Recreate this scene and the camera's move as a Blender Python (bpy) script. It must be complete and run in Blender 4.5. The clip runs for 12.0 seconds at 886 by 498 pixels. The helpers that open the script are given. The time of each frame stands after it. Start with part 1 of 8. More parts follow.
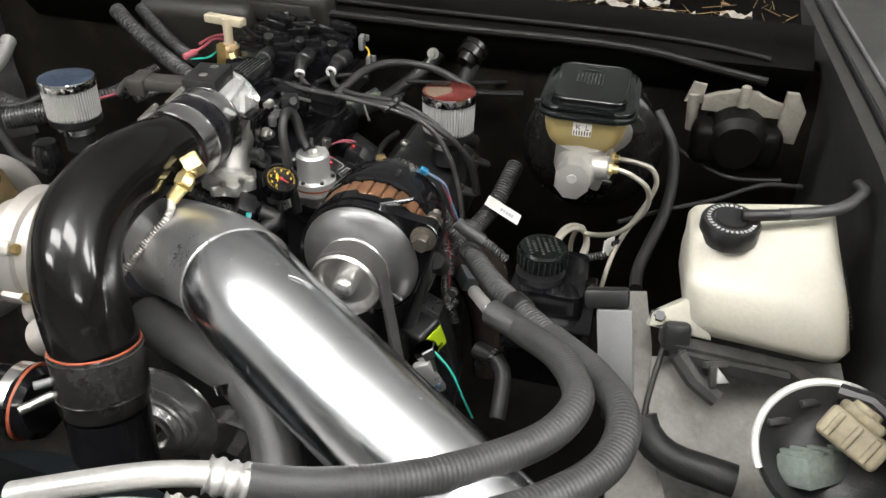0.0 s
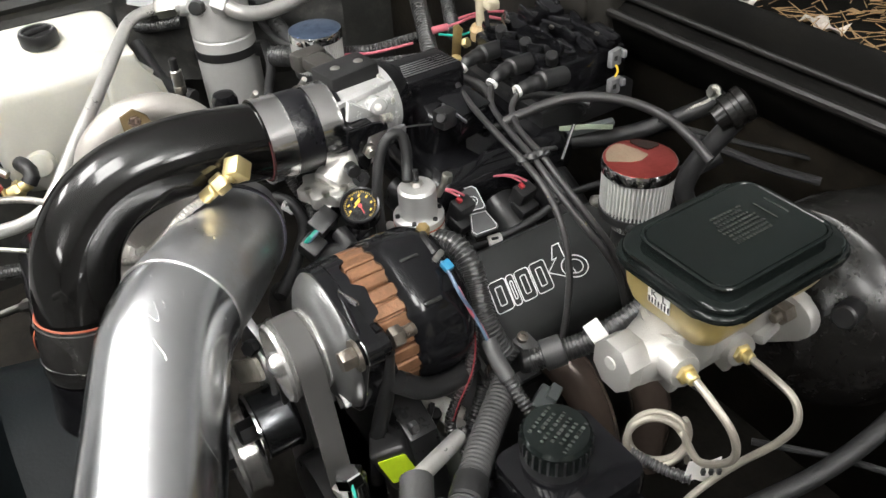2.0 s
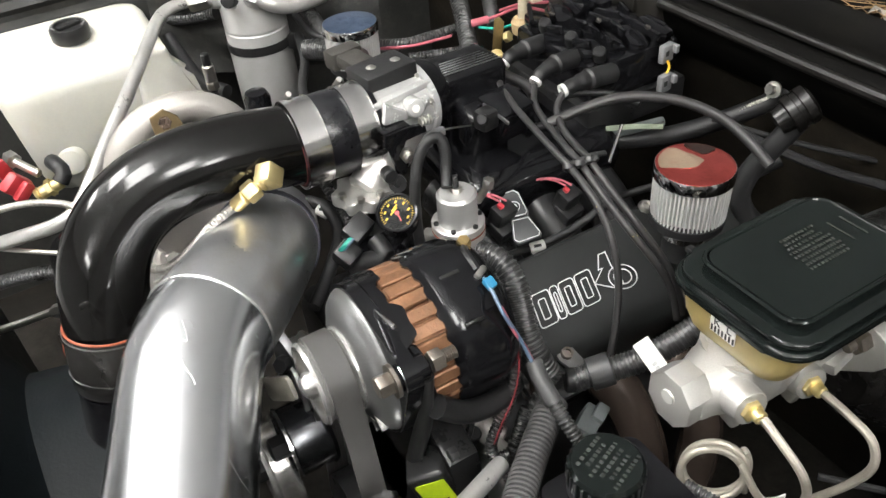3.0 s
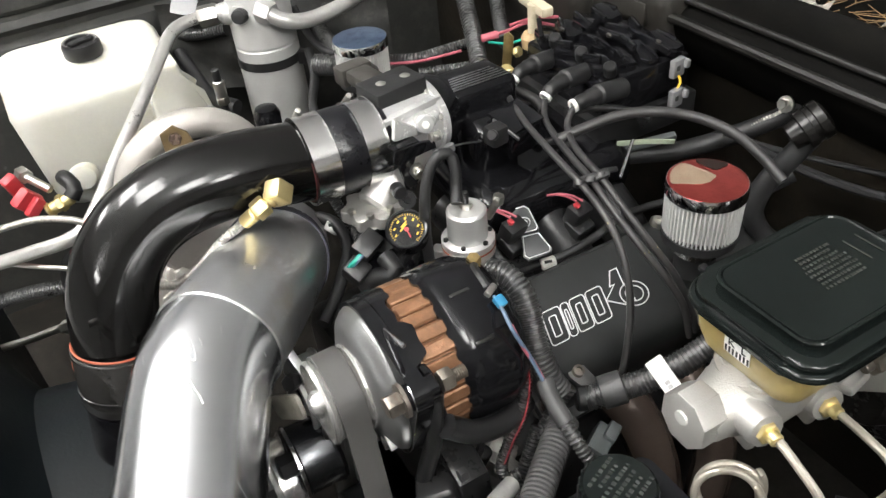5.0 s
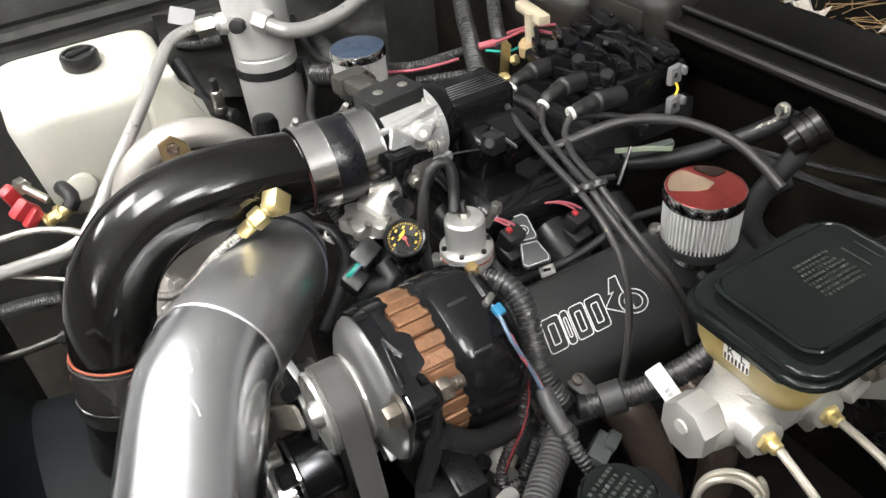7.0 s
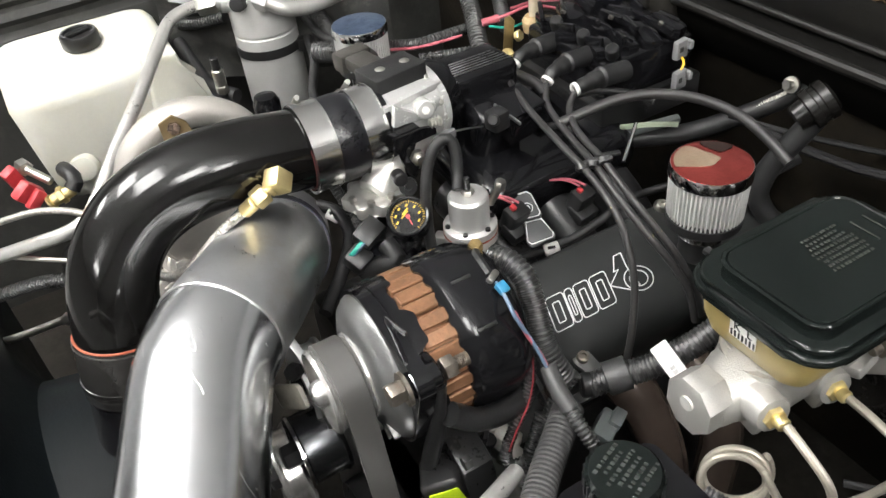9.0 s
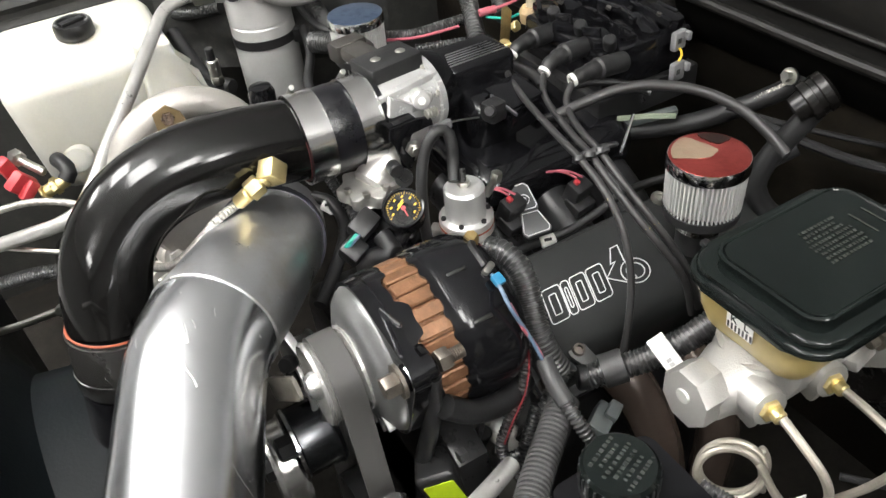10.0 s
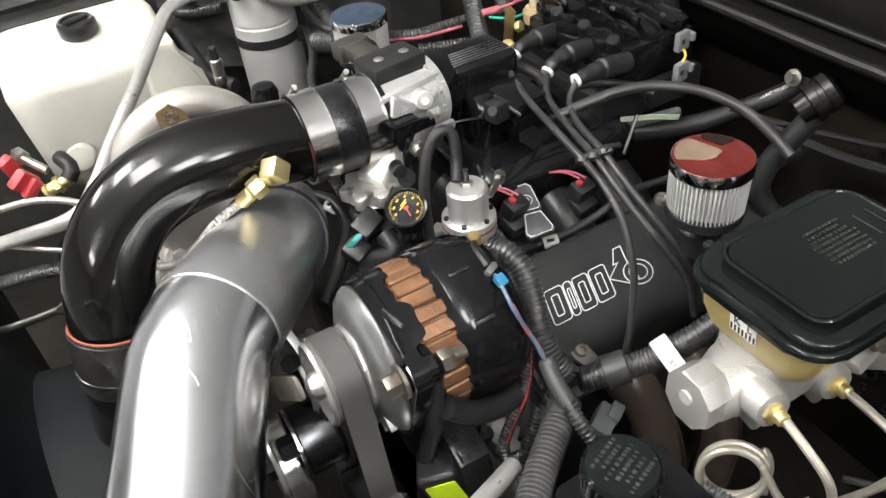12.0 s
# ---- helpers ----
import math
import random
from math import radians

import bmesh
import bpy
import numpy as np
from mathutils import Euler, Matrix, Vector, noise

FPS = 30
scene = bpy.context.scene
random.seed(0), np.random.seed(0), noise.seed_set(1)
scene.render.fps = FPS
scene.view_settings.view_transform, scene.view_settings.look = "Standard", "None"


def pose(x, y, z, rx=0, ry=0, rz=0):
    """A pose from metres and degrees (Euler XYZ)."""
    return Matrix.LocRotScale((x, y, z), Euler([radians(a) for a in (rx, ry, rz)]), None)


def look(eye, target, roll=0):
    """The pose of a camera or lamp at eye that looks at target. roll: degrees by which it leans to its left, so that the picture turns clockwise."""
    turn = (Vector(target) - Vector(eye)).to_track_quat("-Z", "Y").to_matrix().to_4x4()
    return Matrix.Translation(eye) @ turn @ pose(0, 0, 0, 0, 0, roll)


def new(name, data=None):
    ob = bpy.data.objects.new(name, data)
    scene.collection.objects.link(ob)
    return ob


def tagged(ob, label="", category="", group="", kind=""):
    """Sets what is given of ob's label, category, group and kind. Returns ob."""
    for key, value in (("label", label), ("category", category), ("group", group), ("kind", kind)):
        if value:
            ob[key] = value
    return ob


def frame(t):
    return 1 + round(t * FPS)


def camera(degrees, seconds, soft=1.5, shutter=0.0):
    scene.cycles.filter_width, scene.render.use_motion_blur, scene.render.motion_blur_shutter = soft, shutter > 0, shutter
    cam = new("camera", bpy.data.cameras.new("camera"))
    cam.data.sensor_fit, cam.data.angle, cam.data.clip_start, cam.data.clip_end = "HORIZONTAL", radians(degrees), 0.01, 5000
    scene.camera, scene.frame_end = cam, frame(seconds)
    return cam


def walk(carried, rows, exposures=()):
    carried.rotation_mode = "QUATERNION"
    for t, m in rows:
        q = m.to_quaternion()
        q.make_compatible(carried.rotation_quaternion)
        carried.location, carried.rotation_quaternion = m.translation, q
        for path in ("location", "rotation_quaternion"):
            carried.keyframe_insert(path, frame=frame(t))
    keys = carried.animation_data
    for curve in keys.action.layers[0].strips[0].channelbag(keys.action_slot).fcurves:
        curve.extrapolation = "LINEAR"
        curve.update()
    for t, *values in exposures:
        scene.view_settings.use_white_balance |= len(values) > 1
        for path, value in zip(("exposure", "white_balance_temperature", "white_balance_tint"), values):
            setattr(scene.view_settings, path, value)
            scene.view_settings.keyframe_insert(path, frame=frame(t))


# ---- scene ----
cam = camera(59.71, 12.0, soft=1.5)
PATH = [
    (0, (-0.0084, 0.1760, 1.2435), (-0.3998, 1.8037, 0.1493), 1.97),
    (0.2, (0.0910, 0.2000, 1.2480), (-0.4320, 1.7870, 0.1490), 1.40),
    (0.5, (0.1884, 0.2273, 1.2557), (-0.5230, 1.7214, 0.1326), 1.53),
    (0.8, (0.2200, 0.3200, 1.2400), (-0.6550, 1.6990, 0.0910), 0.60),
    (1, (0.2177, 0.3910, 1.2282), (-0.7423, 1.7042, 0.0647), 0.50),
    (1.5, (0.2343, 0.5251, 1.2384), (-0.9990, 1.5498, 0.0429), -3.22),
    (1.7, (0.2290, 0.5880, 1.2530), (-1.0640, 1.4990, 0.0290), -3.60),
    (2, (0.2192, 0.6532, 1.2615), (-1.1284, 1.4580, 0.0219), -3.41),
    (2.2, (0.2050, 0.6590, 1.2570), (-1.1660, 1.4180, 0.0150), -4.20),
    (2.5, (0.1751, 0.6629, 1.2539), (-1.1902, 1.3894, -0.0141), -4.82),
    (3, (0.1752, 0.6722, 1.2586), (-1.1941, 1.3883, -0.0110), -5.10),
    (3.5, (0.1718, 0.6749, 1.2588), (-1.2221, 1.3744, 0.0067), -5.62),
    (5.5, (0.1691, 0.6762, 1.2596), (-1.2293, 1.3838, 0.0172), -5.62),
    (6, (0.1686, 0.6770, 1.2599), (-1.2290, 1.3900, 0.0196), -5.43),
    (6.5, (0.1695, 0.6780, 1.2599), (-1.2391, 1.3880, 0.0303), -5.78),
    (7, (0.1684, 0.6785, 1.2596), (-1.2387, 1.3901, 0.0292), -5.99),
    (9, (0.1669, 0.6806, 1.2538), (-1.2222, 1.3623, -0.0134), -6.77),
    (9.5, (0.1649, 0.6820, 1.2522), (-1.2192, 1.3644, -0.0201), -6.65),
    (10, (0.1649, 0.6832, 1.2500), (-1.2110, 1.3636, -0.0323), -6.54),
    (10.5, (0.1644, 0.6827, 1.2514), (-1.2220, 1.3522, -0.0252), -6.67),
    (11, (0.1651, 0.6842, 1.2507), (-1.2152, 1.3631, -0.0275), -6.43),
    (11.5, (0.1641, 0.6816, 1.2522), (-1.2246, 1.3487, -0.0233), -6.82),
    (12, (0.1641, 0.6830, 1.2497), (-1.2144, 1.3589, -0.0319), -6.42),
]
EXPOSURES = [(0, -0.32), (0.5, -0.24), (1.0, -0.2), (1.5, -0.3), (2.4, -0.02), (12, -0.02)]
walk(cam, [(t, look(eye, target, roll)) for t, eye, target, roll in PATH], EXPOSURES)

# ---- light and place ----
world = bpy.data.worlds.new("garage_world")
scene.world = world
world.use_nodes = True
world.node_tree.nodes["Background"].inputs[0].default_value = (0.55, 0.6, 0.65, 1)
world.node_tree.nodes["Background"].inputs[1].default_value = 0.02


# ---- materials ----
def mat(name, color, rough=0.5, metal=0.0, var=0.15, vscale=12.0, bump=0.0, bscale=300.0, coat=0.0,
        rvar=0.1, stretch=(1, 1, 1), sss=0.0, dirt=None, dirt_amount=0.0, trans=0.0, scuff=0.0, spec=0.5, dirt_range=(0.5, 0.75)):
    m = bpy.data.materials.new(name)
    m.use_nodes = True
    nt = m.node_tree
    b = nt.nodes["Principled BSDF"]
    b.inputs["Metallic"].default_value = metal
    b.inputs["Specular IOR Level"].default_value = spec
    b.inputs["Coat Weight"].default_value = coat
    b.inputs["Coat Roughness"].default_value = 0.04
    if sss:
        b.inputs["Subsurface Weight"].default_value = sss
        b.inputs["Subsurface Radius"].default_value = (0.02, 0.018, 0.012)
        b.inputs["Subsurface Scale"].default_value = 0.3
    if trans:
        b.inputs["Transmission Weight"].default_value = trans
    tc = nt.nodes.new("ShaderNodeTexCoord")
    mp = nt.nodes.new("ShaderNodeMapping")
    mp.inputs["Scale"].default_value = stretch
    nt.links.new(tc.outputs["Object"], mp.inputs[0])
    big = nt.nodes.new("ShaderNodeTexNoise")
    big.inputs["Scale"].default_value = vscale
    big.inputs["Detail"].default_value = 6
    big.inputs["Roughness"].default_value = 0.65
    fine = nt.nodes.new("ShaderNodeTexNoise")
    fine.inputs["Scale"].default_value = bscale
    fine.inputs["Detail"].default_value = 4
    nt.links.new(mp.outputs[0], big.inputs[0])
    nt.links.new(mp.outputs[0], fine.inputs[0])
    mix = nt.nodes.new("ShaderNodeMath")
    mix.operation = "MULTIPLY_ADD"
    mix.inputs[1].default_value = 0.35
    nt.links.new(fine.outputs[0], mix.inputs[0])
    nt.links.new(big.outputs[0], mix.inputs[2])
    ramp = nt.nodes.new("ShaderNodeValToRGB")
    lo = [max(0.0, c * (1 - var)) for c in color]
    hi = [min(1.0, c * (1 + var)) for c in color]
    ramp.color_ramp.elements[0].position, ramp.color_ramp.elements[1].position = 0.45, 0.95
    ramp.color_ramp.elements[0].color = (*lo, 1)
    ramp.color_ramp.elements[1].color = (*hi, 1)
    nt.links.new(mix.outputs[0], ramp.inputs[0])
    out = ramp.outputs[0]
    if dirt:
        dn = nt.nodes.new("ShaderNodeTexNoise")
        dn.inputs["Scale"].default_value = vscale * 2.3
        dn.inputs["Detail"].default_value = 8
        dn.inputs["Roughness"].default_value = 0.7
        nt.links.new(tc.outputs["Object"], dn.inputs[0])
        dr = nt.nodes.new("ShaderNodeMapRange")
        dr.inputs[1].default_value, dr.inputs[2].default_value = dirt_range
        dr.inputs[3].default_value, dr.inputs[4].default_value = 0.0, dirt_amount
        nt.links.new(dn.outputs[0], dr.inputs[0])
        mx = nt.nodes.new("ShaderNodeMix")
        mx.data_type = "RGBA"
        nt.links.new(dr.outputs[0], mx.inputs[0])
        nt.links.new(out, mx.inputs[6])
        mx.inputs[7].default_value = (*dirt, 1)
        out = mx.outputs[2]
    nt.links.new(out, b.inputs["Base Color"])
    rr = nt.nodes.new("ShaderNodeMapRange")
    rr.inputs[1].default_value, rr.inputs[2].default_value = 0.4, 0.95
    rr.inputs[3].default_value = max(0.02, rough - rvar * 0.6)
    rr.inputs[4].default_value = min(1.0, rough + rvar)
    nt.links.new(mix.outputs[0], rr.inputs[0])
    rough_out = rr.outputs[0]
    if scuff:
        # thin scratches: lines where a stretched noise crosses its middle, broken up by a second noise
        total = None
        for turn, sc in ((0.4, (6, 40, 40)), (1.9, (40, 8, 40)), (-0.7, (10, 50, 12))):
            rot = nt.nodes.new("ShaderNodeMapping")
            rot.inputs["Rotation"].default_value = (turn, 0.5 * turn, turn)
            rot.inputs["Scale"].default_value = sc
            nt.links.new(tc.outputs["Object"], rot.inputs[0])
            ln = nt.nodes.new("ShaderNodeTexNoise")
            ln.inputs["Scale"].default_value = 1.0
            ln.inputs["Detail"].default_value = 1
            nt.links.new(rot.outputs[0], ln.inputs[0])
            band = nt.nodes.new("ShaderNodeMath")
            band.operation = "COMPARE"
            band.inputs[1].default_value, band.inputs[2].default_value = 0.5, 0.0035
            nt.links.new(ln.outputs[0], band.inputs[0])
            msk = nt.nodes.new("ShaderNodeTexNoise")
            msk.inputs["Scale"].default_value = 38 + 20 * turn
            nt.links.new(tc.outputs["Object"], msk.inputs[0])
            gate = nt.nodes.new("ShaderNodeMath")
            gate.operation = "GREATER_THAN"
            gate.inputs[1].default_value = 0.655
            nt.links.new(msk.outputs[0], gate.inputs[0])
            mul = nt.nodes.new("ShaderNodeMath")
            mul.operation = "MULTIPLY"
            nt.links.new(band.outputs[0], mul.inputs[0])
            nt.links.new(gate.outputs[0], mul.inputs[1])
            if total is None:
                total = mul.outputs[0]
            else:
                ad = nt.nodes.new("ShaderNodeMath")
                ad.operation = "MAXIMUM"
                nt.links.new(total, ad.inputs[0])
                nt.links.new(mul.outputs[0], ad.inputs[1])
                total = ad.outputs[0]
        mx = nt.nodes.new("ShaderNodeMix")
        mx.data_type = "RGBA"
        fac = nt.nodes.new("ShaderNodeMath")
        fac.operation = "MULTIPLY"
        fac.inputs[1].default_value = scuff
        nt.links.new(total, fac.inputs[0])
        nt.links.new(fac.outputs[0], mx.inputs[0])
        nt.links.new(out, mx.inputs[6])
        mx.inputs[7].default_value = (0.95, 0.95, 0.95, 1)
        nt.links.new(mx.outputs[2], b.inputs["Base Color"])
        ra = nt.nodes.new("ShaderNodeMath")
        ra.operation = "MULTIPLY_ADD"
        ra.inputs[1].default_value = 0.35 * scuff
        nt.links.new(total, ra.inputs[0])
        nt.links.new(rough_out, ra.inputs[2])
        rough_out = ra.outputs[0]
    nt.links.new(rough_out, b.inputs["Roughness"])
    if bump:
        bp = nt.nodes.new("ShaderNodeBump")
        bp.inputs["Strength"].default_value = bump
        bp.inputs["Distance"].default_value = 0.001
        nt.links.new(fine.outputs[0], bp.inputs["Height"])
        nt.links.new(bp.outputs[0], b.inputs["Normal"])
    return m


def glow(name, color, strength):
    m = bpy.data.materials.new(name)
    m.use_nodes = True
    b = m.node_tree.nodes["Principled BSDF"]
    b.inputs["Base Color"].default_value = (0.8, 0.8, 0.8, 1)
    b.inputs["Emission Color"].default_value = (*color, 1)
    b.inputs["Emission Strength"].default_value = strength
    return m


POLISHED = mat("polished_aluminium", (0.85, 0.865, 0.885), 0.18, 1.0, 0.06, 13, 0.02, 900, rvar=0.07, scuff=0.75, dirt=(0.66, 0.69, 0.74), dirt_amount=0.6)
DULL_ALU = mat("dull_aluminium", (0.74, 0.75, 0.765), 0.3, 0.95, 0.07, 14, 0.01, 500, rvar=0.14, dirt=(0.55, 0.5, 0.42), dirt_amount=0.45, scuff=0.5)
WELD = mat("weld_bead", (0.7, 0.7, 0.7), 0.3, 1.0, 0.1, 50)
BLUED = mat("blue_grey_rubber", (0.05, 0.05, 0.07), 0.5, 0.0, 0.2, 30)
CLAMP = mat("band_clamp_steel", (0.7, 0.695, 0.685), 0.17, 1.0, 0.05, 30, rvar=0.04)
DARKCLAMP = mat("dull_band_steel", (0.22, 0.215, 0.21), 0.3, 0.9, 0.15, 30)
BELT = mat("drive_belt_rubber", (0.056, 0.054, 0.052), 0.5, 0.0, 0.08, 30, 0.1, 500)
BRAID = mat("stainless_braid", (0.55, 0.53, 0.49), 0.32, 0.9, 0.45, 160, 0.8, 700)
TANSTEEL = mat("tan_plated_steel", (0.2, 0.145, 0.075), 0.45, 0.6, 0.2, 40, 0.3, 400)
TBALU = mat("machined_throttle_aluminium", (0.56, 0.56, 0.55), 0.24, 0.35, 0.05, 30, 0.03, 400, rvar=0.06)
MCCAST = mat("sand_cast_aluminium", (0.44, 0.432, 0.41), 0.38, 0.6, 0.1, 25, 0.35, 900)
LID_BLACK = mat("lid_black", (0.006, 0.008, 0.0075), 0.1, 0.0, 0.3, 14, 0.02, 300, coat=0.0, rvar=0.05, spec=0.32)
CAPTEXT = mat("worn_green_grey_print", (0.019, 0.022, 0.02), 0.55, 0.0, 0.4, 300)
LID_PRINT = mat("lid_moulded_text", (0.02, 0.021, 0.019), 0.6, 0.0, 0.2, 200)
GLOSSY_SHELL = mat("booster_black", (0.008, 0.0075, 0.007), 0.25, 0.0, 0.3, 12, 0.0, 200, spec=0.32, rvar=0.06)
DIALBLACK = mat("dial_black", (0.008, 0.008, 0.008), 0.6)
DIALYELLOW = mat("dial_yellow", (0.8, 0.5, 0.03), 0.5)
# red, cream and dark cap colours paint what the chrome face reflects
CAP_RED = mat("red_reflection_cap", (0.42, 0.075, 0.065), 0.13, 0.85, 0.3, 14, rvar=0.05, dirt=(0.22, 0.03, 0.03), dirt_amount=0.6)
CAP_CREAM = mat("cream_reflection_cap", (0.56, 0.42, 0.3), 0.2, 0.75, 0.2, 20, dirt=(0.4, 0.2, 0.14), dirt_amount=0.6)
CAP_DARK = mat("dark_reflection_cap", (0.035, 0.025, 0.022), 0.18, 0.6, 0.4, 20, dirt=(0.15, 0.04, 0.035), dirt_amount=0.6)
# the far cap's bluish reflection is put into its base colour
CAP_BLUE = mat("blue_reflection_chrome", (0.2, 0.28, 0.44), 0.15, 0.9, 0.15, 30, dirt=(0.05, 0.09, 0.2), dirt_amount=0.8)
SATIN_ALU = mat("satin_aluminium", (0.54, 0.54, 0.525), 0.4, 0.35, 0.1, 16, 0.2, 600)
BARE_ALU = mat("bare_aluminium_tube", (0.62, 0.61, 0.59), 0.3, 0.65, 0.12, 30, 0.15, 400)
REGALU = mat("turned_aluminium", (0.68, 0.675, 0.66), 0.3, 0.7, 0.06, 30, 0.08, 500)
STITCH = mat("dark_red_stitching", (0.12, 0.02, 0.02), 0.6, 0.0, 0.5, 300)
SMOKY = mat("smoky_silicone", (0.022, 0.021, 0.02), 0.16, 0.0, 0.3, 20, coat=0.3)
SHROUD = mat("shroud_plastic", (0.005, 0.007, 0.0082), 0.45, 0.0, 0.3, 10, 0.2, 300, spec=0.2)
CAP_PRINT = mat("worn_white_print", (0.45, 0.45, 0.45), 0.6, 0.0, 0.4, 200)
BOOT = mat("plug_boot_rubber", (0.014, 0.014, 0.0145), 0.42, 0.0, 0.25, 30, 0.2, 500)
GREYPLASTIC = mat("dusty_grey_plastic", (0.04, 0.037, 0.033), 0.5, 0.0, 0.25, 40, 0.3, 300)
GREYPLUG = mat("grey_connector", (0.17, 0.17, 0.175), 0.45, 0.0, 0.2, 40)
GOLDPLATE = mat("yellow_zinc", (0.45, 0.33, 0.15), 0.32, 0.9, 0.3, 40, 0.2, 400)
TAN_DIRTY = mat("dirty_tan_plastic", (0.42, 0.3, 0.16), 0.5, 0.0, 0.3, 60)
HEATERBOX = mat("heater_box_plastic", (0.014, 0.0125, 0.010), 0.5, 0.0, 0.3, 12, 0.3, 250)
WIRE = mat("plug_wire_silicone", (0.032, 0.031, 0.031), 0.38, 0.0, 0.2, 20, 0.1, 500)
LEAF = mat("dry_leaves", (0.22, 0.14, 0.065), 0.7, 0.0, 0.6, 60)
CAP_GOLD = mat("gold_print", (0.35, 0.3, 0.12), 0.5)
DUSTBLACK = mat("dusty_black_metal", (0.03, 0.03, 0.028), 0.5, 0.0, 0.4, 20, 0.3, 300, dirt=(0.12, 0.11, 0.095), dirt_amount=0.5)
PALEMETAL = mat("pale_bare_metal", (0.6, 0.6, 0.57), 0.4, 0.5, 0.15, 30, 0.2, 300)
CREAMDIRT = mat("dirty_cream_plastic", (0.29, 0.25, 0.17), 0.6, 0.0, 0.3, 40, 0.4, 200, dirt=(0.12, 0.1, 0.07), dirt_amount=0.6)
GREENGREY = mat("grey_green_plastic", (0.16, 0.19, 0.17), 0.55, 0.0, 0.3, 50, 0.3, 200, dirt=(0.3, 0.28, 0.22), dirt_amount=0.5)
GREYBOX = mat("smoky_grey_plastic", (0.09, 0.1, 0.1), 0.35, 0.0, 0.2, 30)
STRIP = mat("cowl_rubber", (0.010, 0.0095, 0.0085), 0.35, 0.0, 0.3, 15, 0.1, 300, spec=0.3)
PALESCRAP = mat("pale_scrap", (0.4, 0.37, 0.33), 0.6, 0.0, 0.4, 60, dirt=(0.25, 0.15, 0.08), dirt_amount=0.7)
PALEWIRE = mat("pale_wire", (0.35, 0.4, 0.3), 0.5)
PULLEY = mat("machined_pulley", (0.72, 0.71, 0.69), 0.24, 0.85, 0.05, 30, 0.03, 500, rvar=0.03)
BRUSHED = mat("brushed_aluminium", (0.6, 0.6, 0.61), 0.3, 1.0, 0.12, 20, 0.1, 500)
CAST = mat("cast_aluminium", (0.62, 0.61, 0.58), 0.42, 0.85, 0.12, 25, 0.5, 500)
DULLCAST = mat("dull_grey_casting", (0.165, 0.165, 0.163), 0.36, 0.7, 0.16, 22, 0.15, 450)
TURBOCAST = mat("turbo_casting", (0.52, 0.495, 0.46), 0.45, 0.6, 0.12, 14, 0.6, 600)
CHROMEDARK = mat("dark_chrome", (0.075, 0.077, 0.082), 0.2, 0.9, 0.2, 20)
CHROME = mat("chrome", (0.82, 0.82, 0.83), 0.07, 1.0, 0.05, 20, rvar=0.05)
STEEL = mat("zinc_steel", (0.55, 0.54, 0.5), 0.32, 1.0, 0.15, 30, 0.2, 400)
TUBE_STEEL = mat("steel_line", (0.42, 0.39, 0.33), 0.42, 0.6, 0.15, 30, 0.2, 400)
PIPE_BLACK = mat("powder_coated_black", (0.0055, 0.0052, 0.005), 0.09, 0.0, 0.4, 12, 0.06, 60, rvar=0.07, spec=0.4)
GLOSS_BLACK = mat("gloss_black_paint", (0.0065, 0.0065, 0.0075), 0.11, 0.0, 0.3, 10, coat=0.0, rvar=0.05, spec=0.32)
SATIN_BLACK = mat("satin_black_paint", (0.016, 0.016, 0.0165), 0.3, 0.0, 0.3, 14, 0.15, 350, spec=0.4)
CRINKLE = mat("matte_black_coating", (0.019, 0.020, 0.0198), 0.42, 0.0, 0.2, 20, 0.25, 900, spec=0.4)
PLASTIC = mat("black_plastic", (0.016, 0.016, 0.0165), 0.33, 0.0, 0.3, 25, 0.2, 600)
RUBBER = mat("black_rubber", (0.016, 0.016, 0.0165), 0.45, 0.0, 0.3, 20, 0.3, 500, spec=0.4)
HOSE = mat("grey_black_hose", (0.05, 0.05, 0.05), 0.42, 0.0, 0.25, 18, 0.3, 500)
LOOM = mat("convoluted_loom", (0.036, 0.036, 0.036), 0.28, 0.0, 0.3, 20, spec=0.7)
SILICONE = mat("black_silicone", (0.007, 0.007, 0.009), 0.28, 0.0, 0.2, 30, 0.1, 500)
BRASS = mat("brass", (0.80, 0.66, 0.33), 0.34, 0.85, 0.05, 40)
COPPER = mat("stator_laminations", (0.23, 0.115, 0.06), 0.38, 0.45, 0.3, 35, 0.5, 350, dirt=(0.1, 0.06, 0.04), dirt_amount=0.6)
WHITE_TANK = mat("translucent_white_tank", (0.64, 0.63, 0.56), 0.34, 0.0, 0.07, 9, 0.2, 250, sss=0.25)
WHITE_TANK_OLD = mat("aged_white_tank", (0.455, 0.44, 0.372), 0.36, 0.0, 0.14, 9, 0.2, 250, sss=0.25)
AMBER_TANK = mat("amber_reservoir_plastic", (0.34, 0.265, 0.105), 0.36, 0.0, 0.12, 18, sss=0.2)
ORANGE = mat("orange_silicone", (0.33, 0.075, 0.035), 0.5, 0.0, 0.15, 30)
DIMRED = mat("red_wire", (0.2, 0.015, 0.02), 0.45)
RED = mat("red_plastic", (0.5, 0.045, 0.055), 0.4, 0.0, 0.15, 30)
PINK = mat("pink_wire", (0.42, 0.10, 0.13), 0.45)
TEAL = mat("teal_wire", (0.02, 0.35, 0.27), 0.4)
CLIPBLUE = mat("bright_blue_plastic", (0.025, 0.18, 0.32), 0.4)
BLUE = mat("blue_wire", (0.1, 0.15, 0.22), 0.4)
YELLOW = mat("fluorescent_yellow_label", (0.55, 0.75, 0.02), 0.5)
PAPER = mat("white_label", (0.8, 0.79, 0.76), 0.5, 0.0, 0.05, 30)
INK = mat("black_ink", (0.02, 0.02, 0.02), 0.5)
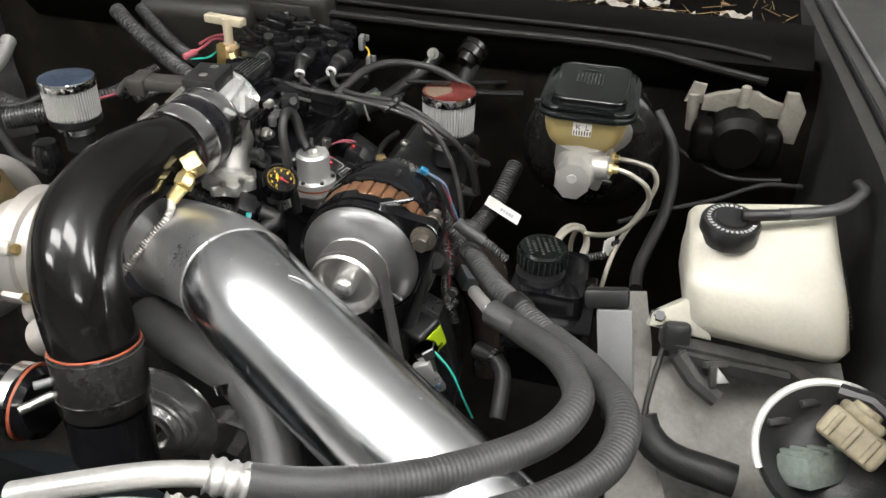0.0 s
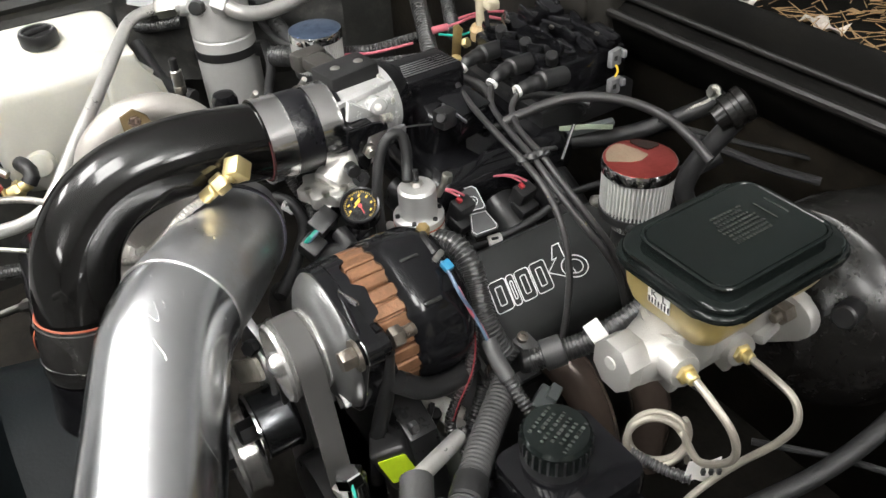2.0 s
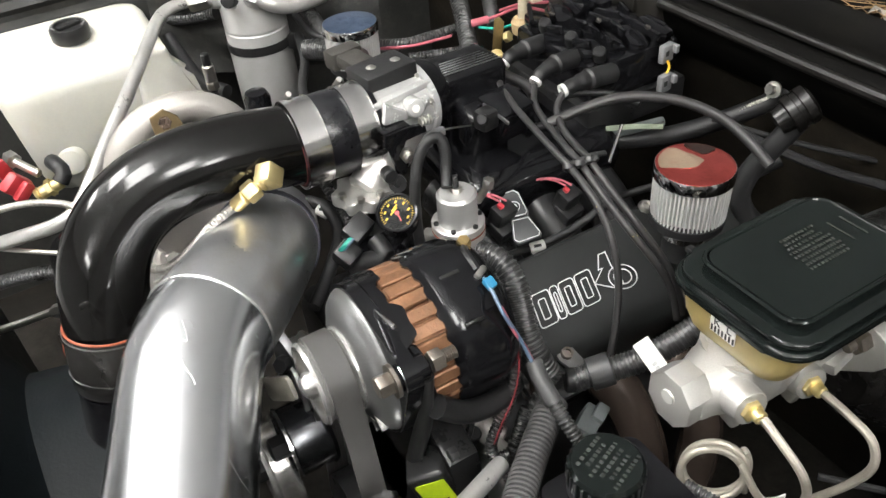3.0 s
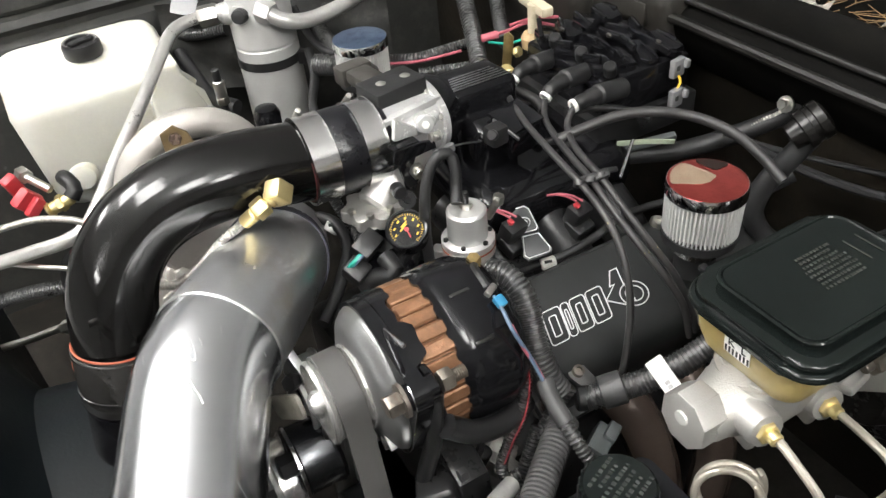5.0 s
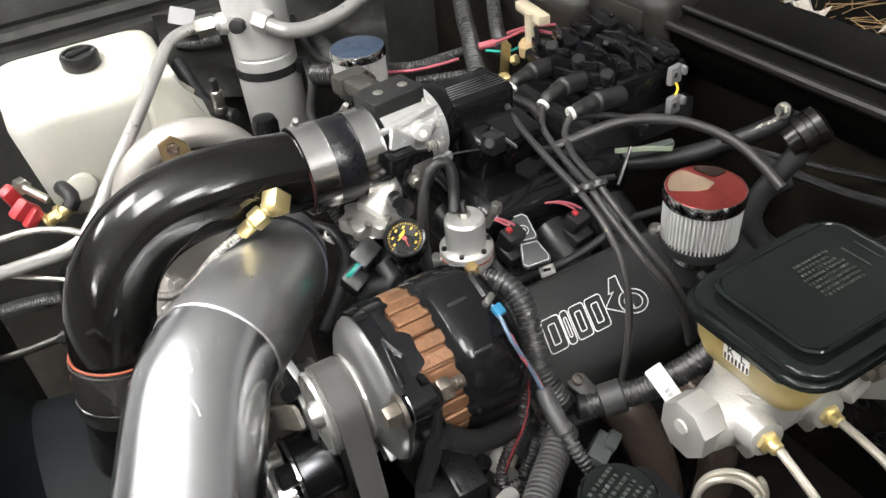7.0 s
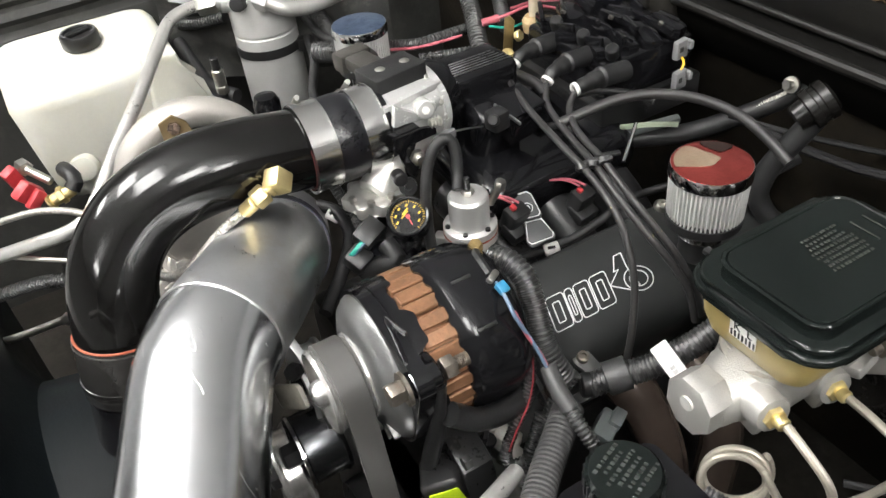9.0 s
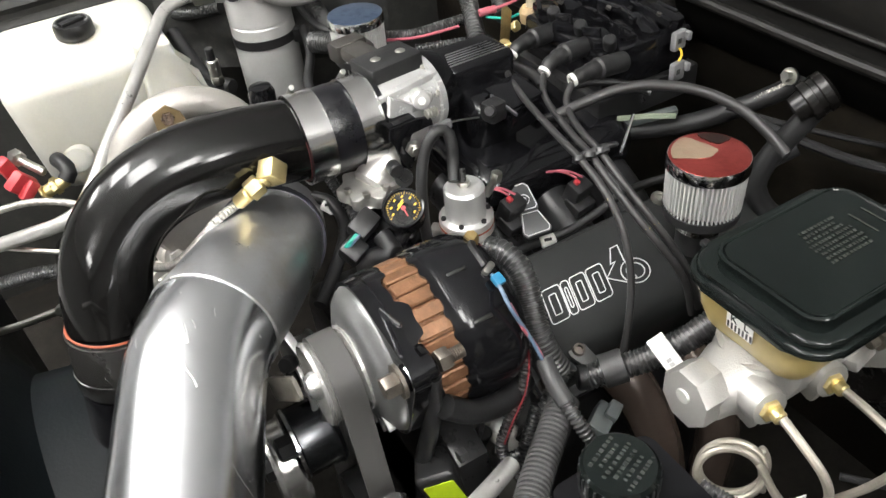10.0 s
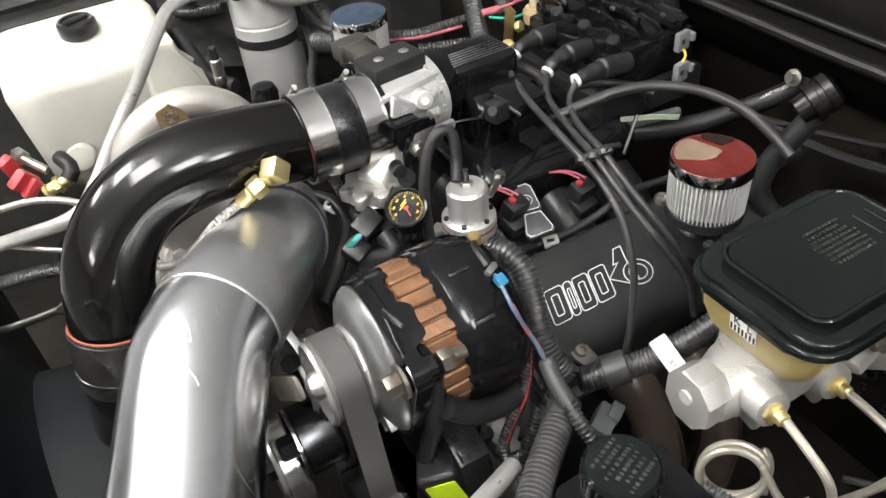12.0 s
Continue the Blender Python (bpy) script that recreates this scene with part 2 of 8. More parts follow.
SILVER_INK = mat("machined_outline", (0.72, 0.72, 0.72), 0.4, 0.0)
GREYPAINT = mat("grey_plate", (0.19, 0.19, 0.194), 0.4, 0.2, 0.1, 20, 0.2, 300)
# these two blacks go below real paint, to put the cowl's shade into colour
BODY_BLACK = mat("shaded_black_body_paint", (0.0032, 0.0031, 0.0028), 0.42, 0.0, 0.4, 7, 0.2, 250, dirt=(0.013, 0.0115, 0.009), dirt_amount=0.5, spec=0.1)
COWL_BLACK = mat("shaded_black_cowl_paint", (0.003, 0.0028, 0.0024), 0.6, 0.0, 0.4, 7, 0.15, 250, dirt=(0.012, 0.0105, 0.008), dirt_amount=0.5, spec=0.06, dirt_range=(0.55, 0.8))
FIREWALL_M = mat("dusty_firewall", (0.008, 0.007, 0.0055), 0.4, 0.0, 0.5, 6, 0.4, 120, dirt=(0.026, 0.021, 0.015), dirt_amount=0.7, spec=0.1)
APRON = mat("dusty_apron", (0.27, 0.26, 0.24), 0.6, 0.0, 0.3, 9, 0.4, 200, dirt=(0.08, 0.076, 0.068), dirt_amount=0.7)
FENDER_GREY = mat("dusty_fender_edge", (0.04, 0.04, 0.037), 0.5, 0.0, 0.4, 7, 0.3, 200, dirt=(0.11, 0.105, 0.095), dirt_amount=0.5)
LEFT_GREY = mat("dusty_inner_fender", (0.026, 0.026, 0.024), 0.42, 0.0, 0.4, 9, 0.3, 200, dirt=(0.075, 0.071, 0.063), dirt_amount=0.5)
TAN = mat("tan_plastic", (0.5, 0.44, 0.32), 0.45, 0.0, 0.12, 40)
CREAM = mat("cream_bracket", (0.22, 0.205, 0.175), 0.5, 0.1, 0.25, 25, 0.3, 300, dirt=(0.08, 0.07, 0.06), dirt_amount=0.6)
RUSTBOLT = mat("aged_zinc_bolt", (0.2, 0.18, 0.155), 0.38, 0.85, 0.25, 60, 0.4, 400, dirt=(0.16, 0.09, 0.05), dirt_amount=0.5)
HEADER = mat("heat_stained_header", (0.075, 0.056, 0.046), 0.24, 0.3, 0.15, 6, 0.0, 200, rvar=0.04)
RUST = mat("heat_browned_steel", (0.19, 0.14, 0.115), 0.27, 0.8, 0.3, 18, 0.3, 300)
FILTER = mat("filter_cotton", (0.55, 0.55, 0.535), 0.8, 0.0, 0.12, 40, 0.4, 700)
BOUNCE_WALL = mat("white_bounce_wall", (0.72, 0.725, 0.73), 0.7, 0.0, 0.05, 3, 0.2, 80)
# near-black colour stands in for the darkness under the engine
BAY_FLOOR = mat("shade_dark_bay_floor", (0.016, 0.0145, 0.0125), 0.6, 0.0, 0.5, 9, 0.3, 120, dirt=(0.035, 0.03, 0.025), dirt_amount=0.6, spec=0.06)
FLOOR_M = mat("concrete_floor", (0.4, 0.395, 0.385), 0.6, 0.0, 0.2, 3, 0.4, 60)
WALL_M = mat("painted_drywall", (0.3, 0.3, 0.3), 0.8, 0.0, 0.06, 3, 0.2, 80)
CEIL_M = mat("white_ceiling_paint", (0.84, 0.845, 0.85), 0.8, 0.0, 0.05, 3, 0.2, 80)
LAMP_M = glow("lamp_diffuser", (1.0, 0.985, 0.955), 31)
LAMP_BODY = mat("white_fixture", (0.75, 0.75, 0.73), 0.5, 0.0, 0.04)


# ---- mesh helpers ----
def thing(name, at, label, category, group="", kind=""):
    e = new(name)
    e.empty_display_size = 0.02
    e.location = at
    return tagged(e, label, category, group, kind)


def finish(name, bm, material, angle=35):
    me = bpy.data.meshes.new(name)
    bmesh.ops.recalc_face_normals(bm, faces=bm.faces)
    bm.to_mesh(me)
    bm.free()
    me.materials.append(material)
    me.shade_smooth()
    me.set_sharp_from_angle(angle=radians(angle))
    return me


def part(name, bm, material, parent, label="", angle=35):
    """One mesh, in world coordinates, under a thing or a part."""
    ob = new(name, finish(name, bm, material, angle))
    ob.parent = parent
    if parent.data is None:
        ob.matrix_parent_inverse = Matrix.Translation(-Vector(parent.location))
    return tagged(ob, label) if label else ob


def solo(name, bm, material, label, category, group="", kind="", angle=35):
    return tagged(new(name, finish(name, bm, material, angle)), label, category, group, kind)


def merge(*bms):
    out = bmesh.new()
    for b in bms:
        me = bpy.data.meshes.new("tmp")
        b.to_mesh(me)
        b.free()
        out.from_mesh(me)
        bpy.data.meshes.remove(me)
    return out


def frame_of(axis, up=(0, 0, 1)):
    z = Vector(axis).normalized()
    u = Vector(up)
    if abs(z.dot(u)) > 0.98:
        u = Vector((0, 1, 0))
    x = u.cross(z).normalized()
    y = z.cross(x)
    return Matrix((x, y, z)).transposed()


def box(c, s, bev=0.002, turn=(0, 0, 0), seg=2):
    bm = bmesh.new()
    bmesh.ops.create_cube(bm, size=1)
    m = pose(*c, *turn) @ Matrix.Diagonal((*s, 1))
    bmesh.ops.transform(bm, matrix=m, verts=bm.verts)
    if bev:
        bmesh.ops.bevel(bm, geom=bm.edges[:], offset=min(bev, 0.45 * min(s)), segments=seg, profile=0.5, affect="EDGES")
    return bm


def lathe(at, axis, profile, n=28, up=(0, 0, 1), closed=True):
    """Rings of (distance along the axis, radius)."""
    bm = bmesh.new()
    f = frame_of(axis, up)
    at = Vector(at)
    rings = []
    for h, r in profile:
        rings.append([bm.verts.new(at + f @ Vector((r * math.cos(2 * math.pi * k / n), r * math.sin(2 * math.pi * k / n), h))) for k in range(n)])
    for a, b in zip(rings, rings[1:]):
        for k in range(n):
            bm.faces.new((a[k], a[(k + 1) % n], b[(k + 1) % n], b[k]))
    if closed:
        bm.faces.new(rings[0][::-1])
        bm.faces.new(rings[-1])
    return bm


def rod(a, b, r, r2=None, n=16, bev=None):
    a, b = Vector(a), Vector(b)
    L = (b - a).length
    r2 = r if r2 is None else r2
    e = min(r, r2) * 0.18 if bev is None else bev
    return lathe(a, b - a, [(0, r - e), (e, r), (L - e, r2), (L, r2 - e)], n)


def hexnut(a, b, r, turn=0.0):
    a, b = Vector(a), Vector(b)
    L = (b - a).length
    bm = lathe(a, b - a, [(0, r * 0.9), (L * 0.12, r), (L * 0.88, r), (L, r * 0.9)], 6)
    if turn:
        bmesh.ops.rotate(bm, cent=a, matrix=Matrix.Rotation(turn, 3, (b - a).normalized()), verts=bm.verts)
    return bm


def spline(points, step):
    """Points at even steps along a smooth curve through the given ones."""
    p = [Vector(q) for q in points]
    if len(p) == 2:
        p = [p[0], p[0].lerp(p[1], 0.5), p[1]]
    ext = [2 * p[0] - p[1], *p, 2 * p[-1] - p[-2]]
    dense = []
    for i in range(1, len(ext) - 2):
        a, b, c, d = ext[i - 1:i + 3]
        t0, t1 = 0.0, max((b - a).length, 1e-6) ** 0.5
        t2 = t1 + max((c - b).length, 1e-6) ** 0.5
        t3 = t2 + max((d - c).length, 1e-6) ** 0.5
        for k in range(24):
            t = t1 + (t2 - t1) * k / 24
            a1 = a * ((t1 - t) / (t1 - t0)) + b * ((t - t0) / (t1 - t0))
            a2 = b * ((t2 - t) / (t2 - t1)) + c * ((t - t1) / (t2 - t1))
            a3 = c * ((t3 - t) / (t3 - t2)) + d * ((t - t2) / (t3 - t2))
            b1 = a1 * ((t2 - t) / (t2 - t0)) + a2 * ((t - t0) / (t2 - t0))
            b2 = a2 * ((t3 - t) / (t3 - t1)) + a3 * ((t - t1) / (t3 - t1))
            dense.append(b1 * ((t2 - t) / (t2 - t1)) + b2 * ((t - t1) / (t2 - t1)))
    dense.append(p[-1])
    run = [0.0]
    for a, b in zip(dense, dense[1:]):
        run.append(run[-1] + (b - a).length)
    n = max(2, int(round(run[-1] / step)))
    out, j = [], 0
    for k in range(n + 1):
        s = run[-1] * k / n
        while j < len(run) - 2 and run[j + 1] < s:
            j += 1
        w = (s - run[j]) / max(run[j + 1] - run[j], 1e-9)
        out.append(dense[j].lerp(dense[j + 1], min(max(w, 0), 1)))
    return out


def relax(path, rounds):
    """Even out a path's bends, with its ends held."""
    for _ in range(rounds):
        path = [path[0]] + [(a + 2 * b + c) / 4 for a, b, c in zip(path, path[1:], path[2:])] + [path[-1]]
    return path


def sweep(path, radius, n=14, cap=True):
    """A tube along a list of points; radius is a number or a list."""
    bm = bmesh.new()
    t = (path[1] - path[0]).normalized()
    nrm = t.orthogonal().normalized()
    rings = []
    for i, p in enumerate(path):
        q = (path[min(i + 1, len(path) - 1)] - path[max(i - 1, 0)]).normalized()
        nrm = (nrm - q * nrm.dot(q)).normalized()
        bi = q.cross(nrm)
        r = radius[i] if isinstance(radius, list) else radius
        rings.append([bm.verts.new(p + r * (math.cos(2 * math.pi * k / n) * nrm + math.sin(2 * math.pi * k / n) * bi)) for k in range(n)])
    for a, b in zip(rings, rings[1:]):
        for k in range(n):
            bm.faces.new((a[k], a[(k + 1) % n], b[(k + 1) % n], b[k]))
    if cap:
        bm.faces.new(rings[0][::-1])
        bm.faces.new(rings[-1])
    return bm


def tube(points, r, n=12, step=None):
    return sweep(spline(points, step or max(0.004, r * 0.9)), r, n)


def ribbed(points, r, pitch=0.0045, depth=0.0012, n=14):
    path = spline(points, pitch / 4)
    radii = [r - depth if i % 4 in (0, 3) else r for i in range(len(path))]
    return sweep(path, radii, n)


def prism(outline, lo, hi, at=None, bev=0.0, seg=2):
    """A flat outline in x and y, raised from lo to hi along z, then laid into the world by the pose at."""
    bm = bmesh.new()
    bot = [bm.verts.new((x, y, lo)) for x, y in outline]
    top = [bm.verts.new((x, y, hi)) for x, y in outline]
    n = len(outline)
    bm.faces.new(bot[::-1])
    cap = bm.faces.new(top)
    for k in range(n):
        bm.faces.new((bot[k], bot[(k + 1) % n], top[(k + 1) % n], top[k]))
    if bev:
        edges = [e for e in bm.edges if e.verts[0].co.z == e.verts[1].co.z]
        bmesh.ops.bevel(bm, geom=edges, offset=bev, segments=seg, profile=0.5, affect="EDGES")
    if at is not None:
        bmesh.ops.transform(bm, matrix=at, verts=bm.verts)
    return bm


def rounded(w, h, r, n=5):
    """A rounded rectangle round the origin."""
    out = []
    for cx, cy, a in ((w / 2 - r, h / 2 - r, 0), (-w / 2 + r, h / 2 - r, 90), (-w / 2 + r, -h / 2 + r, 180), (w / 2 - r, -h / 2 + r, 270)):
        out += [(cx + r * math.cos(radians(a + 90 * k / n)), cy + r * math.sin(radians(a + 90 * k / n))) for k in range(n + 1)]
    return out


def loft(sections):
    """A closed skin over outlines with equal numbers of points."""
    bm = bmesh.new()
    rings = [[bm.verts.new(p) for p in s] for s in sections]
    n = len(rings[0])
    for a, b in zip(rings, rings[1:]):
        for k in range(n):
            bm.faces.new((a[k], a[(k + 1) % n], b[(k + 1) % n], b[k]))
    bm.faces.new(rings[0][::-1])
    bm.faces.new(rings[-1])
    return bm


def sheet(rows, thick=0.002):
    """A bent sheet through rows of points, with a thickness."""
    bm = bmesh.new()
    v = [[bm.verts.new(p) for p in r] for r in rows]
    for a, b in zip(v, v[1:]):
        for k in range(len(a) - 1):
            bm.faces.new((a[k], a[k + 1], b[k + 1], b[k]))
    bmesh.ops.recalc_face_normals(bm, faces=bm.faces)
    bmesh.ops.solidify(bm, geom=bm.faces[:], thickness=thick)
    return bm


def ring(at, axis, r_in, r_out, h, n=32):
    """A flat band or washer round an axis, from at on for h."""
    bm = bmesh.new()
    f = frame_of(axis)
    at = Vector(at)
    prof = [(0, r_in), (0, r_out), (h, r_out), (h, r_in)]
    rings = [[bm.verts.new(at + f @ Vector((r * math.cos(2 * math.pi * k / n), r * math.sin(2 * math.pi * k / n), z))) for k in range(n)] for z, r in prof]
    for i in range(4):
        a, b = rings[i], rings[(i + 1) % 4]
        for k in range(n):
            bm.faces.new((a[k], a[(k + 1) % n], b[(k + 1) % n], b[k]))
    return bm


# ---- garage shell ----
solo("floor", box((-0.4, 0.5, -0.05), (9, 9, 0.1), 0), FLOOR_M, "grey concrete garage floor under the car", "floor", kind="structure")
solo("ceiling", box((-0.4, 0.5, 3.05), (9, 9, 0.1), 0), CEIL_M, "plain painted garage ceiling", "ceiling", kind="structure")
# unseen walls; north and west are whitened to brighten the pipe's reflections
for nm, c, s in (("wall_north", (-0.4, 5.05, 1.5), (9.2, 0.1, 3)), ("wall_south", (-0.4, -4.05, 1.5), (9.2, 0.1, 3)),
                 ("wall_east", (4.15, 0.5, 1.5), (0.1, 9, 3)), ("wall_west", (-4.95, 0.5, 1.5), (0.1, 9, 3))):
    solo(nm, box(c, s, 0), BOUNCE_WALL if nm in ("wall_north", "wall_west") else WALL_M, "plain painted garage wall", "wall", kind="structure")


def shop_light(x, y, z=2.5, w=1.0, d=0.4):
    """A lit panel that hangs on rods and throws light down and, past its narrow spine, up."""
    e = thing("shop_light", (x, y, z), "unseen white hanging light with a bright diffuser, for highlights and added fill", "hanging light", "garage lights")
    part("spine", box((x, y, z + 0.03), (w * 0.96, d * 0.2, 0.03), 0.006), LAMP_BODY, e)
    part("diffuser", box((x, y, z), (w - 0.04, d - 0.04, 0.025), 0.006), LAMP_M, e, "bright white diffuser")
    for sx in (-0.4, 0.4):
        part("rod", rod((x + sx * w, y, z + 0.04), (x + sx * w, y, 3.0), 0.006, n=8), LAMP_BODY, e)


# first two follow pipe highlights; the other four are added, unseen fill lamps
for lx, ly in ((-0.13, 0.13), (1.5, 0.6), (-1.2, -0.2), (-1.9, -1.05), (2.5, 1.1), (1.4, -1.75)):
    shop_light(lx, ly)

# ---- car body round the engine bay ----
FX = [(0.20, 0.30), (0.221, 0.557), (0.236, 0.655), (0.247, 0.76), (0.257, 0.98), (0.26, 1.27), (0.262, 1.7)]
solo("fender_right_side", sheet([[(x + 0.02, y, 0.30), (x + 0.03, y, 0.62), (x + 0.02, y, 0.80), (x, y, 0.893), (x + 0.012, y, 0.90), (x + 0.03, y, 0.892), (x + 0.045, y, 0.895), (x + 0.10, y, 0.905), (x + 0.3, y, 0.86), (x + 0.36, y, 0.5)] for x, y in FX], 0.003),
     FENDER_GREY, "dusty dark grey inner lip of the front fender", "car fender", kind="structure")
LP = [(-1.19, 0.30), (-1.19, 0.775), (-1.195, 0.795), (-1.207, 0.803), (-1.207, 0.812), (-1.199, 0.822), (-1.203, 0.834), (-1.218, 0.838), (-1.212, 0.846), (-1.214, 0.872), (-1.222, 0.893), (-1.26, 0.902), (-1.42, 0.90), (-1.50, 0.5)]
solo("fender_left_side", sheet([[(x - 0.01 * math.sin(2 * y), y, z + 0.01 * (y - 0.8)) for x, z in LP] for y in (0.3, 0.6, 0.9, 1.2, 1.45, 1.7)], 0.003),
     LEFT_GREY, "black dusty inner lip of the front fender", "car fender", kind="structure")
solo("firewall", box((-0.47, 1.43, 0.57), (1.62, 0.05, 0.56), 0.01), FIREWALL_M, "black painted steel firewall", "firewall", kind="structure")
solo("engine_bay_floor", box((-0.47, 0.80, 0.30), (1.62, 1.6, 0.04), 0), BAY_FLOOR, "near-black floor whose colour stands for the shade below the engine", "engine bay floor", kind="structure")

# ---- wide aluminium intake pipe ----
A = Vector((-0.331, 0.699, 0.813))
D = Vector((0.86, -0.414, -0.299)).normalized()
pipe = thing("intake_pipe", A, "wide polished aluminium intake pipe with a welded seam", "intake pipe")
RUN = relax(spline([A + 0.47 * D, A + 0.25 * D, A + 0.06 * D, A + 0.012 * D, (-0.3506, 0.7268, 0.8069), (-0.3938, 0.7557, 0.7917), (-0.4332, 0.7811, 0.7784), (-0.4716, 0.8043, 0.7658), (-0.5427, 0.8269, 0.7302)], 0.006), 50)
CUT = min(range(len(RUN)), key=lambda k: (RUN[k] - Vector((-0.3425, 0.7121, 0.8119))).length)
part("lower_leg", sweep(RUN[:CUT + 1], 0.0555, 64, False), POLISHED, pipe)
part("upper_elbow", sweep(RUN[CUT:], 0.0553, 64, False), DULL_ALU, pipe, "duller grey aluminium elbow to the turbo")
WD = (RUN[CUT + 1] - RUN[CUT - 1]).normalized()
WX = WD.orthogonal().normalized()
weld = [RUN[CUT] + 0.0558 * (math.cos(a) * WX + math.sin(a) * WD.cross(WX)) for a in [k * math.pi / 40 for k in range(81)]]
part("weld_seam", sweep(weld, [0.0009 + 0.0004 * (k % 2) for k in range(81)], 6), WELD, pipe, "thin bright weld bead")
part("scratch", sweep(spline([(-0.2675, 0.6800, 0.8508), (-0.2620, 0.6803, 0.8490), (-0.2570, 0.6812, 0.8470), (-0.2530, 0.6822, 0.8446), (-0.2470, 0.6822, 0.8422)], 0.002), 0.0006, 6), SILVER_INK, pipe, "bright scratch in the metal")
part("coupling_rim", ring((-0.4710, 0.8025, 0.7640), Vector((-0.5427, 0.8269, 0.7302)) - Vector((-0.4710, 0.8025, 0.7640)), 0.054, 0.0570, 0.022, 48), BLUED, pipe, "dark blue-grey rubber coupling edge")

# ---- gloss black charge pipe ----
bp = thing("charge_pipe", (-0.458, 0.628, 0.6), "gloss black charge pipe bent over the engine front", "charge pipe")
BP = [(-0.453, 0.638, 0.763), (-0.458, 0.642, 0.785), (-0.472, 0.656, 0.820), (-0.486, 0.688, 0.850), (-0.489, 0.735, 0.867), (-0.487, 0.79, 0.869), (-0.487, 0.835, 0.862), (-0.488, 0.868, 0.855)]
part("bend", sweep(relax(spline(BP, 0.005), 30), 0.0405, 64), PIPE_BLACK, bp)
LD = Vector((0.10, -0.20, -1)).normalized()
L0 = Vector((-0.453, 0.638, 0.763))
LF = frame_of(LD)
part("seal_ring", sweep([L0 + LF @ Vector((0.0412 * math.cos(a), 0.0412 * math.sin(a), 0)) for a in [k * math.pi / 24 for k in range(49)]], 0.0012, 8), ORANGE, bp, "orange silicone edge")
part("lower_coupler", lathe(L0, LD, [(0.001, 0.0415), (0.004, 0.0428), (0.040, 0.0428), (0.062, 0.0420), (0.066, 0.0400)], 44), SMOKY, bp, "smoky black silicone coupler")
part("upper_line", ring(L0 + LD * 0.0035, LD, 0.0415, 0.0434, 0.0012, 44), DARKCLAMP, bp, "thin bright edge line")
part("lower_line", ring(L0 + LD * 0.047, LD, 0.0410, 0.0432, 0.0012, 44), CLAMP, bp, "thin bright edge line")
NS = Vector((-0.70, -0.70, -0.05)).normalized()
part("vacuum_stub", rod(L0 + LD * 0.024 + NS * 0.040, L0 + LD * 0.022 + NS * 0.058, 0.0042), GREYPAINT, bp, "small grey hose stub")
part("lower_tube", tube([L0 + LD * 0.07, L0 + LD * 0.16, L0 + LD * 0.28], 0.0395, 36, 0.03), GLOSS_BLACK, bp)
C0, C1 = Vector((-0.488, 0.858, 0.8555)), Vector((-0.487, 1.0, 0.852))
CD = (C1 - C0).normalized()
part("coupler", lathe(C0, CD, [(0, 0.0415), (0.026, 0.0425), (0.032, 0.0445), (0.044, 0.0448), (0.052, 0.0442), (0.058, 0.043), (0.088, 0.042)], 44), SILICONE, bp, "black silicone hump coupler")
part("edge_bead", ring(C0 + CD * -0.0008, CD, 0.0405, 0.0418, 0.0007, 44), STITCH, bp, "dark red stitched silicone edge")
for o, w in ((0.001, 0.026), (0.057, 0.024)):
    cl = part("band_clamp", merge(ring(C0 + CD * o, CD, 0.0435, 0.0456, w, 64), ring(C0 + CD * (o - 0.0004), CD, 0.044, 0.0461, 0.001, 64), ring(C0 + CD * (o + w - 0.001), CD, 0.044, 0.0461, 0.001, 64)), CLAMP, bp, "polished steel band clamp")
    q = C0 + CD * (o + w / 2) + Vector((-0.030, 0, 0.036))
    part("t_bolt", rod(q - Vector((0.014, 0, 0.012)), q + Vector((0.012, 0, 0.011)), 0.003, n=10), STEEL, cl)

# ---- alternator ----
AX = Vector((-0.251, 0.758, 0.784))
Y = Vector((0, 1, 0))
EAR = Vector((-0.181, 0.0, 0.827))
alt = thing("alternator", AX, "black alternator with brown stator and bright pulley", "alternator")
part("pulley", lathe(AX, Y, [(0.016, 0.012), (0.014, 0.026), (0.006, 0.031), (0.004, 0.0345), (0.007, 0.0365), (0.011, 0.034), (0.034, 0.034), (0.037, 0.0375), (0.041, 0.0375), (0.044, 0.022)], 48), PULLEY, alt, "bright machined pulley")
part("pulley_nut", lathe(AX, Y, [(-0.004, 0.003), (-0.002, 0.0085), (0.003, 0.012), (0.018, 0.0125)], 24), PULLEY, alt, "bright domed pulley nut")


def hull(cx, cz, R, ex, ez, r, n=40):
    """Outline of a big and a small circle with the tangents between them."""
    d = math.hypot(ex - cx, ez - cz)
    base, cut = math.atan2(ez - cz, ex - cx), math.acos((R - r) / d)
    out = [(cx + R * math.cos(base + cut + (2 * math.pi - 2 * cut) * k / n), cz + R * math.sin(base + cut + (2 * math.pi - 2 * cut) * k / n)) for k in range(n + 1)]
    return out + [(ex + r * math.cos(base - cut + 2 * cut * k / 10), ez + r * math.sin(base - cut + 2 * cut * k / 10)) for k in range(11)]


UPRIGHT = Matrix(((1, 0, 0, 0), (0, 0, 1, 0), (0, 1, 0, 0), (0, 0, 0, 1)))
part("front_housing", lathe(AX, Y, [(0.036, 0.018), (0.038, 0.030), (0.041, 0.046), (0.046, 0.057), (0.052, 0.0625), (0.056, 0.0645), (0.062, 0.065)], 56), DULLCAST, alt, "smooth grey front housing")
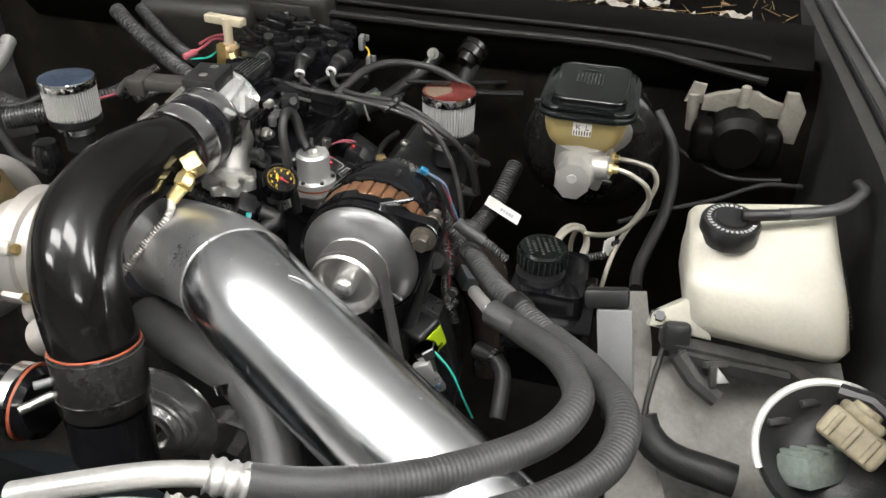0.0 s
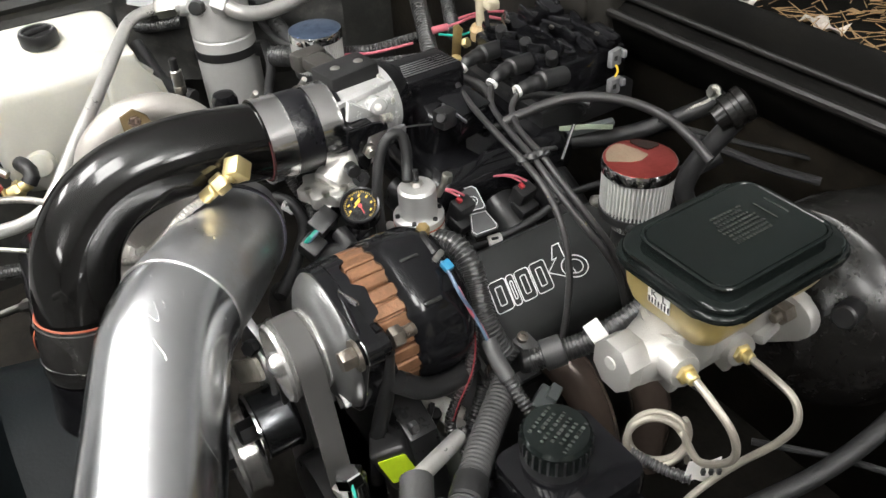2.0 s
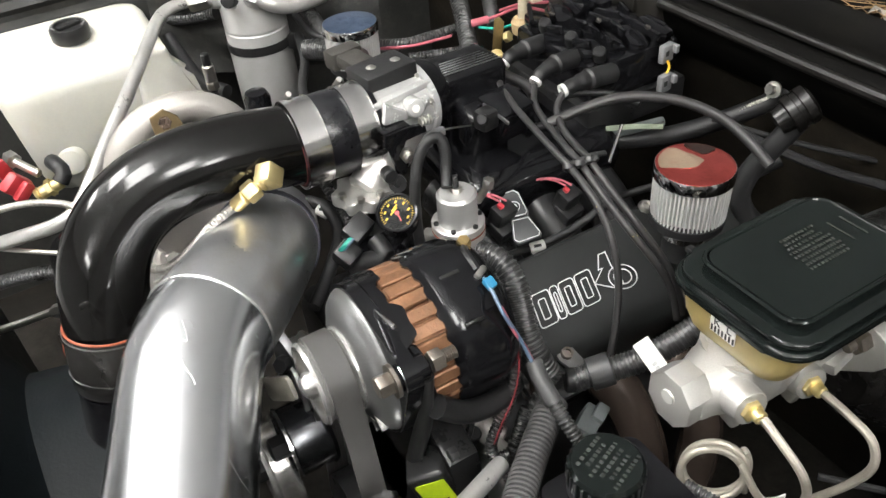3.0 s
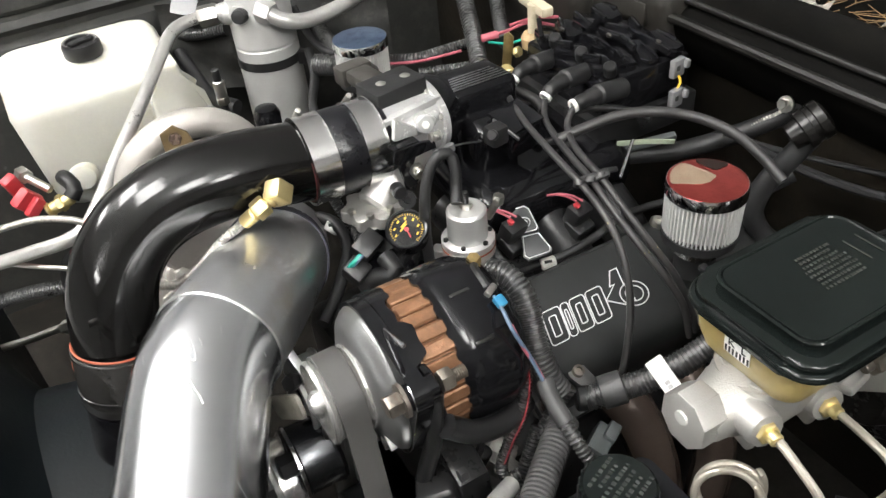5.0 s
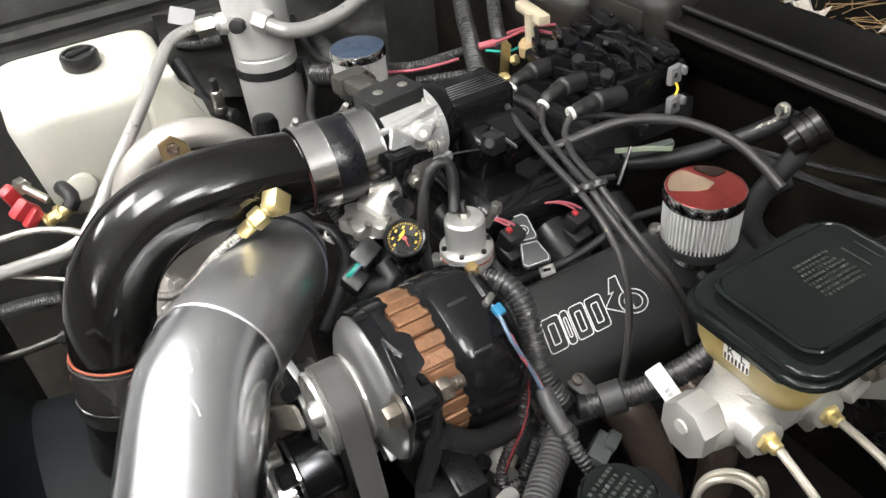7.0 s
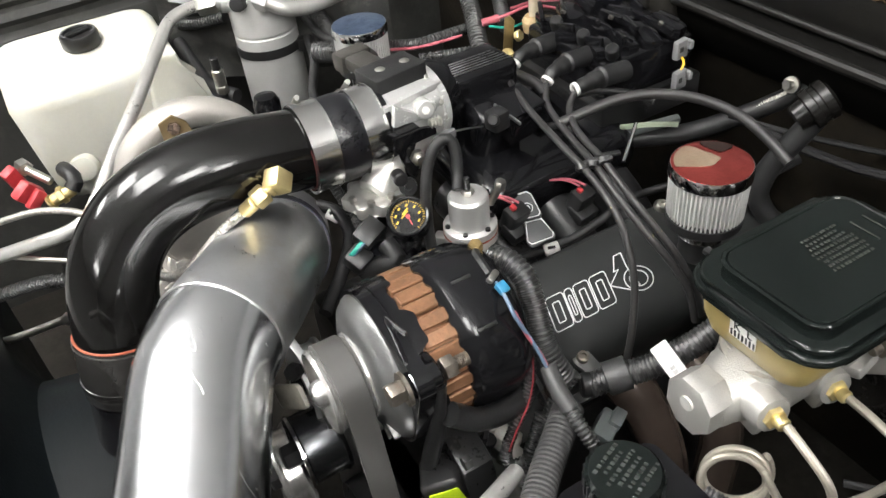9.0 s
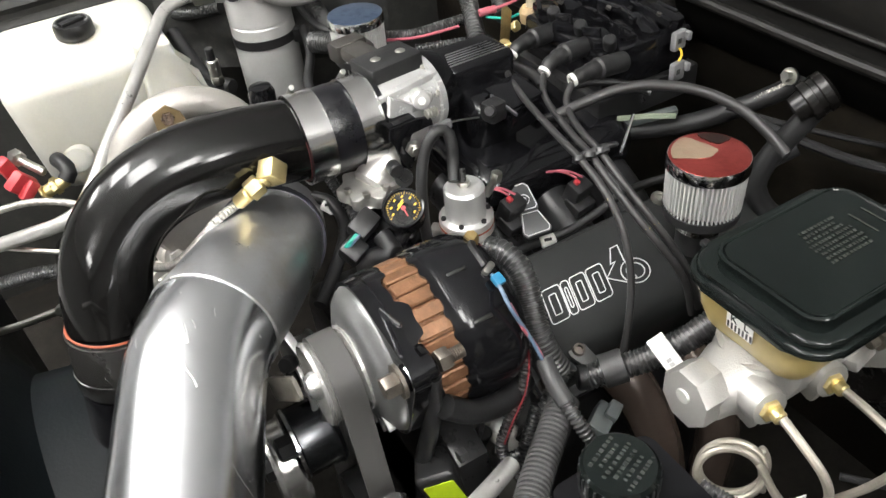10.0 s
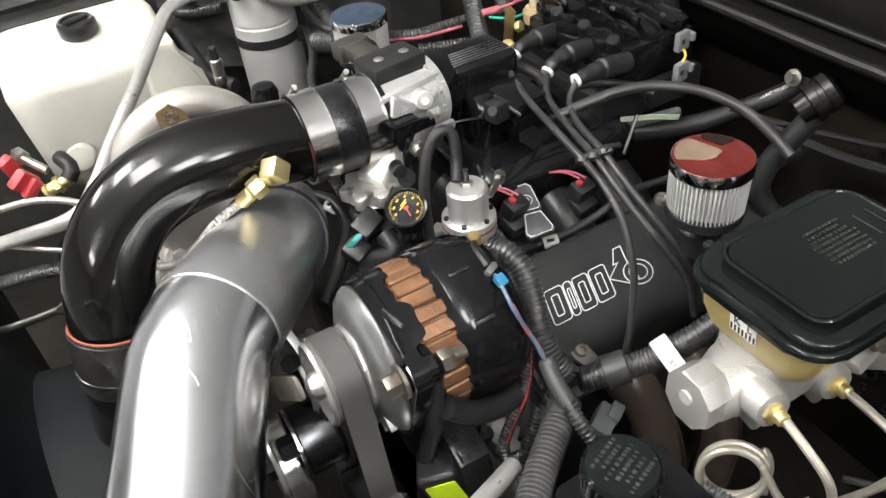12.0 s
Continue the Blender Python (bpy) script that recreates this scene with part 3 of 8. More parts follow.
part("housing_vanes", merge(*[box((AX.x + 0.047 * math.cos(a), 0.802, AX.z + 0.047 * math.sin(a)), (0.026, 0.007, 0.004), 0.0015, (0, -math.degrees(a), 0)) for a in [radians(g) for g in range(205, 345, 20)]]), DULLCAST, alt, "grey cast vent ribs")
part("front_bracket", prism(hull(AX.x, AX.z, 0.0675, EAR.x, EAR.z, 0.0145), 0.813, 0.826, UPRIGHT, 0.0015), GLOSS_BLACK, alt, "gloss black front bracket with bolt ear")
EDGE = [Vector((x, 0.8125, z)) for x, z in hull(AX.x, AX.z, 0.0668, EAR.x, EAR.z, 0.0138)]
part("bracket_edge", sweep(EDGE[20:] , 0.0007, 6), CHROME, alt, "thin worn bright edge")


def collar(y0, r, edge, n=120, thick=0.004):
    """A band round the alternator's axis whose far edge wanders with the angle."""
    bm = bmesh.new()
    rows = []
    for depth in (0, thick):
        for side in (0, 1):
            rows.append([bm.verts.new((AX.x + (r - depth) * math.cos(a), edge(a) if side else y0, AX.z + (r - depth) * math.sin(a))) for a in [2 * math.pi * k / n for k in range(n)]])
    a0, a1, b0, b1 = rows
    for p, q in ((a0, a1), (a1, b1), (b1, b0), (b0, a0)):
        for k in range(n):
            bm.faces.new((p[k], p[(k + 1) % n], q[(k + 1) % n], q[k]))
    return bm


def scallop(a):
    """Two long fingers, then shallow bays between them."""
    w = 0.5 + 0.5 * math.sin(7 * a + 0.6)
    return 0.8345 + 0.0075 * min(1, max(0, (w - 0.35) * 4)) + 0.0007 * math.sin(23 * a)


part("scalloped_collar", collar(0.825, 0.0690, scallop), GLOSS_BLACK, alt, "black scalloped casting over the windings")
for k in range(30):
    a = 2 * math.pi * k / 30
    part("stator_plate", box((AX.x + 0.0640 * math.cos(a), 0.8535, AX.z + 0.0640 * math.sin(a)), (0.007, 0.032, 0.0118), 0.0012, (0, -math.degrees(a) + 6 * (k % 2), 0), 1), COPPER, alt)
part("stator_core", lathe(AX, Y, [(0.078, 0.0635), (0.112, 0.0635)], 40), COPPER, alt)
part("rear_collar", collar(0.880, 0.0698, lambda a: 0.8655 - 0.0022 * (math.sin(22 * a) > 0.2)), GLOSS_BLACK, alt)
part("rear_housing", lathe(AX, Y, [(0.110, 0.060), (0.112, 0.0690), (0.114, 0.0703), (0.126, 0.0708), (0.150, 0.0700), (0.160, 0.0675), (0.168, 0.0615), (0.174, 0.050), (0.176, 0.03)], 64), GLOSS_BLACK, alt, "smooth gloss black rear housing")
for g in (40, 75):
    part("housing_slot", box((AX.x + 0.0702 * math.cos(radians(g)), 0.889, AX.z + 0.0702 * math.sin(radians(g))), (0.003, 0.018, 0.0035), 0.001, (0, -g, 0)), SATIN_BLACK, alt, "shallow moulded slot")
bolt = part("pivot_bolt", merge(hexnut((EAR.x, 0.794, EAR.z), (EAR.x, 0.807, EAR.z), 0.0092, 0.3), ring((EAR.x, 0.806, EAR.z), Y, 0.004, 0.0135, 0.003, 24)), RUSTBOLT, alt, "dull zinc hex bolt")
part("ear_spacer", rod((EAR.x, 0.809, EAR.z), (EAR.x, 0.836, EAR.z), 0.0105), GLOSS_BLACK, alt)
part("ear_tab", box((EAR.x - 0.008, 0.834, EAR.z - 0.018), (0.024, 0.008, 0.05), 0.004), GLOSS_BLACK, alt)
part("pivot_nut", merge(hexnut((EAR.x, 0.839, EAR.z), (EAR.x, 0.849, EAR.z), 0.0095, 0.1), ribbed([(EAR.x, 0.849, EAR.z), (EAR.x, 0.861, EAR.z)], 0.0055, 0.0018, 0.0006, 12)), RUSTBOLT, alt, "dull zinc nut and thread")
part("slot_vane", prism([(-0.02, -0.005), (0.018, -0.009), (0.021, -0.006), (-0.016, 0.004)], 0, 0.003, Matrix.Translation((-0.2155, 0.8195, 0.8585)) @ Matrix.Rotation(radians(-35), 4, "Y") @ UPRIGHT, 0.0008), CHROME, alt, "bare metal edge of a vent slot")
part("terminal_stud", merge(rod((-0.2800, 0.9276, 0.8250), (-0.2700, 0.9293, 0.8270), 0.006), hexnut((-0.2860, 0.9276, 0.8210), (-0.2780, 0.9277, 0.8230), 0.007)), BRASS, alt, "brass output terminal")
part("lower_bracket", tube([(-0.176, 0.838, 0.782), (-0.176, 0.862, 0.758), (-0.182, 0.895, 0.742), (-0.196, 0.925, 0.735)], 0.010, 12), SATIN_BLACK, alt, "black lower support arm")

# ---- belt and front pulleys ----
belt = thing("drive_belt", (-0.25, 0.781, 0.5), "dull grey ribbed drive belt round the pulleys", "drive belt")


def band(cx1, cz1, r1, cx2, cz2, r2, y0, y1, th=0.0035):
    """A flat belt round two pulleys."""
    def outline(e):
        d = math.hypot(cx2 - cx1, cz2 - cz1)
        base, cut = math.atan2(cz2 - cz1, cx2 - cx1), math.acos((r1 - r2) / d)
        o = [(cx1 + (r1 + e) * math.cos(base + cut + (2 * math.pi - 2 * cut) * k / 32), cz1 + (r1 + e) * math.sin(base + cut + (2 * math.pi - 2 * cut) * k / 32)) for k in range(33)]
        return o + [(cx2 + (r2 + e) * math.cos(base - cut + 2 * cut * k / 20), cz2 + (r2 + e) * math.sin(base - cut + 2 * cut * k / 20)) for k in range(21)]
    bm = bmesh.new()
    loops = [[bm.verts.new((x, y, z)) for x, z in outline(e)] for e, y in ((th, y0), (th, y1), (0, y1), (0, y0))]
    for i in range(4):
        a, b = loops[i], loops[(i + 1) % 4]
        for k in range(len(a)):
            bm.faces.new((a[k], a[(k + 1) % len(a)], b[(k + 1) % len(a)], b[k]))
    return bm


part("loop", band(AX.x, AX.z, 0.0345, -0.245, 0.565, 0.062, 0.7695, 0.7915), BELT, belt)
for k in range(4):
    part("rib", band(AX.x, AX.z, 0.0338, -0.245, 0.565, 0.0613, 0.7712 + 0.005 * k, 0.7738 + 0.005 * k, 0.0008), BELT, belt)
cr = thing("crank_pulley", (-0.245, 0.78, 0.565), "dark grooved lower drive pulley", "pulley")
part("wheel", lathe((-0.245, 0.764, 0.565), Y, [(0, 0.03), (0.003, 0.058), (0.004, 0.0615), (0.03, 0.0615), (0.033, 0.05)], 40), SATIN_BLACK, cr)
part("hub_bolt", hexnut((-0.245, 0.756, 0.565), (-0.245, 0.766, 0.565), 0.012), STEEL, cr)


def idler(c, r, wheel, label, n=36):
    e = thing("idler_pulley", c, label, "pulley", "front drive pulleys")
    c = Vector(c)
    part("wheel", lathe(c, Y, [(0.002, r * 0.3), (0.004, r * 0.75), (0, r * 0.9), (0, r), (0.004, r * 1.02), (0.007, r * 0.95), (0.024, r * 0.95), (0.027, r * 1.02), (0.03, r)], n), wheel, e)
    part("hub_bolt", hexnut(c - Y * 0.008, c + Y * 0.004, r * 0.28, 0.4), SATIN_BLACK, e, "black hex bolt")


idler((-0.345, 0.765, 0.70), 0.038, REGALU, "bright metal idler pulley with a black centre bolt")
idler((-0.380, 0.716, 0.550), 0.050, PULLEY, "bright grooved metal pulley")
ap = thing("accessory_pulley", (-0.447, 0.69, 0.618), "bright stepped metal pulley on the engine front", "pulley")
AP = Vector((-0.447, 0.672, 0.612))
part("wheel", lathe(AP, Y, [(0.006, 0.01), (0.004, 0.019), (-0.002, 0.022), (0.0, 0.024), (0.001, 0.03), (0.009, 0.0325), (0.010, 0.036), (0.013, 0.0365), (0.014, 0.041), (0.019, 0.046), (0.0185, 0.048), (0.026, 0.061), (0.028, 0.064), (0.031, 0.0645), (0.034, 0.062), (0.045, 0.05)], 64), PULLEY, ap)
part("hub", lathe(AP, Y, [(-0.008, 0.008), (-0.006, 0.0105), (0.006, 0.0105)], 6), SATIN_BLACK, ap)
tn = thing("belt_tensioner", (-0.30, 0.76, 0.76), "small bent bracket and bolts beside the pulley", "bracket")
part("plate", prism(rounded(0.05, 0.022, 0.004), 0, 0.004, Matrix.Translation((-0.2904, 0.7473, 0.7530)) @ pose(0, 0, 0, 80, -35, 20), 0.001), CREAM, tn)
part("arm", prism(rounded(0.085, 0.028, 0.006), 0, 0.008, Matrix.Translation((-0.3439, 0.7713, 0.7469)) @ pose(0, 0, 0, 90, 40, 15), 0.002), BRUSHED, tn)
part("bolt", hexnut((-0.3100, 0.7604, 0.7586), (-0.3041, 0.7529, 0.7638), 0.008), SATIN_BLACK, tn)
cvr = thing("timing_cover", (-0.2, 0.86, 0.6), "black engine front cover with a yellow sticker", "engine cover")
part("plate", prism([(-0.15, -0.2), (0.075, -0.2), (0.09, -0.05), (0.065, 0.035), (0.02, 0.055), (-0.15, 0.055)], 0, 0.03, Matrix.Translation((-0.235, 0.84, 0.672)) @ UPRIGHT, 0.004), SATIN_BLACK, cvr)
part("support_arm", tube([(-0.182, 0.834, 0.815), (-0.186, 0.83, 0.76), (-0.200, 0.824, 0.70), (-0.212, 0.82, 0.62)], 0.0075, 12), SATIN_BLACK, cvr)
part("raised_boss", box((-0.1850, 0.8342, 0.677), (0.036, 0.034, 0.056), 0.005, (0, -20, 62), 3), SATIN_BLACK, cvr)
part("sticker", prism(rounded(0.027, 0.034, 0.002), 0, 0.0006, Matrix.Translation((-0.1695, 0.8260, 0.681)) @ pose(0, 0, 0, 90, -20, 62)), YELLOW, cvr, "fluorescent yellow sticker with bars")
for k in range(5):
    part("sticker_bar", prism([(-0.0006, -0.0022), (0.0006, -0.0022), (0.0006, 0.0022), (-0.0006, 0.0022)], 0.0006, 0.0010, Matrix.Translation((-0.1695, 0.8260, 0.681)) @ pose(0, 0, 0, 90, -20, 62) @ Matrix.Translation((-0.002 + 0.0022 * k, -0.011, 0))), INK, cvr)
part("engine_block", box((-0.39, 1.04, 0.46), (0.34, 0.40, 0.32), 0.02), SATIN_BLACK, cvr, "black engine block")
for x, z in ((-0.155, 0.745), (-0.12, 0.65), (-0.25, 0.70)):
    part("cover_bolt", hexnut((x, 0.834, z), (x, 0.841, z), 0.006), SATIN_BLACK, cvr)

# ---- turbocharger ----
tb = thing("turbocharger", (-0.70, 0.785, 0.745), "cast silver turbocharger with black capped vent", "turbocharger")
TC = Vector((-0.705, 0.785, 0.745))
scroll = spline([TC + Vector((0, 0.081 * math.cos(a), 0.081 * math.sin(a))) for a in [math.pi * (k / 8 - 0.3) for k in range(16)]], 0.008)
part("scroll", sweep(scroll, [0.016 + 0.006 * k / len(scroll) for k in range(len(scroll))], 24), TURBOCAST, tb)
# the coupling's black also stands in for the shaded gap inside the scroll
part("compressor_cover", lathe(TC + Vector((-0.03, 0, 0)), (1, 0.02, 0.1), [(-0.012, 0.068), (0.006, 0.066), (0.010, 0.045), (0.03, 0.043), (0.045, 0.042), (0.07, 0.042), (0.11, 0.044), (0.115, 0.05), (0.16, 0.05)], 44), RUBBER, tb, "black rubber inlet coupling with a shade-dark cover inside the scroll")
CV = Vector((-0.612, 0.762, 0.768))
cover = part("outlet_cover", lathe(CV, (1, 0, 0), [(-0.03, 0.046), (-0.004, 0.05), (0, 0.064), (0.002, 0.066), (0.022, 0.066), (0.025, 0.0615), (0.05, 0.0605), (0.058, 0.055), (0.062, 0.042), (0.064, 0.02)], 48), TURBOCAST, tb, "pale sand-cast cover with a stepped rim")
for g in (150, 205, 250):
    q = CV + 0.064 * Vector((0, math.cos(radians(g)), math.sin(radians(g))))
    part("cover_lug", box(q + Vector((0.012, 0, 0)), (0.026, 0.016, 0.016), 0.004, (g, 0, 0), 2), TURBOCAST, cover)
    part("cover_bolt", hexnut(q + Vector((0.024, 0, 0)), q + Vector((0.032, 0, 0)), 0.006), GOLDPLATE, cover, "yellow zinc bolt")
part("turbine_housing", lathe(TC + Vector((-0.12, 0, -0.02)), (1, 0, 0), [(0, 0.05), (0.02, 0.07), (0.06, 0.07), (0.09, 0.04)], 36), RUST, tb, "heat-browned turbine housing")
part("mount_tab", prism([(-0.012, -0.026), (0.02, -0.028), (0.010, 0.006), (0.0, 0.014), (-0.012, 0.008)], 0, 0.004, Matrix.Translation((-0.655, 0.770, 0.836)) @ pose(0, 0, 0, 90, 0, 75) @ Matrix.Diagonal((1.35, 1.35, 1, 1)), 0.001), TANSTEEL, tb, "tan plated steel tab")
part("tab_bolt", hexnut((-0.652, 0.768, 0.840), (-0.645, 0.767, 0.841), 0.0075), RUST, tb)
part("vent_cap", lathe((-0.6795, 0.8830, 0.7972), (0, 0, 1), [(0, 0.0155), (0.022, 0.0165), (0.03, 0.013), (0.032, 0.006)], 28), GLOSS_BLACK, tb, "gloss black rubber cap")
for (px, py, pz), r in (((-0.575, 0.72, 0.775), 0.012), ((-0.585, 0.735, 0.745), 0.014), ((-0.56, 0.745, 0.725), 0.012)):
    part("boss", rod((px - 0.02, py + 0.02, pz), (px + 0.012, py - 0.012, pz + 0.004), r), TURBOCAST, tb)
    part("boss_bolt", hexnut((px + 0.012, py - 0.012, pz + 0.004), (px + 0.02, py - 0.02, pz + 0.006), r * 0.6), STEEL, tb)

for q0, q1, r in (((-0.6097, 0.7403, 0.7243), (-0.5687, 0.7406, 0.7427), 0.017), ((-0.5955, 0.7171, 0.7110), (-0.5549, 0.7185, 0.7303), 0.019), ((-0.5766, 0.6965, 0.6937), (-0.5377, 0.6981, 0.7152), 0.022), ((-0.6131, 0.7654, 0.7102), (-0.5745, 0.7646, 0.7307), 0.015)):
    q0, q1 = Vector(q0), Vector(q1)
    part("housing_boss", rod(q0, q1, r, r * 0.9, 24), TURBOCAST, tb)
    part("housing_bolt", hexnut(q1, q1 + (q1 - q0) * 0.2, r * 0.5, 0.3), STEEL, tb)

# ---- braided oil feed with brass fittings ----
of = thing("oil_feed_line", (-0.442, 0.815, 0.86), "braided steel line with brass fittings", "braided line")
B1, B2, B3 = Vector((-0.4350, 0.8160, 0.8660)), Vector((-0.4356, 0.7950, 0.8553)), Vector((-0.4440, 0.7800, 0.8415))
DB = (B2 - B1).normalized()
part("elbow_block", box(B1, (0.020, 0.019, 0.021), 0.0022, (25, 30, -35)), BRASS, of)
part("elbow_collar", lathe(B1, DB, [(0.008, 0.0085), (0.012, 0.0085), (0.013, 0.006), (0.017, 0.006)], 20), BRASS, of)
part("nipple", rod(B1, B2, 0.0058), BRASS, of)
part("swivel_nut", hexnut(B2 - DB * 0.009, B2 + DB * 0.005, 0.0104, 0.2), BRASS, of)
part("sleeve", rod(B2 + DB * 0.004, B3, 0.0072), BRASS, of)
part("braided_hose", ribbed([B3, (-0.4330, 0.7570, 0.8400), (-0.4560, 0.7374, 0.8094), (-0.4748, 0.7182, 0.7838), (-0.4930, 0.7032, 0.7675), (-0.5194, 0.6911, 0.7551), (-0.5589, 0.6829, 0.7469)], 0.0046, 0.0034, 0.0009, 12), BRAID, of, "braided stainless hose")

# ---- throttle body and plenum ----
th = thing("throttle_body", (-0.486, 0.99, 0.85), "bright machined throttle body with black linkage", "throttle body")
TURN = Matrix.Translation((-0.4877, 0.935, 0.853)) @ Matrix.Rotation(radians(12), 4, "Z") @ Matrix.Translation((0.4877, -0.935, -0.853))


def turned(bm):
    """The throttle body stands a little askew to the pipe."""
    bmesh.ops.transform(bm, matrix=TURN, verts=bm.verts)
    return bm


part("barrel", turned(lathe((-0.487, 0.931, 0.853), Y, [(0, 0.038), (0.006, 0.038), (0.008, 0.0405), (0.02, 0.0410), (0.060, 0.0410), (0.076, 0.0410)], 56)), TBALU, th)
part("top_plate", turned(box((-0.487, 0.971, 0.8825), (0.064, 0.076, 0.008), 0.002)), TBALU, th, "machined top flange")
part("body_block", turned(box((-0.478, 0.970, 0.863), (0.060, 0.066, 0.032), 0.007, (0, 8, 0), 3)), TBALU, th)
part("idle_boss", turned(merge(box((-0.4505, 0.976, 0.866), (0.012, 0.034, 0.018), 0.005, (0, 30, 0), 3), lathe((-0.456, 0.952, 0.836), (1, 0, 0.25), [(-0.02, 0.013), (0.008, 0.013), (0.010, 0.010)], 24))), TBALU, th)
part("flange", turned(lathe((-0.487, 1.002, 0.853), Y, [(0, 0.041), (0.001, 0.0438), (0.008, 0.0438), (0.009, 0.042)], 56)), TBALU, th)
for g in (20, 65, 115):
    part("flange_screw", turned(hexnut((-0.487 + 0.0395 * math.cos(radians(g)), 0.998, 0.853 + 0.0395 * math.sin(radians(g))), (-0.487 + 0.0395 * math.cos(radians(g)), 1.003, 0.853 + 0.0395 * math.sin(radians(g))), 0.0042)), STEEL, th)
NK = Vector((-0.4520, 0.9120, 0.7970))
part("lower_flange", prism([((0.029 + 0.0045 * math.cos(7 * a)) * math.cos(a), (0.029 + 0.0045 * math.cos(7 * a)) * math.sin(a)) for a in [k * math.pi / 42 for k in range(84)]], -0.008, 0.006, Matrix.Translation(NK), 0.002), CAST, th, "lobed aluminium flange")
part("lower_boss", rod(NK, (-0.478, 0.985, 0.835), 0.020, 0.026, 32), CAST, th)
for k in range(3):
    a = 0.4 - 0.9 * k
    part("flange_bolt", hexnut(NK + Vector((0.025 * math.cos(a), 0.025 * math.sin(a), 0.005)), NK + Vector((0.025 * math.cos(a), 0.025 * math.sin(a), 0.011)), 0.0042), STEEL, th)
part("sensor_cover", box((-0.4990, 0.972, 0.8955), (0.042, 0.062, 0.022), 0.003, (0, 0, 8)), RUBBER, th, "black plastic sensor cover")
for o in ((-0.4985, 0.9885, 0.9035), (-0.4975, 0.9600, 0.9035)):
    part("cover_screw", lathe(o, (0, 0, 1), [(0, 0.0055), (0.003, 0.0055), (0.0045, 0.003)], 16), STEEL, th)
part("cover_plug", merge(box((-0.552, 0.972, 0.884), (0.060, 0.030, 0.016), 0.005, (0, 0, 8)), box((-0.590, 0.968, 0.882), (0.022, 0.040, 0.022), 0.004, (0, 0, 8))), GREYPLASTIC, th, "dusty grey sensor connector")
part("connector_tail", tube([(-0.590, 0.982, 0.880), (-0.625, 0.995, 0.868), (-0.660, 1.02, 0.84)], 0.009, 12), LOOM, th)
SIDE = Matrix(((0, 0, 1, 0), (1, 0, 0, 0), (0, 1, 0, 0), (0, 0, 0, 1)))
part("lever", merge(prism([(0.930, 0.858), (0.933, 0.871), (0.962, 0.8715), (0.978, 0.868), (0.979, 0.859), (0.954, 0.859), (0.949, 0.848), (0.956, 0.832), (0.951, 0.819), (0.941, 0.821), (0.940, 0.834), (0.937, 0.852)], -0.428, -0.423, SIDE, 0.0012), box((-0.4325, 0.947, 0.8705), (0.014, 0.030, 0.0035), 0.001, (0, 0, 4))), GLOSS_BLACK, th, "black throttle lever")
part("stop_plate", prism([(0.940, 0.874), (0.944, 0.895), (0.966, 0.880), (0.966, 0.872)], -0.444, -0.437, SIDE, 0.001), TBALU, th, "bright machined stop plate")
part("lever_nut", merge(hexnut((-0.424, 0.954, 0.843), (-0.415, 0.952, 0.845), 0.0082), rod((-0.416, 0.952, 0.845), (-0.409, 0.951, 0.846), 0.0045)), STEEL, th)
part("lever_pivot", merge(rod((-0.432, 0.933, 0.825), (-0.417, 0.931, 0.827), 0.0075), ring((-0.421, 0.939, 0.815), (0.8, -0.4, 0.4), 0.004, 0.0092, 0.006, 20), rod((-0.424, 0.940, 0.814), (-0.417, 0.938, 0.817), 0.004)), SATIN_BLACK, th)
part("spring", ribbed([(-0.426, 0.973, 0.871), (-0.425, 0.986, 0.871)], 0.0052, 0.0032, 0.0016, 10), STEEL, th)
part("port_boss", rod((-0.4706, 0.9848, 0.8690), (-0.4438, 0.9800, 0.8761), 0.010), TBALU, th)
part("port_screw", lathe((-0.4427, 0.9794, 0.8761), (0.7, -0.4, 0.5), [(0, 0.0042), (0.004, 0.0042)], 6), STEEL, th)
part("cable_clip", merge(box((-0.424, 0.989, 0.853), (0.008, 0.022, 0.010), 0.003, (0, 0, 4)), box((-0.423, 0.979, 0.849), (0.010, 0.008, 0.014), 0.003)), GREYPAINT, th, "grey plastic cable clip")
part("cable_wire", tube([(-0.424, 0.998, 0.854), (-0.4275, 1.0112, 0.8500), (-0.4411, 1.0418, 0.8355)], 0.0009, 6), STEEL, th)
pl = thing("intake_plenum", (-0.49, 1.08, 0.84), "gloss black finned intake plenum", "intake plenum")
part("housing", box((-0.510, 1.074, 0.831), (0.062, 0.086, 0.090), 0.010, (0, 0, 0), 4), GLOSS_BLACK, pl)
part("throat", turned(lathe((-0.487, 1.011, 0.853), Y, [(0, 0.042), (0.008, 0.042), (0.020, 0.038)], 44)), GLOSS_BLACK, pl)
for k in range(6):
    part("fin", box((-0.487 - 0.0052 * k, 1.074, 0.8764), (0.0006, 0.074 - 0.004 * k, 0.0016), 0.0002), BRUSHED, pl, "bright machined fin edge")
part("worn_corner", box((-0.481, 1.034, 0.870), (0.006, 0.006, 0.014), 0.002, (10, 30, 0)), CHROME, pl, "bare worn corner")
part("side_step", box((-0.470, 1.070, 0.812), (0.05, 0.06, 0.07), 0.014, (0, 12, 0), 4), GLOSS_BLACK, pl)
part("body_side", box((-0.475, 1.12, 0.757), (0.16, 0.22, 0.07), 0.03, (0, 6, 0), 4), GLOSS_BLACK, pl)
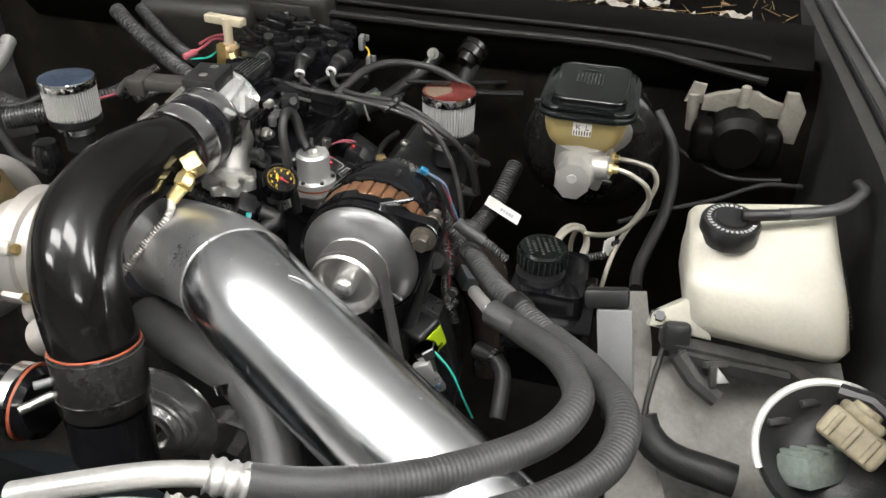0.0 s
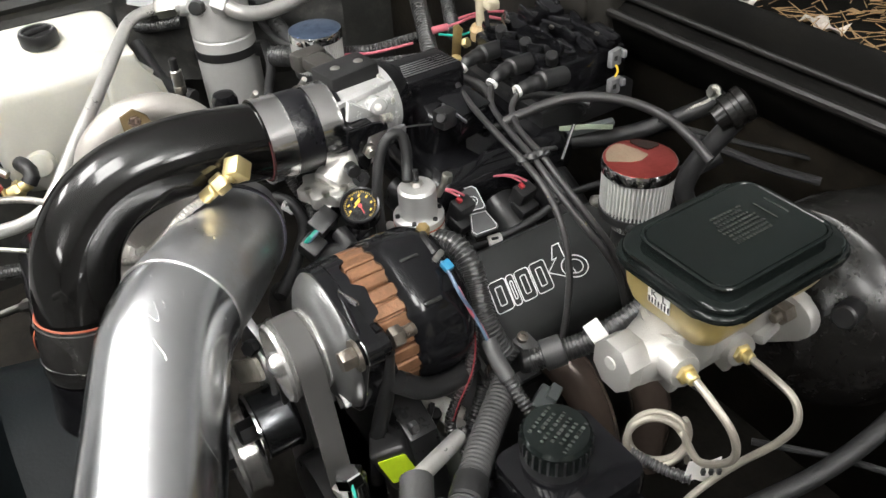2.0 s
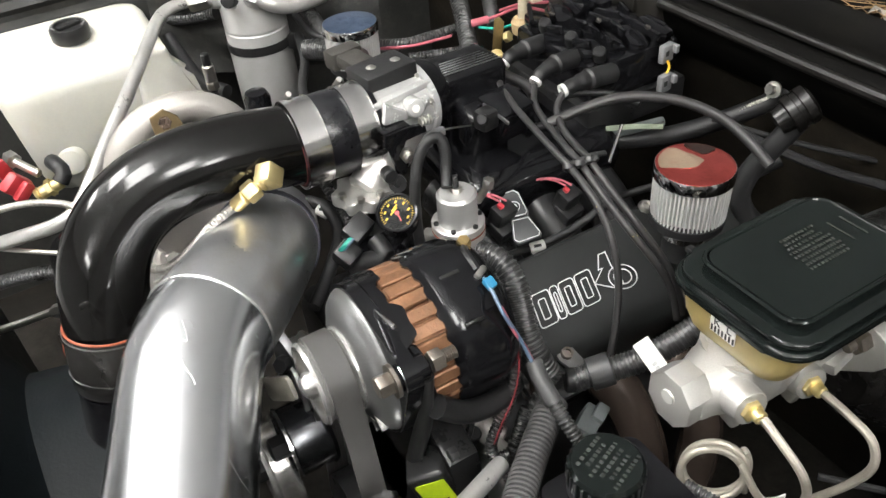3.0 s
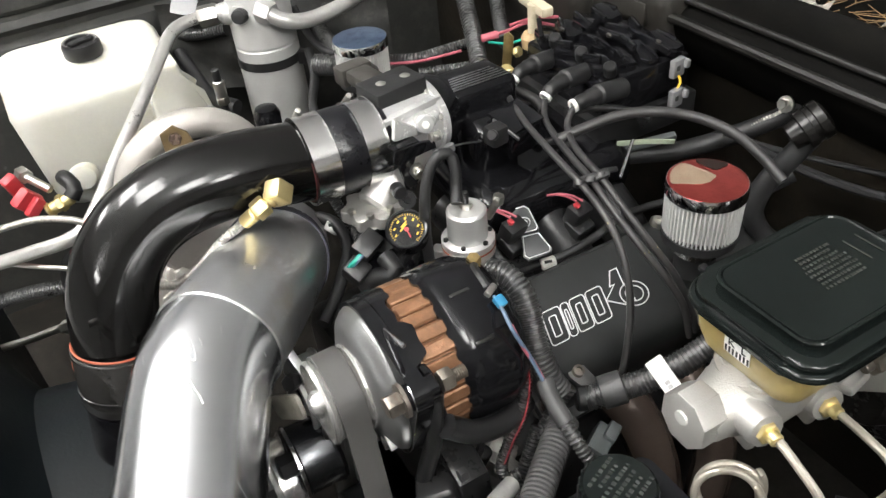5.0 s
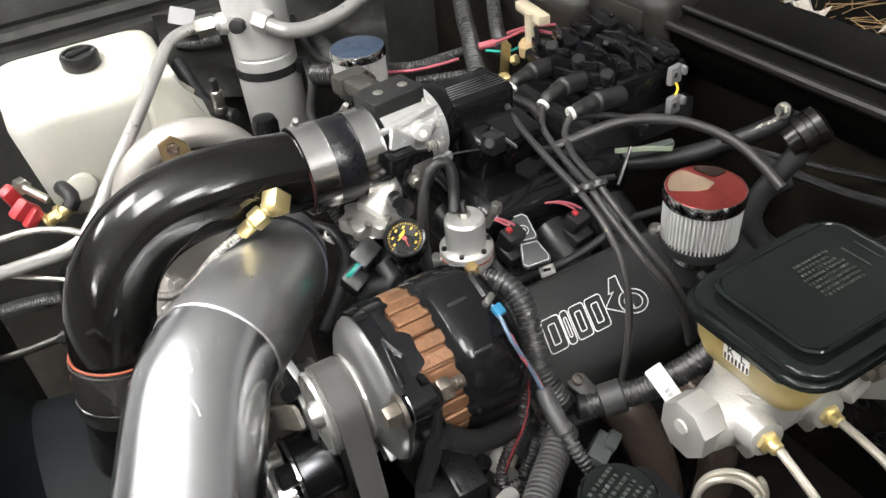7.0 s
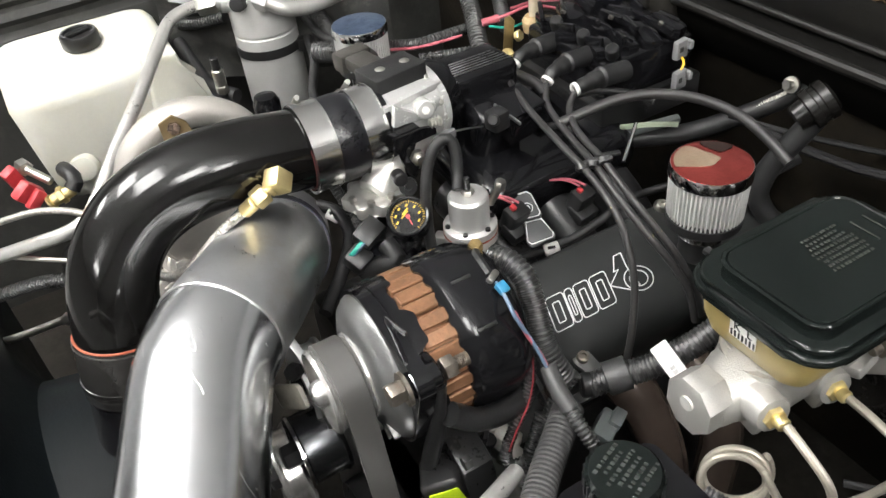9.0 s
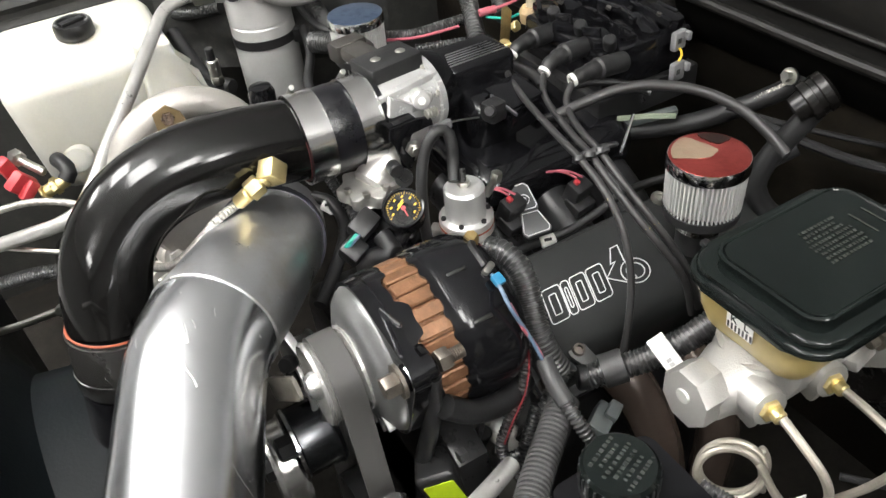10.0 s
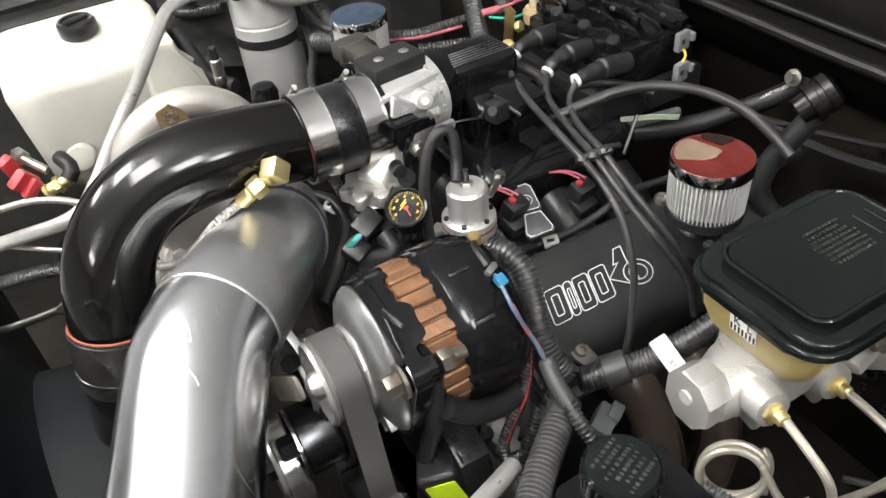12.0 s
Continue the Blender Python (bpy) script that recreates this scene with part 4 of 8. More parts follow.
for k in range(3):
    y = 1.02 + 0.082 * k
    part("runner", tube([(-0.48, y, 0.735), (-0.415, y + 0.004, 0.722), (-0.365, y + 0.008, 0.685), (-0.33, y + 0.01, 0.63)], 0.028, 24), SATIN_BLACK, pl)
    part("runner", tube([(-0.53, y, 0.775), (-0.58, y, 0.76), (-0.63, y, 0.71), (-0.66, y, 0.67)], 0.026, 18), GLOSS_BLACK, pl)

# ---- fuel pressure regulator ----
fr = thing("fuel_regulator", (-0.372, 0.975, 0.76), "round machined aluminium fuel pressure regulator", "fuel regulator")
RG = Vector((-0.3725, 0.979, 0.742))
part("lower_cup", lathe(RG, (0, 0, 1), [(0, 0.014), (0.002, 0.0165), (0.022, 0.0165)], 32), REGALU, fr)
part("flange", lathe(RG, (0, 0, 1), [(0.02, 0.026), (0.021, 0.0275), (0.028, 0.0275), (0.0285, 0.0265), (0.03, 0.0265), (0.0305, 0.0275), (0.0375, 0.0275), (0.0385, 0.026)], 40), REGALU, fr)
part("upper_cup", lathe(RG, (0, 0, 1), [(0.038, 0.0205), (0.07, 0.0205), (0.073, 0.018)], 36), REGALU, fr)
part("gasket", ring(RG + Vector((0, 0, 0.0285)), (0, 0, 1), 0.02, 0.0278, 0.0016, 36), ORANGE, fr, "thin reddish gasket")
part("adjust_nut", hexnut(RG + Vector((0, 0, 0.073)), RG + Vector((0, 0, 0.079)), 0.0065), STEEL, fr)
part("adjust_screw", ribbed([RG + Vector((0, 0, 0.078)), RG + Vector((0, 0, 0.092))], 0.0032, 0.0016, 0.0004, 10), SATIN_BLACK, fr)
for k in range(6):
    a = k * math.pi / 3 + 0.3
    part("flange_screw", lathe(RG + Vector((0.0235 * math.cos(a), 0.0235 * math.sin(a), 0.037)), (0, 0, 1), [(0, 0.0027), (0.004, 0.0027), (0.0042, 0.0015)], 10), SATIN_BLACK, fr)
part("mount_ear", merge(box(RG + Vector((-0.02, -0.02, 0.012)), (0.022, 0.014, 0.014), 0.003, (0, 0, 40)), ring(RG + Vector((-0.028, -0.03, 0.012)), (0, -1, 0.2), 0.003, 0.008, 0.006, 18)), REGALU, fr)
part("side_fitting", merge(rod(RG + Vector((0, 0.024, 0.05)), RG + Vector((0.004, 0.034, 0.068)), 0.004), hexnut(RG + Vector((0.004, 0.034, 0.066)), RG + Vector((0.005, 0.036, 0.076)), 0.006)), STEEL, fr)

# ---- pressure gauge ----
ga = thing("pressure_gauge", (-0.388, 0.92, 0.78), "small round black gauge with yellow markings", "pressure gauge")
GA, GN = Vector((-0.3885, 0.9195, 0.805)), Vector((0.42, -0.30, 0.85)).normalized()
GF = frame_of(GN)
part("case", lathe(GA - GN * 0.02, GN, [(0, 0.016), (0.003, 0.0205), (0.021, 0.0215), (0.0225, 0.0205), (0.022, 0.0185), (0.0195, 0.018)], 40), GLOSS_BLACK, ga)
part("dial", lathe(GA - GN * 0.003, GN, [(0, 0.018), (0.0025, 0.018)], 36), DIALBLACK, ga, "matte black dial")
part("stem", rod(GA - GN * 0.02, GA - GN * 0.05, 0.008), STEEL, ga)


def on_dial(r, ang, w, h, spin=None, lift=0.0002):
    """A small flat bar on the gauge's dial."""
    a = radians(ang)
    m = Matrix.Translation(GA + GN * lift) @ GF.to_4x4() @ Matrix.Translation((r * math.cos(a), r * math.sin(a), 0)) @ Matrix.Rotation(a if spin is None else radians(spin), 4, "Z")
    return prism([(-w / 2, -h / 2), (w / 2, -h / 2), (w / 2, h / 2), (-w / 2, h / 2)], 0, 0.0003, m)


part("scale_marks", merge(*[on_dial(0.0158, g, 0.0028 if g % 45 == 0 else 0.0016, 0.0005) for g in range(-45, 226, 9)]), DIALYELLOW, ga, "yellow scale marks")
part("number_bars", merge(*[on_dial(0.0120, g, 0.0030, 0.0017, 60) for g in (-20, 20, 60, 100, 140, 180, 215)], on_dial(0.0062, 120, 0.0085, 0.0015, 55), on_dial(0.0038, 150, 0.0100, 0.0012, 55)), DIALYELLOW, ga, "yellow bars in place of the figures")
part("needle", on_dial(0.004, 300, 0.012, 0.0012, 300, 0.0009), RED, ga, "red needle")
part("needle_hub", lathe(GA + GN * 0.0006, GN, [(0, 0.0024), (0.0012, 0.002)], 14), RED, ga)

# ---- driver side valve cover ----
vc = thing("valve_cover", (-0.265, 1.12, 0.70), "matte black valve cover with bright machined outline shapes", "valve cover")
VM = pose(-0.2645, 1.122, 0.7225, 0, 22.5, 0)


def on_cover(bm, lift=0.0):
    bmesh.ops.transform(bm, matrix=VM @ Matrix.Translation((0, 0, lift)), verts=bm.verts)
    return bm


def cover_section(y, k):
    """The cover's cross-section: a flat top rolling over to a steep outer side."""
    pts = [(-0.058, -0.06), (-0.062, -0.012), (-0.056, -0.003), (-0.048, 0), (0.03, 0), (0.044, -0.003), (0.054, -0.011), (0.061, -0.023), (0.066, -0.06)]
    return [(x * k, y, z - (1 - k) * 0.02) for x, z in pts]


part("body", on_cover(loft([cover_section(-0.146, 0.95), cover_section(-0.143, 0.99), cover_section(-0.138, 1.0), cover_section(0.143, 1.0), cover_section(0.148, 0.99), cover_section(0.151, 0.95)])), CRINKLE, vc)
part("rail", on_cover(box((0.002, 0.002, -0.062), (0.15, 0.31, 0.012), 0.003)), CRINKLE, vc)
for x, y in ((0.049, -0.119), (0.049, 0.03), (0.049, 0.13)):
    part("hold_down", on_cover(prism(hull(x, y, 0.0098, x + 0.020, y + 0.006, 0.0075, 24), -0.008, -0.004, Matrix.Identity(4), 0.001)), DULLCAST, vc, "dull zinc hold-down tab")
    part("hold_down_bolt", on_cover(lathe((x, y, -0.004), (0, 0, 1), [(0, 0.0060), (0.005, 0.0058), (0.0055, 0.0034), (0.002, 0.0034)], 16)), RUSTBOLT, vc)
for x, y in ((-0.053, -0.118), (-0.053, 0.06)):
    part("top_bolt", on_cover(lathe((x, y, -0.001), (0, 0, 1), [(0, 0.0088), (0.002, 0.0088), (0.006, 0.006), (0.0062, 0.0032), (0.003, 0.0032)], 18)), STEEL, vc)


def outline_shape(pts, w=0.0011):
    """A thin raised line round a flat shape on the cover."""
    bm = bmesh.new()
    n = len(pts)
    inner = []
    for k in range(n):
        a, b, c = Vector(pts[k - 1]), Vector(pts[k]), Vector(pts[(k + 1) % n])
        d1, d2 = (b - a).normalized(), (c - b).normalized()
        n1, n2 = Vector((-d1.y, d1.x)), Vector((-d2.y, d2.x))
        m = (n1 + n2)
        m = m / max(m.length_squared, 0.4) * 2 * w
        inner.append(b + m)
    out_v = [bm.verts.new((p[0], p[1], 0.0008)) for p in pts]
    in_v = [bm.verts.new((p[0], p[1], 0.0008)) for p in inner]
    low_o = [bm.verts.new((p[0], p[1], -0.0005)) for p in pts]
    low_i = [bm.verts.new((p[0], p[1], -0.0005)) for p in inner]
    for k in range(n):
        j = (k + 1) % n
        for q, r in ((out_v, in_v), (low_o, out_v), (in_v, low_i)):
            bm.faces.new((q[k], q[j], r[j], r[k]))
    return bm


# plain outlined blocks where the maker's name stands, and an outlined emblem
for y0, w in ((-0.124, 0.022), (-0.1015, 0.010), (-0.0905, 0.019), (-0.0705, 0.021)):
    slant = lambda px, py, c: (px, c + py - 0.25 * px)
    part("raised_outline", on_cover(outline_shape([slant(px, py, y0 + w / 2) for px, py in rounded(0.036, w, 0.004, 3)], 0.0009)), SILVER_INK, vc, "bright outlined block shape")
    part("raised_outline", on_cover(outline_shape([slant(px, py, y0 + w / 2) for px, py in rounded(0.022, w * 0.42, 0.002, 2)], 0.0010)), SILVER_INK, vc, "bright outlined block shape")
part("raised_outline", on_cover(outline_shape([(0.0, -0.049), (-0.012, -0.030), (-0.012, -0.036), (-0.026, -0.026), (-0.026, -0.018), (-0.010, -0.022), (0.012, -0.022), (0.012, -0.034)], 0.0010)), SILVER_INK, vc, "bright outlined emblem shape")
for rr in (0.0165, 0.0105):
    part("raised_outline", on_cover(outline_shape([(0.006 + rr * math.cos(a) * 0.85, -0.018 + rr * math.sin(a)) for a in [k * math.pi / 12 for k in range(24)]], 0.0010)), SILVER_INK, vc, "bright outlined loop")


# ---- breather filters ----
def breather(x, y, z, label, top):
    e = thing("breather_filter", (x, y, z - 0.03), label, "breather filter", "breather filters")
    n = 224
    bm = bmesh.new()
    rows = []
    for h, s in ((0.0, 0.96), (0.004, 1.0), (0.05, 1.02)):
        ring_pts = []
        for k in range(n):
            a, r = 2 * math.pi * (k + 0.35 * (k % 2)) / n, s * (0.0368 if k % 4 < 2 else 0.0318)
            ring_pts.append(bm.verts.new((x + r * math.cos(a), y + r * math.sin(a), z + h)))
        rows.append(ring_pts)
    for a, b in zip(rows, rows[1:]):
        for k in range(n):
            bm.faces.new((a[k], a[(k + 1) % n], b[(k + 1) % n], b[k]))
    part("pleats", bm, FILTER, e, "grey pleated cotton element", 20)
    part("base", lathe((x, y, z), (0, 0, 1), [(-0.009, 0.030), (-0.007, 0.0365), (0.003, 0.0375), (0.005, 0.034)], 44), RUBBER, e, "black rubber base")
    part("neck", lathe((x, y, z), (0, 0, 1), [(-0.05, 0.021), (-0.012, 0.021), (-0.008, 0.025)], 32), RUBBER, e)
    part("neck_clamp", ring((x, y, z - 0.024), (0, 0, 1), 0.0212, 0.023, 0.009, 32), CLAMP, e, "small hose clamp")
    part("clamp_screw", hexnut((x - 0.026, y - 0.006, z - 0.019), (x - 0.016, y - 0.018, z - 0.018), 0.004), STEEL, e)
    part("cap_rim", lathe((x, y, z + 0.05), (0, 0, 1), [(-0.004, 0.0375), (-0.003, 0.0388), (0.006, 0.0388), (0.009, 0.0375)], 52), CHROME, e, "chrome rim")
    part("cap_face", lathe((x, y, z + 0.05), (0, 0, 1), [(0.006, 0.0378), (0.0092, 0.0372), (0.0098, 0.034), (0.0094, 0.0)][:3], 52), top, e, "shiny cap face tinted by its painted reflection")


    return e


bf = breather(-0.246, 1.170, 0.780, "chrome breather filter with a painted red reflection on the black valve cover", CAP_RED)


def cap_patch(cx, cy, a, b, turn, seed, material, label, lift):
    """An uneven tinted patch that paints a reflection onto the mirror-like cap."""
    r = random.Random(seed)
    pts = []
    for k in range(36):
        g = 2 * math.pi * k / 36
        w = 1 + 0.07 * math.sin(3 * g + seed) + 0.05 * math.sin(5 * g) + r.uniform(-0.03, 0.03)
        p = Vector((cx, cy)) + Matrix.Rotation(turn, 2) @ Vector((a * w * math.cos(g), b * w * math.sin(g)))
        pts.append(p * min(1.0, 0.0345 / p.length))
    part("reflection_patch", prism(pts, 0, 0.0003, Matrix.Translation((-0.246, 1.170, 0.8398 + lift))), material, bf, label)


cap_patch(-0.019, -0.012, 0.027, 0.018, 0.75, 2, CAP_CREAM, "cream-coloured patch painted as a reflection", 0.0)
cap_patch(-0.020, 0.024, 0.016, 0.011, 0.3, 5, CAP_DARK, "dark patch painted as a reflection", 0.0004)
breather(-0.777, 1.057, 0.776, "chrome breather filter with a painted blue reflection and grey pleats", CAP_BLUE)
ov = thing("passenger_valve_cover", (-0.72, 1.06, 0.7), "matte black valve cover on the far bank", "valve cover")
part("body", box((-0.725, 1.05, 0.695), (0.12, 0.30, 0.06), 0.015, (0, -22, 0), 3), CRINKLE, ov)

# ---- brake master cylinder ----
mc = thing("brake_master_cylinder", (-0.047, 1.05, 0.8), "cast aluminium brake master cylinder with amber reservoir", "master cylinder")
LC = (-0.0465, 1.0575)
lid = part("lid", merge(prism(rounded(0.112, 0.150, 0.024, 8), 0, 0.007, pose(*LC, 0.8985), 0.003, 3), prism(rounded(0.106, 0.143, 0.022, 8), 0, 0.006, pose(*LC, 0.905), 0.0035, 3)), LID_BLACK, mc, "gloss black rubber-edged reservoir lid")
part("raised_panel", loft([[(LC[0] + s * px, LC[1] + s * py, z) for px, py in rounded(0.082, 0.118, 0.014, 6)] for s, z in ((1.0, 0.9105), (0.985, 0.9165), (0.965, 0.9185), (0.2, 0.9187))]), LID_BLACK, lid)


def text_rows(c, rows, length, pitch, size, seed, ang=0.0):
    """Unreadable lines of print: short flat bars in rows that run along y."""
    r = random.Random(seed)
    bars = []
    for k in range(rows):
        u = (k - (rows - 1) / 2) * pitch
        v, end = -length / 2 * r.uniform(0.6, 1.0), length / 2 * r.uniform(0.7, 1.0)
        while v < end:
            w = r.uniform(0.7, 1.6) * size
            bars.append(box((u, v + w / 2, 0), (size * 1.3, w, 0.0003), 0))
            v += w + size * r.uniform(0.35, 1.0)
    bm = merge(*bars)
    bmesh.ops.transform(bm, matrix=Matrix.Translation(c) @ Matrix.Rotation(radians(ang), 4, "Z"), verts=bm.verts)
    return bm


part("moulded_text", text_rows((LC[0] - 0.004, LC[1] + 0.008, 0.9189), 8, 0.040, 0.0042, 0.0016, 3), LID_PRINT, lid, "faint moulded lines of print")
part("moulded_mark", merge(box((LC[0] - 0.004, LC[1] + 0.048, 0.9189), (0.022, 0.0012, 0.0003), 0), box((LC[0] - 0.004, LC[1] + 0.036, 0.9189), (0.022, 0.0012, 0.0003), 0)), LID_PRINT, lid, "faint moulded frame")
RIDGE = [Vector((LC[0] + px, LC[1] + py, 0.9172)) for px, py in rounded(0.0825, 0.1185, 0.014, 8)]
part("panel_ridge", sweep(RIDGE + RIDGE[:2], 0.0017, 10, False), LID_BLACK, lid, "raised gloss ridge round the lid panel")
part("bail_wire", box((LC[0] - 0.055, LC[1] - 0.045, 0.905), (0.012, 0.006, 0.004), 0.001), SATIN_BLACK, mc)
for y0, y1, nm in ((-0.069, 0.004, "front"), (0.020, 0.069, "rear")):
    mid, half = (y0 + y1) / 2, (y1 - y0) / 2
    part("reservoir", loft([[(LC[0] + px * s, LC[1] + mid + py * s2, z) for px, py in rounded(0.098, 2 * half, 0.016, 6)] for s, s2, z in ((0.50, 0.55, 0.852), (0.62, 0.70, 0.857), (0.80, 0.86, 0.866), (0.90, 0.95, 0.878), (0.955, 0.985, 0.893), (0.96, 0.985, 0.900))]), AMBER_TANK, mc, "yellowed translucent fluid chamber")
part("reservoir_bridge", box((LC[0], LC[1] + 0.01, 0.892), (0.085, 0.05, 0.014), 0.004), AMBER_TANK, mc)
part("label", prism(rounded(0.021, 0.0165, 0.001), 0, 0.0006, Matrix.Translation((-0.0485, 0.9889, 0.8868)) @ pose(0, 0, 0, 97, 0, 0)), PAPER, mc, "white label with two letters over bars")
for k in range(7):
    part("label_bar", box((-0.0572 + 0.003 * k, 0.9890, 0.8825), (0.0013, 0.0012, 0.0055), 0, (7, 0, 0)), INK, mc)


def letters(text, size, m, material, parent):
    cu = bpy.data.curves.new("letters", "FONT")
    cu.body, cu.size, cu.extrude, cu.align_x = text, size, 0.0002, "CENTER"
    tmp = bpy.data.objects.new("tmp_letters", cu)
    scene.collection.objects.link(tmp)
    me = bpy.data.meshes.new_from_object(tmp.evaluated_get(bpy.context.evaluated_depsgraph_get()))
    bpy.data.objects.remove(tmp)
    bm = bmesh.new()
    bm.from_mesh(me)
    bmesh.ops.transform(bm, matrix=m, verts=bm.verts)
    return part("letter_print", bm, material, parent)


letters("K  L", 0.0088, Matrix.Translation((-0.0485, 0.9881, 0.8868)) @ pose(0, 0, 0, 97, 0, 0), INK, mc)
part("bore", lathe((-0.0475, 0.962, 0.838), Y, [(0, 0.0175), (0.004, 0.019), (0.012, 0.020), (0.030, 0.026), (0.06, 0.028), (0.12, 0.028), (0.15, 0.031)], 32), MCCAST, mc)
part("front_boss", prism([(0.0205 * math.cos(radians(g)), 0.0232 * math.sin(radians(g))) for g in range(22, 382, 45)], 0, 0.022, Matrix.Translation((-0.050, 0.95, 0.840)) @ UPRIGHT, 0.0016), MCCAST, mc, "octagonal cast end with a centre hole")
part("front_dimple", lathe((-0.0505, 0.9485, 0.844), Y, [(0, 0.0052), (0.0016, 0.0055), (0.0018, 0.0035)], 20), PALEMETAL, mc)
part("web", loft([[(-0.0475 + px * k, 1.045 + py * k2, z) for px, py in rounded(0.062, 0.118, 0.02, 5)] for k, k2, z in ((0.75, 0.9, 0.815), (0.95, 1.0, 0.835), (0.9, 0.96, 0.850), (0.82, 0.88, 0.862))]), MCCAST, mc)
part("neck", lathe((-0.0475, 1.015, 0.835), (0, 0, 1), [(0, 0.03), (0.026, 0.03)], 28), MCCAST, mc)
part("neck", lathe((-0.0475, 1.10, 0.835), (0, 0, 1), [(0, 0.026), (0.026, 0.026)], 28), MCCAST, mc)
for yy, zz, xx in ((0.985, 0.846, -0.004), (1.048, 0.829, -0.004)):
    part("port_boss", merge(lathe((-0.050, yy + 0.007, zz - 0.006), (xx + 0.040, -0.007, 0.006), [(0, 0.022), (0.010, 0.0165), (0.017, 0.0140), (0.036, 0.0136), (0.0395, 0.0126), (0.0405, 0.010)], 12), box((-0.034, yy + 0.003, zz - 0.015), (0.034, 0.009, 0.026), 0.003, (0, 16, 0), 2)), MCCAST, mc)
    part("port_nut", merge(hexnut((xx - 0.012, yy, zz), (xx - 0.004, yy - 0.002, zz + 0.001), 0.0082), rod((xx - 0.005, yy, zz), (xx + 0.002, yy - 0.001, zz), 0.005)), BRASS, mc, "brass tube nut")
part("bleed_screw", rod((-0.03, 1.0, 0.822), (-0.008, 1.006, 0.817), 0.0035), SATIN_BLACK, mc)
part("mount_flange", prism(hull(-0.0475, -0.002, 0.036, -0.010, 0.008, 0.019), 0, 0.013, Matrix.Translation((0, 1.097, 0.83)) @ UPRIGHT, 0.003), MCCAST, mc)
part("flange_rib", box((-0.028, 1.085, 0.822), (0.030, 0.030, 0.010), 0.003, (0, -14, 10)), MCCAST, mc)
part("mount_flange", prism(hull(-0.0475, 0.0, 0.03, -0.08, 0.014, 0.013), 0, 0.010, Matrix.Translation((0, 1.1125, 0.83)) @ UPRIGHT, 0.003), MCCAST, mc)
part("mount_nut", merge(hexnut((-0.013, 1.086, 0.845), (-0.013, 1.097, 0.845), 0.0092), rod((-0.013, 1.079, 0.845), (-0.013, 1.087, 0.845), 0.0042)), RUSTBOLT, mc, "rusty mounting nut")
part("mount_nut", hexnut((-0.082, 1.102, 0.845), (-0.082, 1.112, 0.845), 0.0088), RUSTBOLT, mc, "rusty mounting nut")
bo = thing("brake_booster", (-0.04, 1.24, 0.8), "black steel vacuum brake booster on the firewall", "brake booster")
part("shell", lathe((-0.042, 1.122, 0.776), Y, [(0, 0.034), (0.006, 0.040), (0.010, 0.042), (0.016, 0.056), (0.020, 0.060), (0.030, 0.076), (0.050, 0.089), (0.062, 0.092), (0.066, 0.0965), (0.075, 0.0965), (0.079, 0.092), (0.13, 0.088), (0.20, 0.07), (0.26, 0.04)], 56), GLOSSY_SHELL, bo)
part("check_valve", rod((0.010, 1.150, 0.835), (0.014, 1.128, 0.840), 0.010), SATIN_BLACK, bo)

# ---- brake lines ----
bl = thing("brake_line", (0.0, 0.985, 0.8), "bent steel brake line with a coil loop", "brake line", "brake lines")
coil = []
for k in range(41):
    a = 2 * math.pi * k / 20 + 0.6
    coil.append(Vector((-0.0454, 1.0142, 0.7229)) + 0.0245 * (math.cos(a) * Vector((0.70, 0.70, 0.06)).normalized() + math.sin(a) * Vector((-0.25, 0.25, 0.93)).normalized()) + Vector((0.006, -0.010, -0.003)) * (1 - k / 40))
part("tube", tube([(-0.002, 0.985, 0.846), (0.014, 0.983, 0.842), (0.033, 0.985, 0.828), (0.038, 0.99, 0.806), (0.03, 0.996, 0.780), (0.008, 0.998, 0.755), coil[0]] + coil[1:] + [(-0.045, 1.048, 0.706), (-0.042, 1.06, 0.65)], 0.0031, 10, 0.004), TUBE_STEEL, bl)
bl2 = thing("brake_line", (0.0, 1.048, 0.8), "bent steel brake line from the master cylinder", "brake line", "brake lines")
part("tube", tube([(-0.002, 1.048, 0.829), (0.018, 1.047, 0.828), (0.038, 1.047, 0.822), (0.046, 1.045, 0.806), (0.04, 1.04, 0.782), (0.022, 1.03, 0.745), (0.012, 1.02, 0.722), (0.005, 1.0, 0.70), (0.0, 0.98, 0.66)], 0.0031, 10, 0.004), TUBE_STEEL, bl2)
tg = thing("paper_tag", (0.013, 1.019, 0.724), "crumpled white paper tag round a line", "paper tag")
part("flag", sheet([[(-0.004 + 0.012 * u, 1.0 + 0.028 * u + 0.003 * math.sin(9 * u + v), 0.712 + 0.026 * v + 0.003 * math.sin(7 * u)) for u in (0, 0.33, 0.66, 1)] for v in (0, 0.4, 0.75, 1)], 0.0006), PAPER, tg)
part("print_bars", merge(*[box((0.007 + 0.003 * k, 1.008 + 0.006 * k, 0.733 - 0.001 * k), (0.003, 0.003, 0.006), 0, (0, 0, 60)) for k in range(3)]), INK, tg)

# ---- coolant bottle ----
cb = thing("coolant_bottle", (-1.05, 0.73, 0.6), "off-white plastic coolant bottle with black cap", "coolant bottle")


def bottle_ring(x0, x1, y0, y1, z, r):
    cx, cy = (x0 + x1) / 2, (y0 + y1) / 2
    return [(cx + a, cy + b, z) for a, b in rounded(x1 - x0, y1 - y0, r, 5)]


